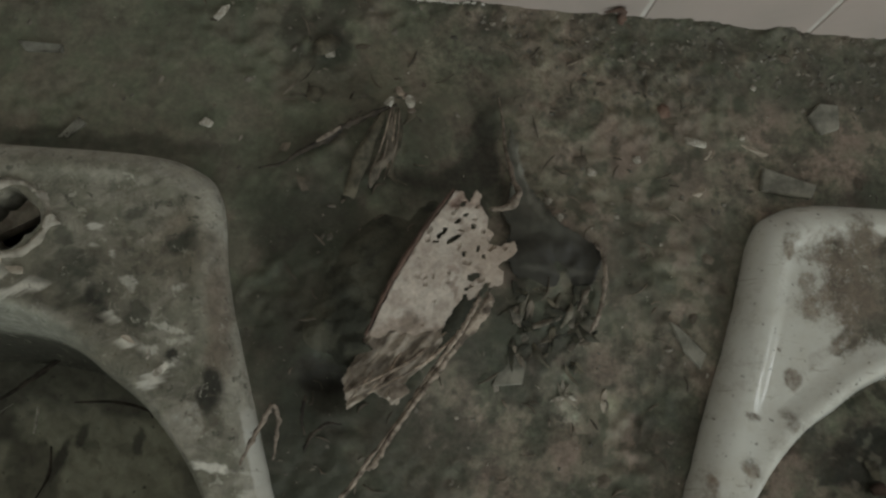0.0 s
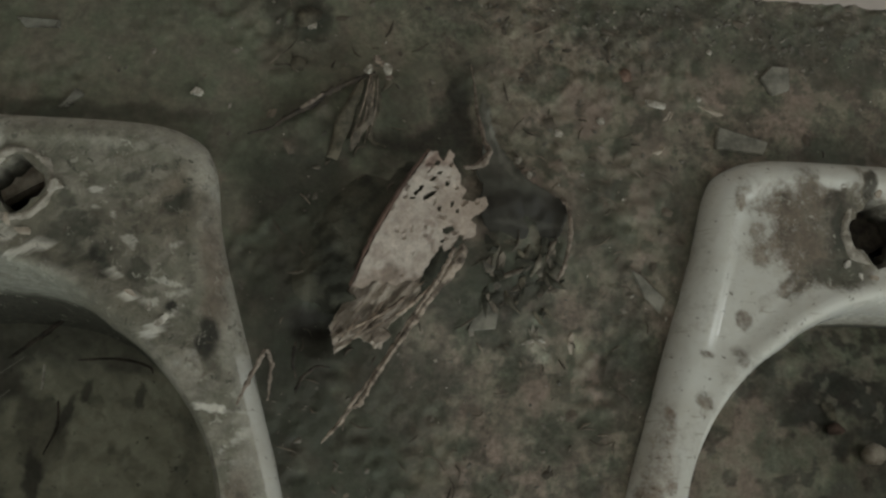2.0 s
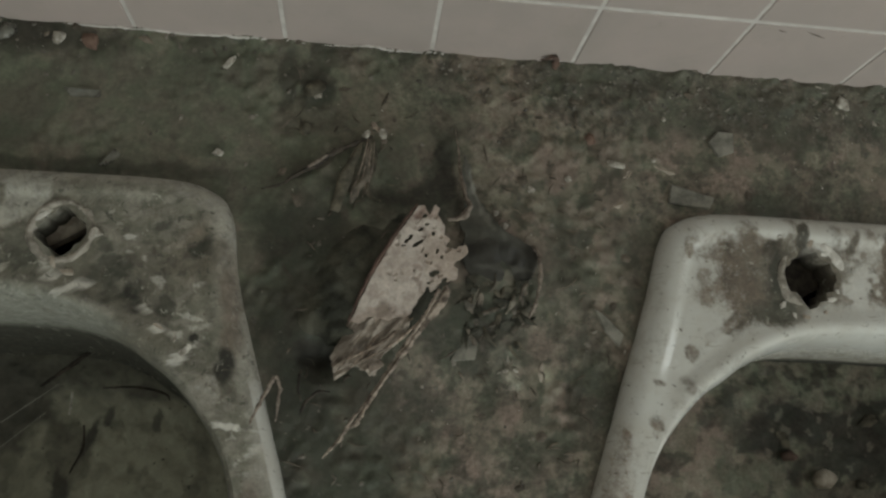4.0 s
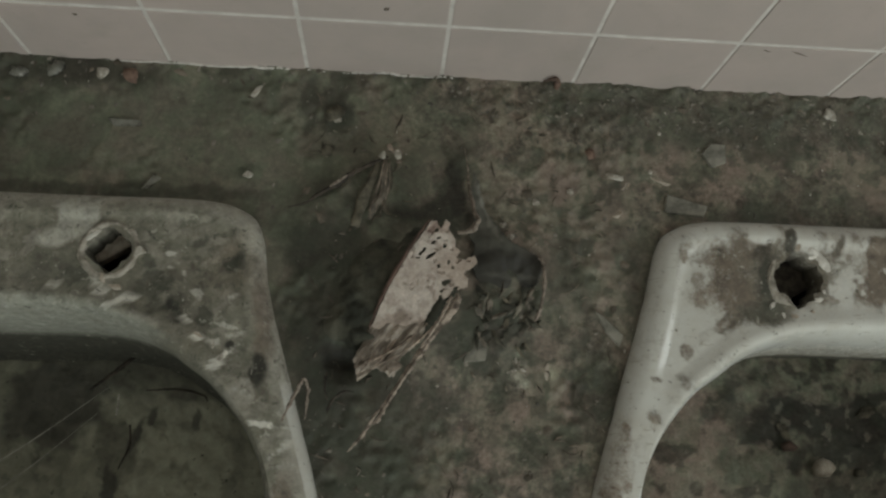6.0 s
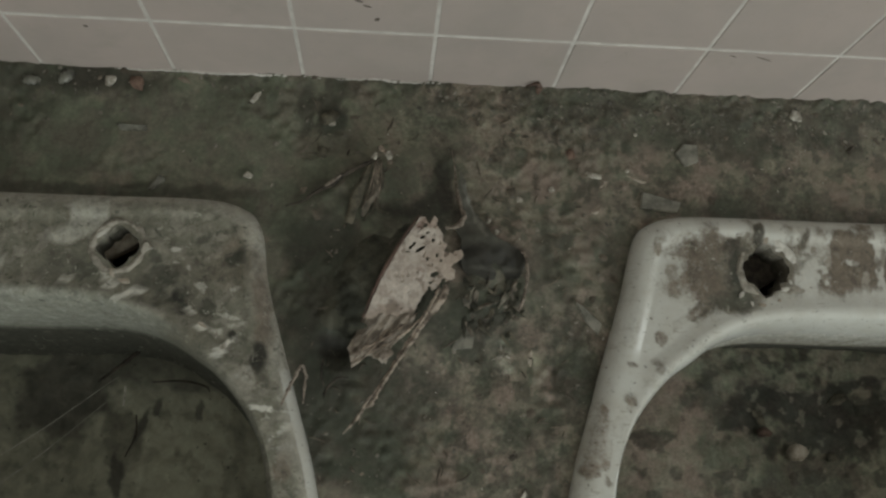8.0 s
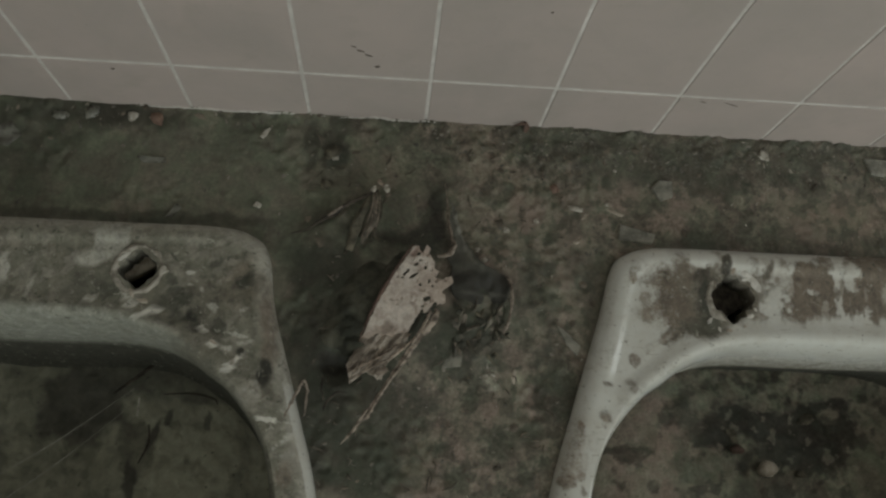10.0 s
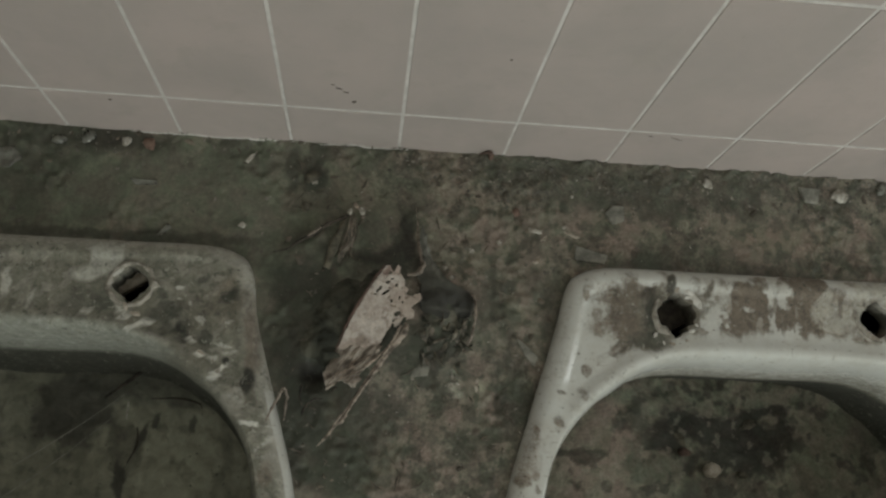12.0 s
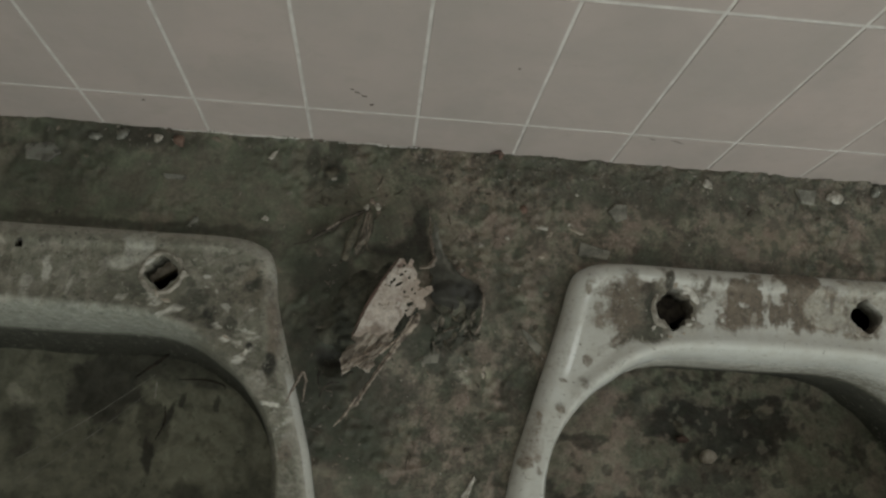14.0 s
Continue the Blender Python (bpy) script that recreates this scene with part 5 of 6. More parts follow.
part("hook", tube([(0.012, -0.143, 0.037), (0.022, -0.141, 0.038), (0.027, -0.133, 0.038), (0.0245, -0.125, 0.034), (0.0235, -0.113, 0.026), (0.022, -0.1, 0.018), (0.0215, -0.082, 0.011), (0.0195, -0.064, 0.006)], [0.001, 0.0022, 0.002, 0.0015, 0.0014, 0.0008, 0.0007, 0.0004], 6, 36, 0.3, 8), FIBRE, board, "curled brown strip")


# dark crumpled rag under the board
def rag_mesh():
    s = 0.0014
    bx, by = np.arange(-0.118, 0.05, s), np.arange(-0.268, -0.098, s)
    px, py = [a.ravel() for a in np.meshgrid(bx, by)]
    a = radians(58)
    u, v = (px + 0.035) * math.cos(a) + (py + 0.185) * math.sin(a), -(px + 0.035) * math.sin(a) + (py + 0.185) * math.cos(a)
    d = np.sqrt((u / 0.072) ** 2 + (v / 0.05) ** 2) + 0.5 * (fbm(px, py, 0.03, 51) - 0.5)
    w = u * 0.35 + 0.02 * (fbm(px, py, 0.03, 53) - 0.5)
    folds = np.abs(np.mod(v + w, 0.017) / 0.017 - 0.5) * 2
    fold2 = np.abs(fbm(px, py, 0.018, 57, 3) - 0.5) * 2
    body = 1 - ease(0.5, 1.05, d)
    z = relief(px, py) + body * (0.003 + 0.001 * folds * fbm(px, py, 0.03, 59) + 0.003 * fold2) - 0.006 * (1 - body)
    cap = board_height(px, py) - 0.006
    z = np.where(within([(x * 1.0, y) for x, y in BOARD_PTS], px, py), np.minimum(z, cap), z)
    n = len(bx)
    c = (np.arange(len(by) - 1)[:, None] * n + np.arange(n - 1)[None, :]).ravel()
    q = np.stack([c, c + 1, c + n + 1, c + n], 1)
    hollow = ((px + 0.068) / 0.013) ** 2 + ((py + 0.2355) / 0.010) ** 2 + 1.2 * (fbm(px, py, 0.01, 63, 3) - 0.5) < 1
    q = q[(d[q] < 1.05).all(1) & ~hollow[q].any(1)]
    return mesh_of("rag", np.stack([px, py, z], 1), q.tolist())


tagged(part("rag", rag_mesh(), RAG, at=pose(0, 0, TOP)), "crumpled mouldy dark rag under the board scrap", "rag")

# split stalk beside the board, frayed twigs by the basin
stalk = tagged(group_at("split_stalk", pose(0, 0, TOP)), "long dry split plant stalk across the soil", "plant stalk")
part("strand", tube([(0.013, -0.187, 0.033), (0.0125, -0.196, 0.032), (-0.003, -0.217, 0.024), (-0.017, -0.238, 0.018), (-0.031, -0.259, 0.013), (-0.0400, -0.2755, 0.012), (-0.0455, -0.2795, 0.011), (-0.059, -0.296, 0.009)], [0.0016, 0.0022, 0.0016, 0.0014, 0.0012, 0.0015, 0.001, 0.0005], 6, 70, 0.5, 4), STALK, stalk)
part("strand", tube([(0.009, -0.189, 0.032), (0.002, -0.204, 0.029), (-0.0055, -0.216, 0.024), (-0.019, -0.237, 0.017), (-0.0325, -0.2585, 0.012), (-0.0465, -0.2790, 0.012), (-0.0515, -0.288, 0.0105), (-0.061, -0.2985, 0.009)], [0.0012, 0.0016, 0.0014, 0.001, 0.0009, 0.0012, 0.0009, 0.0004], 6, 70, 0.5, 6), STALK, stalk)
part("strand", tube([(0.0135, -0.19, 0.033), (0.006, -0.203, 0.03), (-0.002, -0.214, 0.025)], [0.0018, 0.0022, 0.0005], 6, 20, 0.3, 9), STALK, stalk)

twigs = tagged(group_at("bent_twig", pose(0, 0, TOP)), "short bent twig leaning on the basin's rim", "twig")
part("stem", tube([(-0.107, -0.279, 0.019), (-0.101, -0.266, 0.0215), (-0.0955, -0.253, 0.021), (-0.0925, -0.2495, 0.019), (-0.0905, -0.256, 0.013), (-0.0915, -0.268, 0.006), (-0.0925, -0.276, 0.003)], [0.0006, 0.0012, 0.0013, 0.001, 0.0012, 0.001, 0.0004], 6, 40, 0.6, 2), FIBRE, twigs)
for n, (a, b, c) in enumerate((((-0.078, -0.243, 0.012), (-0.079, -0.253, 0.012), (-0.077, -0.263, 0.007)), ((-0.073, -0.262, 0.006), (-0.066, -0.257, 0.012), (-0.058, -0.257, 0.014)), ((-0.073, -0.262, 0.006), (-0.076, -0.268, 0.006), (-0.077, -0.272, 0.005)))):
    lying_twig = part("twig", tube([a, b, c], [0.0009, 0.001, 0.0004], 5, 12, 0.5, n + 3), TWIG, at=pose(0, 0, TOP))
    tagged(lying_twig, "thin brittle brown twig in the litter", "twig", "twigs in the litter")

# withered sprig behind the board
sprig = tagged(group_at("withered_sprig", pose(0, 0, TOP)), "withered sprig with a pale frayed head", "dead plant")
part("stem", tube([(-0.0405, -0.078, 0.016), (-0.0567, -0.0857, 0.014), (-0.069, -0.0927, 0.014), (-0.078, -0.1003, 0.012), (-0.093, -0.1083, 0.009), (-0.1018, -0.115, 0.007), (-0.1154, -0.1184, 0.005)], [0.0008, 0.0016, 0.0018, 0.0019, 0.0012, 0.0009, 0.0004], 6, 44, 0.6, 5), TWIG, sprig)
part("bark_flake", ribbon([(-0.071, -0.0945, 0.0165), (-0.078, -0.0995, 0.0152), (-0.084, -0.103, 0.0132)], [0.0006, 0.0016, 0.0005], 8, 0.2, 4), FIBRE, sprig, "pale flake of bark")
for i, (x, y, r) in enumerate(((-0.0444, -0.0772, 0.0046), (-0.0335, -0.0758, 0.0056), (-0.0392, -0.0705, 0.0036), (-0.0318, -0.082, 0.0032), (-0.0365, -0.0735, 0.003))):
    part("tuft", slab(rough_outline(r, r * 0.6, 40 + 50 * i, i + 3, 10), 0.0018, 0.0004, 0.0014, i), (CHIP, CHIP, STRAW, FIBRE, STRAW)[i], sprig, "pale frayed tuft" if not i else "", at=pose(x, y, 0.0165, 18 - 9 * i, 10 * i - 15, 0))
part("leaf", ribbon([(-0.0475, -0.083, 0.015), (-0.0530, -0.098, 0.0165), (-0.0590, -0.115, 0.0145), (-0.0640, -0.1335, 0.011)], [0.0012, 0.0040, 0.0046, 0.0030], 30, 0.5, 6), LEAF, sprig, "limp olive-brown leaf")
part("leaf", ribbon([(-0.0440, -0.080, 0.0155), (-0.0426, -0.0956, 0.0175), (-0.0428, -0.1076, 0.017), (-0.0490, -0.1170, 0.0145), (-0.0530, -0.1275, 0.0115)], [0.0012, 0.0026, 0.0032, 0.0030, 0.0012], 34, 0.6, 8), DRY_LEAF, sprig, "pale brown folded leaf")
part("leaf", ribbon([(-0.0393, -0.080, 0.0155), (-0.0378, -0.092, 0.0165), (-0.0382, -0.1021, 0.0160), (-0.0420, -0.1150, 0.0130), (-0.0390, -0.1215, 0.0115), (-0.0320, -0.1240, 0.0105)], [0.0008, 0.0016, 0.0018, 0.0016, 0.0014, 0.0006], 36, 0.6, 9), LEAF, sprig, "thin curled olive leaf")
part("leaf", ribbon([(-0.0320, -0.079, 0.015), (-0.0318, -0.0835, 0.0155), (-0.0360, -0.0890, 0.0130)], [0.0010, 0.0020, 0.0008], 14, 0.5, 10), LEAF, sprig)
rng = random.Random(5)
for i in range(4):
    f = i / 3
    part("blade", tube([(-0.043 + 0.004 * f, -0.08, 0.0165), (-0.047 + 0.008 * f, -0.102, 0.0185), (-0.055 + 0.012 * f + 0.003 * rng.random(), -0.118 - 0.006 * rng.random(), 0.0145)], [0.0003, 0.0005, 0.0002], 5, 12, 0.5, i), (STRAW, FIBRE)[i % 2], sprig)

# dark wet sheet and curled rim beside the board
k = Mat("dull_wet_film", 0.45, spec=0.4)
k.colour(k.mix(1.0, k.attr("grime_shade").outputs["Color"], k.ramp(k.noise(90, 5), (0.35, 0.75), (0.7, 1.25)), "MULTIPLY")).bump(k.noise(80, 4), 0.25, 0.001)
FILM = k.m
FILM_PTS = [(0.0259, -0.0802), (0.0304, -0.092), (0.0364, -0.1139), (0.0448, -0.1267), (0.053, -0.1394), (0.0773, -0.1509), (0.0785, -0.1639), (0.0745, -0.1755), (0.055, -0.178), (0.0335, -0.1785), (0.027, -0.1672), (0.0235, -0.1544), (0.0265, -0.1443), (0.0225, -0.1368), (0.026, -0.1264), (0.027, -0.1145), (0.0235, -0.1011)]


def film_height(x, y):
    """A slack sheet: a ridge along its upper edge, a hollow in its middle, fine creases."""
    ridge = np.exp(-(((x - 0.026 - 0.62 * (-0.08 - y) ** 1.0 * 0.72) / 0.004) ** 2)) * ease(-0.15, -0.12, y)
    crease = np.abs(fbm(x + 0.4 * y, y, 0.02, 211, 3) - 0.5)
    return relief(x, y) + 0.0045 + 0.006 * ridge + 0.006 * crease - 0.004 * np.exp(-(((x - 0.055) / 0.016) ** 2 + ((y + 0.163) / 0.009) ** 2)) + 0.004 * ease(0.07, 0.078, x) - 0.005 * ease(-0.158, -0.178, y)


def film_ragged(x, y, seed):
    return 0.003 * (fbm(x, y, 0.01, seed, 3) - 0.5)


def film_paint(g):
    g.blend(np.ones(len(g.x)), (0.075, 0.076, 0.063))
    g.blend(0.9 * ease(-0.144, -0.155, g.y), (0.028, 0.027, 0.022))
    # highlight along the upper ridge, painted as pale lines
    g.stain_shade(0.030, -0.108, 0.006, 0.03, (0.13, 0.128, 0.108), 0.7, 18, soft=0.6, grain=0.01)
    g.stain_shade(0.0355, -0.113, 0.0022, 0.024, (0.24, 0.238, 0.205), 0.85, 20, soft=0.5, grain=0.01)
    g.stain_shade(0.055, -0.168, 0.018, 0.002, (0.10, 0.1, 0.085), 0.6, 0, soft=0.5, grain=0.01)


tagged(part("plastic_scrap", sheet_mesh("plastic_scrap", FILM_PTS, 0.018, 0.084, -0.184, -0.076, film_height, film_ragged, (), film_paint, 0.0006, 0.001), FILM, at=pose(0, 0, TOP)), "scrap of dull grey-green plastic film on the soil", "plastic scrap")
tagged(part("curled_strip", tube([(0.0751, -0.1512, 0.015), (0.0792, -0.1594, 0.017), (0.0796, -0.1738, 0.018), (0.0776, -0.1866, 0.017), (0.075, -0.1976, 0.012), (0.0687, -0.2063, 0.008)], [0.0012, 0.0014, 0.0013, 0.0012, 0.0011, 0.0005], 6, 34, 0.6, 6), FIBRE, at=pose(0, 0, TOP)), "curled reddish strip of dry bark", "bark strip")

# rotted leaf wad inside the curled strip: limp blades and pale fibres
wad = tagged(group_at("leaf_wad", pose(0, 0, TOP)), "wad of rotten dark leaves with pale fibres", "dead leaves")
PALE_LEAF = speckled("bleached_leaf", (0.13, 0.122, 0.095), (0.30, 0.275, 0.225), 110, 0.8, 0.6)
DARK_LEAF = speckled("black_leaf", (0.028, 0.029, 0.022), (0.07, 0.068, 0.05), 90, 0.7, 0.6)
for i, (pts, w) in enumerate(((((0.0378, -0.178, 0.011), (0.036, -0.186, 0.013), (0.0333, -0.2002, 0.010)), 0.0028), (((0.035, -0.202, 0.008), (0.045, -0.1985, 0.0125), (0.0565, -0.194, 0.010)), 0.0020), (((0.0634, -0.185, 0.010), (0.061, -0.1925, 0.013), (0.0571, -0.1995, 0.009)), 0.0022), (((0.073, -0.1765, 0.012), (0.069, -0.182, 0.0135), (0.066, -0.190, 0.010)), 0.0018), (((0.0565, -0.180, 0.011), (0.053, -0.188, 0.012), (0.0475, -0.1978, 0.008)), 0.0020), (((0.067, -0.197, 0.009), (0.0715, -0.2035, 0.011), (0.0794, -0.2055, 0.007)), 0.0018), (((0.0416, -0.207, 0.008), (0.0445, -0.215, 0.010), (0.052, -0.2215, 0.006)), 0.0022))):
    part("leaf", ribbon(pts, [0.0005, w, 0.0004], 14, 0.8, i + 20), (PALE_LEAF, DRY_LEAF, PALE_LEAF, DRY_LEAF, LEAF, DARK_LEAF, LEAF)[i], wad, "pale curled dead leaf" if i in (0, 2) else "")
rng = random.Random(77)
for i in range(52):
    a = radians(rng.uniform(-155, -25) if i % 3 else rng.uniform(0, 360))
    n, w = rng.uniform(0.004, 0.015), rng.uniform(0.0004, 0.0022)
    bx, by = rng.uniform(0.030, 0.076), rng.uniform(-0.222, -0.178)
    bz = float(relief(np.array([bx]), np.array([by]))[0]) + rng.uniform(-0.0008, 0.0022)
    c, s = math.cos(a), math.sin(a)
    bend = rng.uniform(-0.35, 0.35)
    ring = [(0, -0.4), (0.3, -1), (0.65, -0.8), (1, 0), (0.65, 0.7), (0.3, 1), (0, 0.4)]
    outline = [(n * u * c - (v * w + bend * n * u * u) * s, n * u * s + (v * w + bend * n * u * u) * c) for u, v in ring]
    if i % 2:
        outline = rough_outline(0.6 * n, 0.9 * w + 0.0012, math.degrees(a), i + 60, 9)
    part("leaf", slab(outline, 0.0007, 0, 0.0008, i), (LEAF, DARK_LEAF, DRY_LEAF, DARK_LEAF, LEAF, GRIT)[i % 6], wad, at=pose(bx, by, bz, rng.uniform(-9, 9), rng.uniform(-9, 9), 0))

# broken glass, tile and plaster chips
GLASSES = "glass pieces on the counter"
shard("tile_chip", [(0.214, -0.056), (0.222, -0.047), (0.235, -0.047), (0.235, -0.063), (0.222, -0.068)], 0.003, GREYCHIP, "flat pale grey five-sided tile chip in the soil", "tile chip", (2, 3))
shard("tile_chip", [(0.182, -0.093), (0.216, -0.102), (0.212, -0.111), (0.180, -0.108)], 0.004, GREYCHIP, "olive-grey oblong tile chip behind the basin", "tile chip", (3, 0))
shard("pointed_shard", [(0.122, -0.190), (0.128, -0.1935), (0.1435, -0.208), (0.140, -0.217), (0.130, -0.207)], 0.0025, GREYCHIP, "narrow pointed grey shard beside the basin", "shard", (6, -4))
shard("glass_shard", [(0.020, -0.233), (0.0275, -0.216), (0.033, -0.213), (0.039, -0.219), (0.037, -0.231)], 0.001, GREYCHIP, "dull triangular piece of broken glass", "glass shard", (0, 0), -0.0004, group=GLASSES)
shard("glass_shard", [(-0.260, -0.050), (-0.234, -0.0505), (-0.233, -0.0555), (-0.254, -0.0565)], 0.002, GLASS, "long narrow sliver of broken glass", "glass shard", (8, 0), group=GLASSES)
shard("glass_shard", [(-0.228, -0.108), (-0.219, -0.094), (-0.2135, -0.098), (-0.2225, -0.1075)], 0.002, GLASS, "slim leaf-shaped sliver of glass", "glass shard", (0, 10), group=GLASSES)
shard("glass_shard", [(-0.400, -0.030), (-0.372, -0.024), (-0.362, -0.036), (-0.374, -0.047), (-0.396, -0.046)], 0.003, GLASS, "broad clear piece of broken window glass", "glass shard", (2, 4), group=GLASSES)
shard("plaster_chip", [(0.134, -0.0775), (0.148, -0.079), (0.148, -0.083), (0.135, -0.0815)], 0.003, CHIP, "small white oblong plaster chip", "plaster chip", (0, 6))
shard("plaster_chip", [(-0.152, -0.026), (-0.1475, -0.019), (-0.1425, -0.0165), (-0.1435, -0.0205), (-0.1485, -0.0275)], 0.003, CHIP, "pale thin plaster sliver near the wall", "plaster chip", (6, 3))
shard("plaster_chip", [(-0.153, -0.093), (-0.149, -0.0885), (-0.144, -0.091), (-0.146, -0.0945)], 0.003, CHIP, "tiny pale plaster chip on soil", "plaster chip")
shard("plaster_chip", [(0.0655, -0.3575), (0.0785, -0.337), (0.079, -0.341), (0.0715, -0.362)], 0.0025, CHIP, "white pointed sliver of plaster", "plaster chip", (0, -6))
shard("tile_chip", [(0.425, -0.014), (0.449, -0.015), (0.446, -0.032), (0.431, -0.030)], 0.005, GREYCHIP, "grey broken corner of tile by the wall", "tile chip", (10, 0))
PEBBLES = "pebbles by the wall"
# some of the pale crumbs stand in for glints on the soil
for i, (x, y, r, m, label) in enumerate(((-0.331, -0.015, 0.0085, GLASS, "cloudy lump of glass by the wall"), (-0.304, -0.011, 0.008, GLASS, "cloudy lump of glass by the wall"), (-0.2675, -0.0125, 0.0055, CHIP, "small white stone by the wall"), (-0.245, -0.0145, 0.007, REDCHIP, "pinkish brick crumb by the wall"), (0.325, -0.0175, 0.006, CHIP, "small pale stone by the wall"), (0.471, -0.0215, 0.009, CHIP, "round whitish stone by the wall"), (0.519, -0.011, 0.009, GLASS, "bluish lump of glass by the wall"), (0.095, -0.0035, 0.004, REDCHIP, "red-brown crumb at the foot of the wall"), (0.122, -0.0615, 0.005, REDCHIP, "dull red crumb in the soil"), (0.18, -0.04, 0.0022, CHIP, "tiny white crumb in the soil"), (0.171, -0.074, 0.002, CHIP, "tiny white crumb in the soil"), (0.05, -0.125, 0.0028, CHIP, "white crumb standing in for a glint"), (0.056, -0.1355, 0.003, CHIP, "white crumb standing in for a glint"), (0.1045, -0.094, 0.003, CHIP, "white crumb standing in for a glint"), (0.0765, -0.104, 0.0032, CHIP, "white crumb standing in for a glint"), (-0.0845, -0.0375, 0.0085, LEAF, "crumpled dark clod of dirt"), (-0.0815, -0.0425, 0.0032, CHIP, "pale crumb as the glint on a clod"), (-0.088, -0.069, 0.006, LEAF, "curled bit of rotten leaf"))):
    lying("pebble", lump(r, r * 0.8, r * 0.5, i + 2, 2 if m is not GLASS else 1, 0.5), m, x, y, label, "pebble", -r * 0.25, 0, 0, 37 * i, PEBBLES)
lying("curled_strip", tube([(-0.009, -0.001, 0.001), (-0.003, -0.001, 0.0045), (0.001, -0.001, 0.005), (0.0028, -0.001, 0.002), (0.0022, -0.002, -0.003)], [0.0005, 0.0013, 0.0024, 0.0024, 0.0012], 5, 12, 0.3, 3), RUST, 0.091, -0.003, "rusty wisp against the wall's foot", "litter", 0.004)

# pale frayed scraps pressed into the soil
for i, (x, y) in enumerate(((0.142, -0.112), (0.084, -0.237), (0.178, -0.081), (0.15, -0.088))):
    lying("leaf_scrap", slab(rough_outline(0.006 + 0.002 * (i % 3), 0.0025, 70 * i + 20, i + 40, 11), 0.0009, 0.0002, 0.0009, i), PUTTY, x, y, "pale frayed scrap pressed into the soil", "dry leaf", -0.0006, 4, -6, 0, "pale scraps in the soil")
wisp = tagged(group_at("frayed_wisp", pose(0.0615, -0.236, ground(0.0615, -0.236) + 0.0004)), "pale frayed wisp of fibre on the soil", "fibre wisp")
for i, (a, n) in enumerate(((95, 0.012), (118, 0.009), (70, 0.008), (200, 0.009), (235, 0.007), (320, 0.010), (345, 0.007), (20, 0.006))):
    c, s = math.cos(radians(a)), math.sin(radians(a))
    part("fibre", slab([(-0.0012 * s, 0.0012 * c), (n * 0.5 * c - 0.0013 * s, n * 0.5 * s + 0.0013 * c), (n * c, n * s), (n * 0.5 * c + 0.001 * s, n * 0.5 * s - 0.001 * c), (0.001 * s, -0.001 * c)], 0.0007, 0, 0.0006, i), PALE_LEAF if i % 3 else CHIP, wisp, at=pose(0, 0, 0.0002 * i, 3 * (i % 3), -4, 0))


# ---- silt and litter in the bowls ----
def silt_mesh(level, seed, paint):
    rr = np.linspace(0.0, 1.0, 120)
    a = ANG[::2]
    r_edge = (R_IN + 0.006)[::2]
    px = (rr[:, None] * r_edge[None, :] * np.cos(a)).ravel()
    py = (rr[:, None] * r_edge[None, :] * np.sin(a)).ravel() + CENTRE_Y
    f = np.repeat(rr, len(a))
    z = level + 0.012 * (fbm(px, py, 0.06, seed) - 0.5) + 0.006 * (fbm(px, py, 0.015, seed + 2, 3) - 0.5) - 0.012 * (1 - f) ** 1.5 
    n = len(a)
    faces = [(i * n + j, i * n + (j + 1) % n, (i + 1) * n + (j + 1) % n, (i + 1) * n + j) for i in range(1, 119) for j in range(n)]
    faces.append(tuple(n + j for j in range(n - 1, -1, -1)))
    me = mesh_of("silt", np.stack([px, py, z], 1), faces)
    g = GrimeShade(px, py, (0.1, 0.1, 0.075))
    paint(g)
    g.c[:, :3] *= 1.75 if seed == 201 else 2.0
    g.c[:, 3] = 0.35
    g.store(me)
    return me


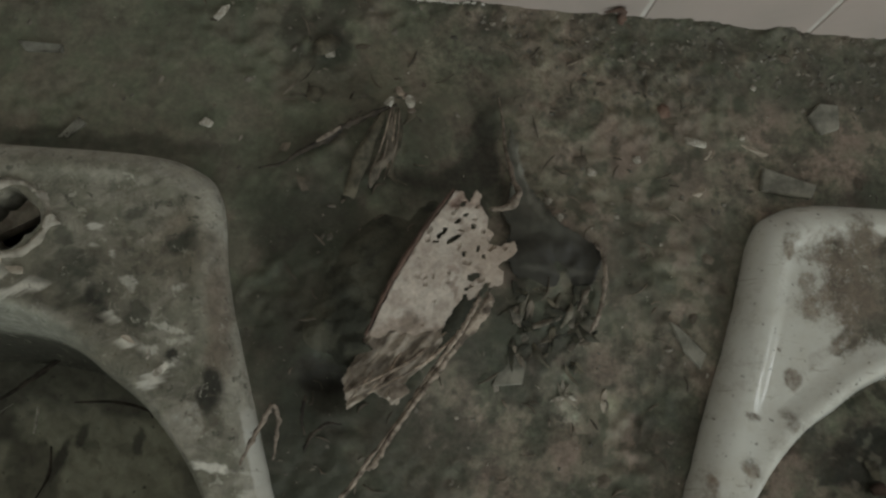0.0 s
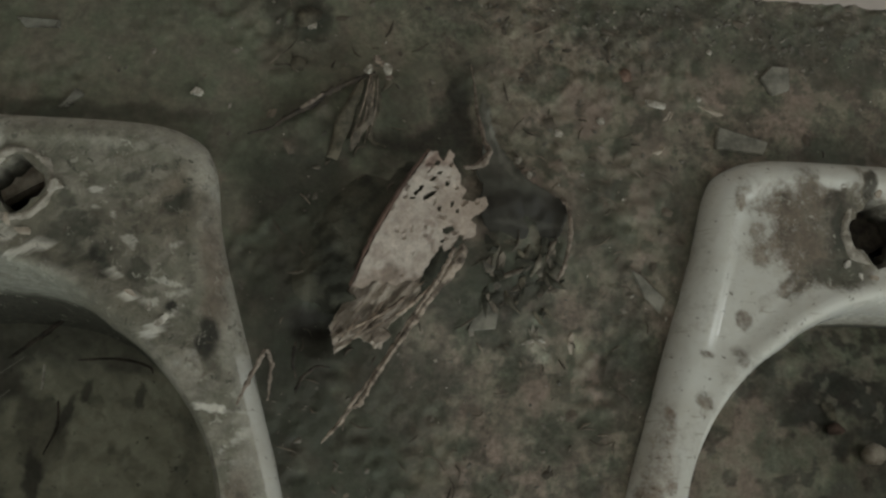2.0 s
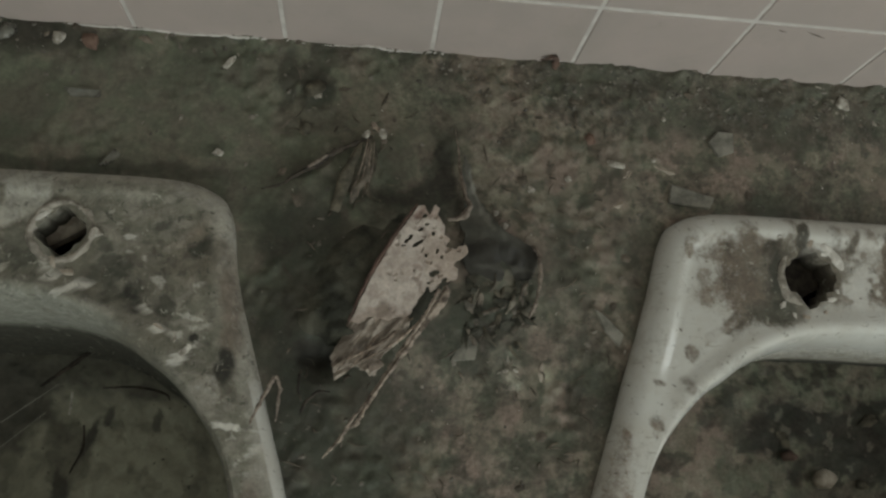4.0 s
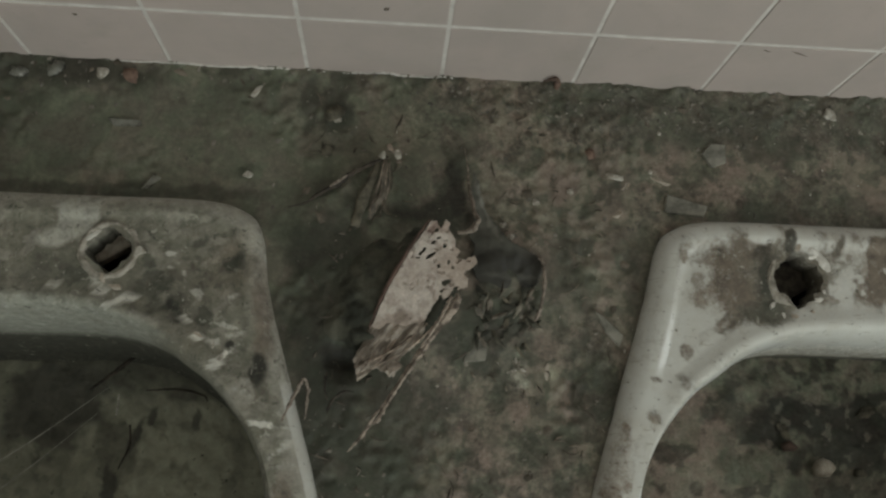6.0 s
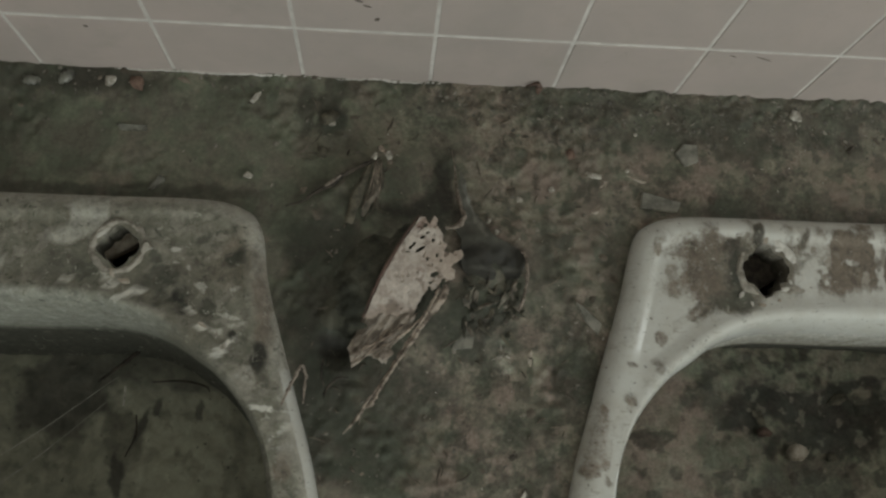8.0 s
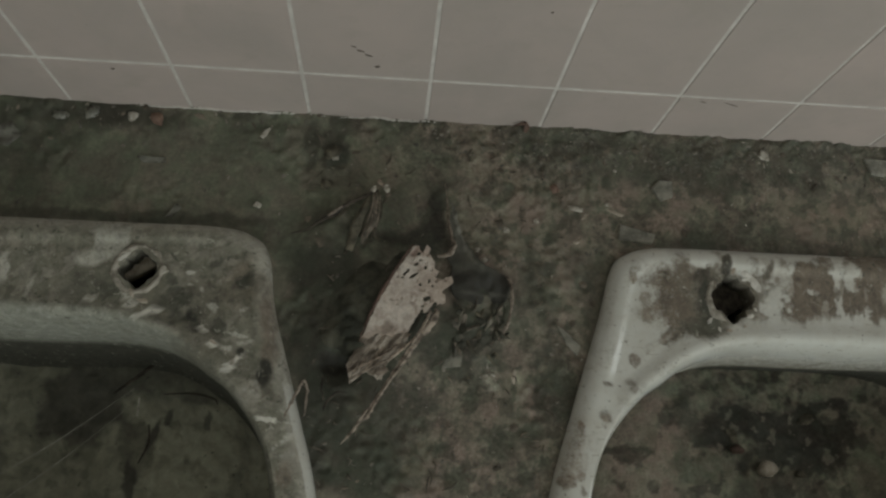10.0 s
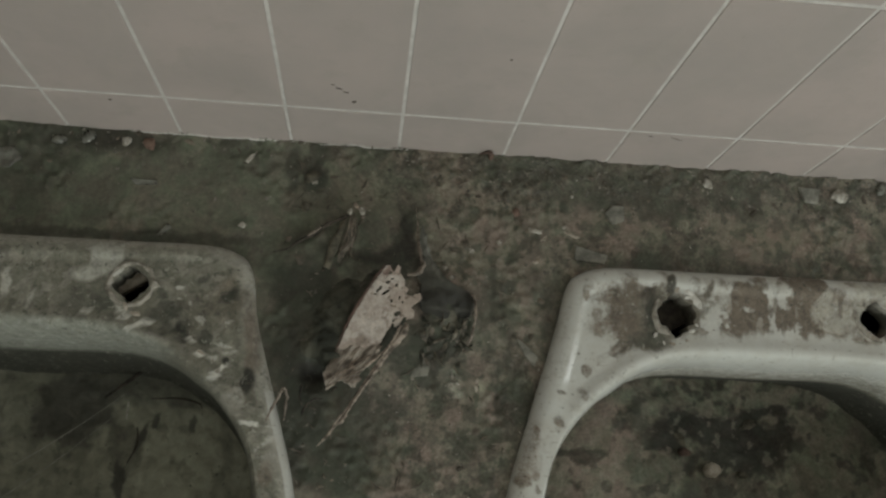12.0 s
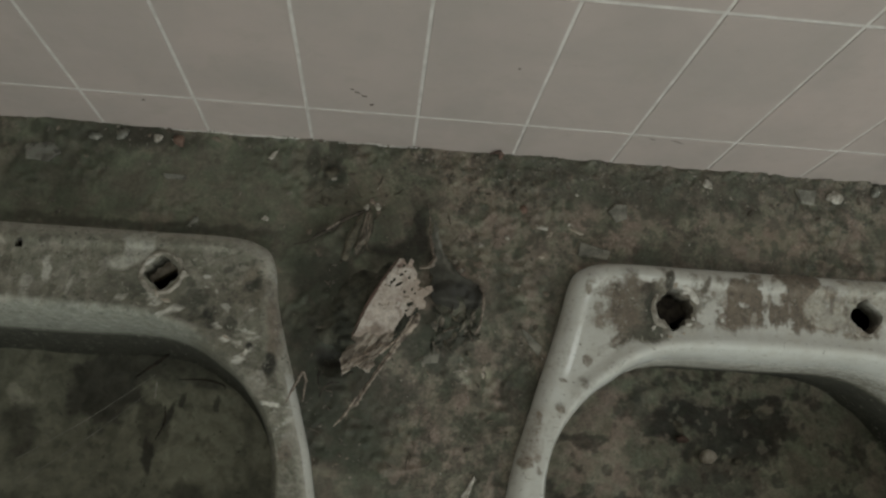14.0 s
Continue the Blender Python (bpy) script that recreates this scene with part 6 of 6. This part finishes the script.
def silt_left(g):
    g.blend(ease(0.4, 0.6, fbm(g.x, g.y, 0.06, 91)), (0.118, 0.118, 0.09))
    g.blend(0.5 * ease(0.55, 0.7, fbm(g.x, g.y, 0.03, 93)), (0.07, 0.068, 0.052))
    # silt painted paler here to offset the shade near the bowl wall
    g.stain_shade(0.15, -0.31, 0.085, 0.07, (0.185, 0.185, 0.143), 0.85, soft=0.5)
    g.stain_shade(0.02, -0.262, 0.05, 0.038, (0.034, 0.033, 0.026), 0.92, 25, soft=0.25, grain=0.03)
    # silt darker along the back of the bowl
    g.stain_shade(0.085, -0.226, 0.11, 0.024, (0.042, 0.042, 0.033), 0.75, -4, soft=0.6)
    g.stain_shade(0.082, -0.300, 0.016, 0.022, (0.062, 0.06, 0.046), 0.8, 0, soft=0.2, grain=0.02)
    g.stain_shade(0.079, -0.33, 0.006, 0.028, (0.034, 0.033, 0.026), 0.9, 5, soft=0.25, grain=0.015)
    g.stain_shade(0.096, -0.288, 0.004, 0.016, (0.036, 0.035, 0.028), 0.85, -20, soft=0.25, grain=0.015)
    g.stain_shade(0.112, -0.267, 0.005, 0.009, (0.036, 0.035, 0.028), 0.8, -30, soft=0.25, grain=0.012)
    g.stain_shade(0.15, -0.271, 0.004, 0.010, (0.036, 0.035, 0.028), 0.8, 0, soft=0.25, grain=0.012)
    g.stain_shade(0.134, -0.2475, 0.018, 0.005, (0.05, 0.048, 0.038), 0.7, -5, soft=0.4, grain=0.012)
    g.stain_shade(0.19, -0.30, 0.006, 0.05, (0.085, 0.083, 0.064), 0.6, 10, soft=0.5)
    g.stain_shade(-0.072, -0.275, 0.010, 0.016, (0.21, 0.205, 0.165), 0.8, 30, soft=0.3, grain=0.014)
    g.stain_shade(-0.05, -0.30, 0.012, 0.014, (0.15, 0.15, 0.115), 0.7)
    g.stain_shade(-0.066, -0.312, 0.02, 0.03, (0.045, 0.044, 0.034), 0.8, grain=0.025)
    g.stain_shade(-0.03, -0.335, 0.03, 0.02, (0.12, 0.12, 0.09), 0.7)
    g.stain_shade(0.14, -0.375, 0.02, 0.012, (0.05, 0.048, 0.038), 0.8)
    g.blend(0.4 * ease(0.62, 0.70, fbm(g.x, g.y, 0.012, 97)), (0.05, 0.049, 0.038))


def silt_right(g):
    dark, olive = (0.022, 0.021, 0.017), (0.088, 0.087, 0.066)
    g.blend(ease(0.42, 0.58, fbm(g.x, g.y, 0.04, 101)), (0.128, 0.118, 0.093))
    g.blend(0.75 * ease(0.5, 0.6, fbm(g.x, g.y, 0.024, 103)), (0.06, 0.056, 0.044))
    g.stain_shade(-0.12, -0.27, 0.035, 0.05, (0.172, 0.143, 0.118), 0.75, -30, soft=0.5)
    g.stain_shade(-0.135, -0.32, 0.05, 0.04, (0.178, 0.152, 0.125), 0.8, soft=0.5)
    g.stain_shade(0.03, -0.255, 0.085, 0.034, dark, 0.95, 0, soft=0.2, ragged=1.0, grain=0.03)
    g.stain_shade(0.05, -0.29, 0.06, 0.026, dark, 0.9, 0, soft=0.2, ragged=1.0, grain=0.03)
    g.stain_shade(-0.055, -0.27, 0.016, 0.02, dark, 0.85, 0, soft=0.25, grain=0.02)
    g.stain_shade(-0.085, -0.25, 0.014, 0.022, (0.05, 0.048, 0.038), 0.8, 20, soft=0.3, grain=0.016)
    g.stain_shade(0.01, -0.33, 0.06, 0.02, (0.05, 0.047, 0.037), 0.8, 5, soft=0.3, grain=0.025)
    g.stain_shade(-0.066, -0.300, 0.036, 0.020, olive, 0.95, 5, soft=0.15, ragged=0.5, grain=0.025)
    g.stain_shade(-0.005, -0.232, 0.020, 0.009, (0.115, 0.112, 0.087), 0.8, -5, soft=0.25, grain=0.016)
    g.stain_shade(0.078, -0.242, 0.013, 0.008, (0.13, 0.118, 0.092), 0.8, 0, soft=0.25, grain=0.012)
    g.stain_shade(0.0, -0.218, 0.16, 0.008, (0.105, 0.105, 0.08), 0.8)
    g.stain_shade(0.15, -0.29, 0.05, 0.06, (0.09, 0.088, 0.066), 0.8, soft=0.4)
    g.blend(0.7 * ease(0.58, 0.66, fbm(g.x, g.y, 0.018, 107)), (0.03, 0.029, 0.023))
    g.blend(0.4 * ease(0.64, 0.72, fbm(g.x, g.y, 0.010, 109)), (0.16, 0.148, 0.12))


SILT_Z = {LEFT_X: -0.153, RIGHT_X: -0.174}
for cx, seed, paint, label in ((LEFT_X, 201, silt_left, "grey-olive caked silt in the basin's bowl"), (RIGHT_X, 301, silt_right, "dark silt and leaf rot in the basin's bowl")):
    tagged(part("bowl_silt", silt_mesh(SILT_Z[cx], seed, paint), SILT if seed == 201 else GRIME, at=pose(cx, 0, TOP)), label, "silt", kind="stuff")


def in_bowl(name, mesh, material, x, y, label, category, lift=0.0, group=""):
    return tagged(part(name, mesh, material, at=pose(x, y, TOP + SILT_Z[LEFT_X if x < 0 else RIGHT_X] + lift)), label, category, group)


BITS = "bits in the bowls"
in_bowl("pebble", lump(0.0098, 0.0082, 0.0065, 3, 2, 0.55), PUTTY, 0.3875, -0.302, "round pale pebble in the silt", "pebble", -0.004, BITS)
in_bowl("pebble", lump(0.008, 0.005, 0.004, 8, 2, 0.4), RUST, 0.3560, -0.282, "rusty red crumb in the silt", "pebble", -0.004, BITS)
in_bowl("pebble", lump(0.007, 0.004, 0.003, 12, 2, 0.5), LEAF, 0.4251, -0.3059, "dark oblong crumb in the silt", "pebble", -0.005, BITS)
in_bowl("leaf_scrap", slab(rough_outline(0.012, 0.006, 20, 14, 12), 0.001, 0.0003, 0.0012, 2), LEAF, 0.4367, -0.2482, "brown curled leaf scrap in the silt", "dry leaf", -0.002, BITS)
in_bowl("leaf_scrap", slab(rough_outline(0.010, 0.006, 120, 17, 12), 0.001, 0.0003, 0.0012, 4), LEAF, 0.3527, -0.2671, "brown curled leaf scrap in the silt", "dry leaf", -0.002, BITS)
TWIGS = "twigs in the bowl"
in_bowl("twig", tube([(-0.03, 0.0, 0.004), (0.0, 0.0015, 0.006), (0.02, -0.003, 0.004), (0.024, -0.008, 0.002)], [0.0006, 0.0011, 0.001, 0.0005], 5, 20, 0.3, 3), TWIG, -0.2189, -0.2469, "thin black twig on the silt", "twig", 0.001, TWIGS)
in_bowl("twig", tube([(-0.028, -0.022, 0.004), (0.0, 0.0, 0.007), (0.02, 0.017, 0.012)], [0.001, 0.0021, 0.0012], 5, 18, 0.3, 5), TWIG, -0.2702, -0.2253, "thin black twig on the silt", "twig", 0.001, TWIGS)
in_bowl("twig", tube([(0.0, 0.018, 0.003), (0.002, 0.0, 0.005), (-0.006, -0.02, 0.003)], [0.0006, 0.0011, 0.0005], 5, 16, 0.3, 6), TWIG, -0.2599, -0.2951, "thin black twig on the silt", "twig", 0.001, TWIGS)
in_bowl("straw_bit", tube([(0.0, 0.009, 0.003), (0.0, -0.009, 0.003)], [0.001, 0.001], 5, 6, 0.1, 6), CHIP, -0.2727, -0.2602, "short white straw on the silt", "straw", 0.001)
for a, b in (((-0.372, -0.343, -0.05), (-0.252, -0.252, -0.06)), ((-0.366, -0.366, -0.05), (-0.262, -0.272, -0.07))):
    mid = [(p + q) / 2 for p, q in zip(a, b)]
    tagged(part("thread", tube([a, (mid[0] + 0.002, mid[1] - 0.001, mid[2] - 0.003), b], [0.00022, 0.0003, 0.0002], 5, 20, 0.1, 3), THREAD, at=pose(0, 0, TOP)), "fine pale cobweb thread across the bowl", "thread", "threads in the bowl")

# crumbs and chips on the right basin's ledge
for i, (x, y, r, m) in enumerate(((0.2945, -0.1775, 0.0055, BROKEN), (0.2985, -0.171, 0.003, BROKEN), (0.2565, -0.183, 0.0042, BROKEN), (0.2738, -0.191, 0.004, PUTTY), (0.2805, -0.1965, 0.0062, REDCHIP), (0.281, -0.137, 0.004, PUTTY), (0.292, -0.144, 0.004, BROKEN), (0.265, -0.1905, 0.003, BROKEN), (0.246, -0.205, 0.003, BROKEN), (0.288, -0.187, 0.003, PUTTY))):
    tagged(part("putty_crumb", slab(rough_outline(r * 0.95, r * 0.5, 70 * i, i + 31, 5), 0.0016, 0.0002, 0.0009, i), m, at=pose(x, y, TOP + 0.0112, 0, 0, 50 * i)), "crumb of broken putty on the basin's ledge", "putty crumb", "crumbs on the ledge")
for i, (x, y, r, m) in enumerate(((-0.233, -0.186, 0.007, PUTTY), (-0.243, -0.18, 0.005, PUTTY), (-0.153, -0.234, 0.006, CHIP), (-0.171, -0.219, 0.005, PUTTY), (-0.16, -0.226, 0.004, CHIP), (-0.114, -0.28, 0.006, CHIP))):
    tagged(part("plaster_crumb", slab(rough_outline(r * 0.85, r * 0.4, 60 * i, i + 51, 7), 0.0012, 0.0002, 0.0008, i), m, at=pose(x, y, TOP + 0.0112, 0, 0, 50 * i)), "flat pale plaster crumb on the basin's ledge", "plaster crumb", "crumbs on the ledge")

# faint marks on the tiles
for x, z, w, h in ((0.2656, 0.0703, 0.008, 0.0008), (0.2403, 0.0715, 0.004, 0.0006), (-0.2664, 0.0679, 0.002, 0.0012), (-0.058, 0.121, 0.004, 0.001), (-0.052, 0.115, 0.003, 0.001), (-0.045, 0.098, 0.002, 0.003), (0.081, 0.19, 0.0012, 0.0012), (-0.063, 0.127, 0.002, 0.0008)):
    tagged(part("smudge", slab(rough_outline(w, h, -20, int(z * 1000)), 0.0004, 0), SOOT, at=pose(x, -0.0012, TOP + z, 90, 0, 0)), "small dark smudge on the wall tiles", "smudge", "smudges on the tiles")


# ---- grit and leaf crumbs: uncountable ----
def crumbs(name, count, seed, smallest, largest, density, flat=0.6, lift=0.2):
    r = np.random.RandomState(seed)
    verts, faces = [], []
    x, y = r.uniform(-0.46, 0.66, count * 6), r.uniform(-0.42, -0.001, count * 6)
    keep = (r.rand(count * 6) < density(x, y)) & ~inside_basin(x, y, LEFT_X, -0.002) & ~inside_basin(x, y, RIGHT_X, -0.002)
    x, y = x[keep][:count], y[keep][:count]
    z = relief(x, y)
    base = np.array([(1, 0, 0), (0.3, 0.95, 0), (-0.8, 0.6, 0), (-0.8, -0.6, 0), (0.3, -0.95, 0), (0.1, 0.1, 1), (0, 0, -0.7)])
    tri = [(0, 1, 5), (1, 2, 5), (2, 3, 5), (3, 4, 5), (4, 0, 5), (1, 0, 6), (2, 1, 6), (3, 2, 6), (4, 3, 6), (0, 4, 6)]
    for i in range(len(x)):
        s = smallest + (largest - smallest) * r.rand() ** 3
        p = base * r.uniform(0.5, 1.35, (7, 1)) * (s, s * r.uniform(0.3, 0.9), s * flat)
        a = r.uniform(0, 6.28)
        c, sn = math.cos(a), math.sin(a)
        p = np.stack([p[:, 0] * c - p[:, 1] * sn + x[i], p[:, 0] * sn + p[:, 1] * c + y[i], p[:, 2] + z[i] + s * flat * lift], 1)
        faces += [tuple(7 * i + j for j in t) for t in tri]
        verts.append(p)
    return mesh_of(name, np.vstack(verts), faces, False)


def by_wall(x, y):
    return np.clip(0.025 + 0.95 * ease(-0.07, -0.015, y) * ease(-0.02, 0.12, x) + 0.3 * ease(-0.04, -0.01, y) + 0.22 * ease(0.52, 0.66, fbm(x, y, 0.04, 61)), 0, 1)


def sparse(x, y):
    return np.clip(0.15 + 0.5 * ease(0.0, 0.05, x) * ease(0.48, 0.65, fbm(x, y, 0.05, 163)) + 0.4 * ease(-0.06, -0.01, y), 0, 1)


tagged(part("grit", crumbs("grit", 4200, 3, 0.0005, 0.0036, by_wall, 0.42, -0.15), GRIT, at=pose(0, 0, TOP)), "dark grit and crumbs of rubble over the counter", "grit", kind="stuff")
tagged(part("plaster_dust", crumbs("plaster_dust", 260, 9, 0.0004, 0.0015, sparse), CHIP, at=pose(0, 0, TOP)), "tiny pale plaster crumbs over the counter", "grit", kind="stuff")
LITTER = speckled("leaf_crumbs", (0.085, 0.074, 0.057), (0.19, 0.162, 0.13), 50, 0.85, 0.5, per_island=True)
tagged(part("leaf_litter", crumbs("leaf_litter", 320, 15, 0.0015, 0.006, by_wall, 0.2, 0.3), LITTER, at=pose(0, 0, TOP)), "brown crumbs of rotten leaves over the counter", "leaf litter", kind="stuff")


def rootlets(count, seed):
    """Fine dry rootlets and stalks strewn over the soil, all in one mesh."""
    r = random.Random(seed)
    verts, faces = [], []
    while count:
        x, y = r.uniform(-0.11, 0.14), r.uniform(-0.36, -0.03)
        if inside_basin(np.array([x]), np.array([y]), LEFT_X, -0.012)[0] or inside_basin(np.array([x]), np.array([y]), RIGHT_X, -0.012)[0]:
            continue
        count -= 1
        a, n = r.uniform(0, 6.28), r.uniform(0.004, 0.016)
        z = float(relief(np.array([x]), np.array([y]))[0]) + 0.0008
        b = a + r.uniform(-0.9, 0.9)
        me = tube([(x, y, z), (x + 0.5 * n * math.cos(a), y + 0.5 * n * math.sin(a), z + r.uniform(0, 0.002)), (x + 0.5 * n * (math.cos(a) + math.cos(b)), y + 0.5 * n * (math.sin(a) + math.sin(b)), z)], [0.0003, r.uniform(0.0004, 0.0009), 0.0002], 4, 7, 0.3, count)
        k0 = len(verts)
        verts += [v.co[:] for v in me.vertices]
        faces += [tuple(k0 + i for i in p.vertices) for p in me.polygons]
        bpy.data.meshes.remove(me)
    return mesh_of("rootlets", verts, faces)


tagged(part("rootlets", rootlets(130, 4), LITTER, at=pose(0, 0, TOP)), "fine dry rootlets strewn over the soil", "plant litter", kind="stuff")

# ---- wall tiles, each its own piece ----
TILE_W, TILE_H, JOINT, GAP, ROW0 = 0.108, 0.218, 0.0031, 0.0044, 0.079


def tile_mesh(w, h):
    bm = box(bmesh.new(), 0, -0.0008, 0, w, 0.0065, h)
    bmesh.ops.bevel(bm, geom=[e for e in bm.edges if all(v.co.y < 0.001 for v in e.verts)], offset=0.0005, segments=2, affect="EDGES")
    me = of_bm("tile", bm)
    me.materials.append(TILE)
    return me


bead_x = np.arange(-0.29, 0.075, 0.003)
bead_pts = [(float(x), -0.002, float(relief(np.array([x]), np.array([-0.002]))[0]) + 0.003 * (float(fbm(np.array([x]), np.array([0.3]), 0.05, 221, 3)[0]) - 0.42) - 0.0009) for x in bead_x]
part("mortar_bead", tube(bead_pts, [0.0004, 0.0014, 0.0012, 0.0014, 0.0003], 6, 2 * len(bead_pts), 0.35, 6), GROUT, wall_north, "uneven pale bead of mortar at the wall's foot", at=pose(0, 0, TOP))
full, low = tile_mesh(TILE_W - JOINT, TILE_H - GAP), tile_mesh(TILE_W - JOINT, ROW0 - GAP + 0.02)
rng = random.Random(8)
for col in range(-12, 16):
    for row in range(-1, 6):
        z = TOP + (ROW0 + row * TILE_H if row >= 0 else -0.02) + GAP / 2
        part("tile", full if row >= 0 else low, TILE, wall_north, at=pose(col * TILE_W + JOINT / 2, -rng.uniform(0.0001, 0.0006), z, rng.uniform(-0.02, 0.02), 0, rng.uniform(-0.06, 0.06)))
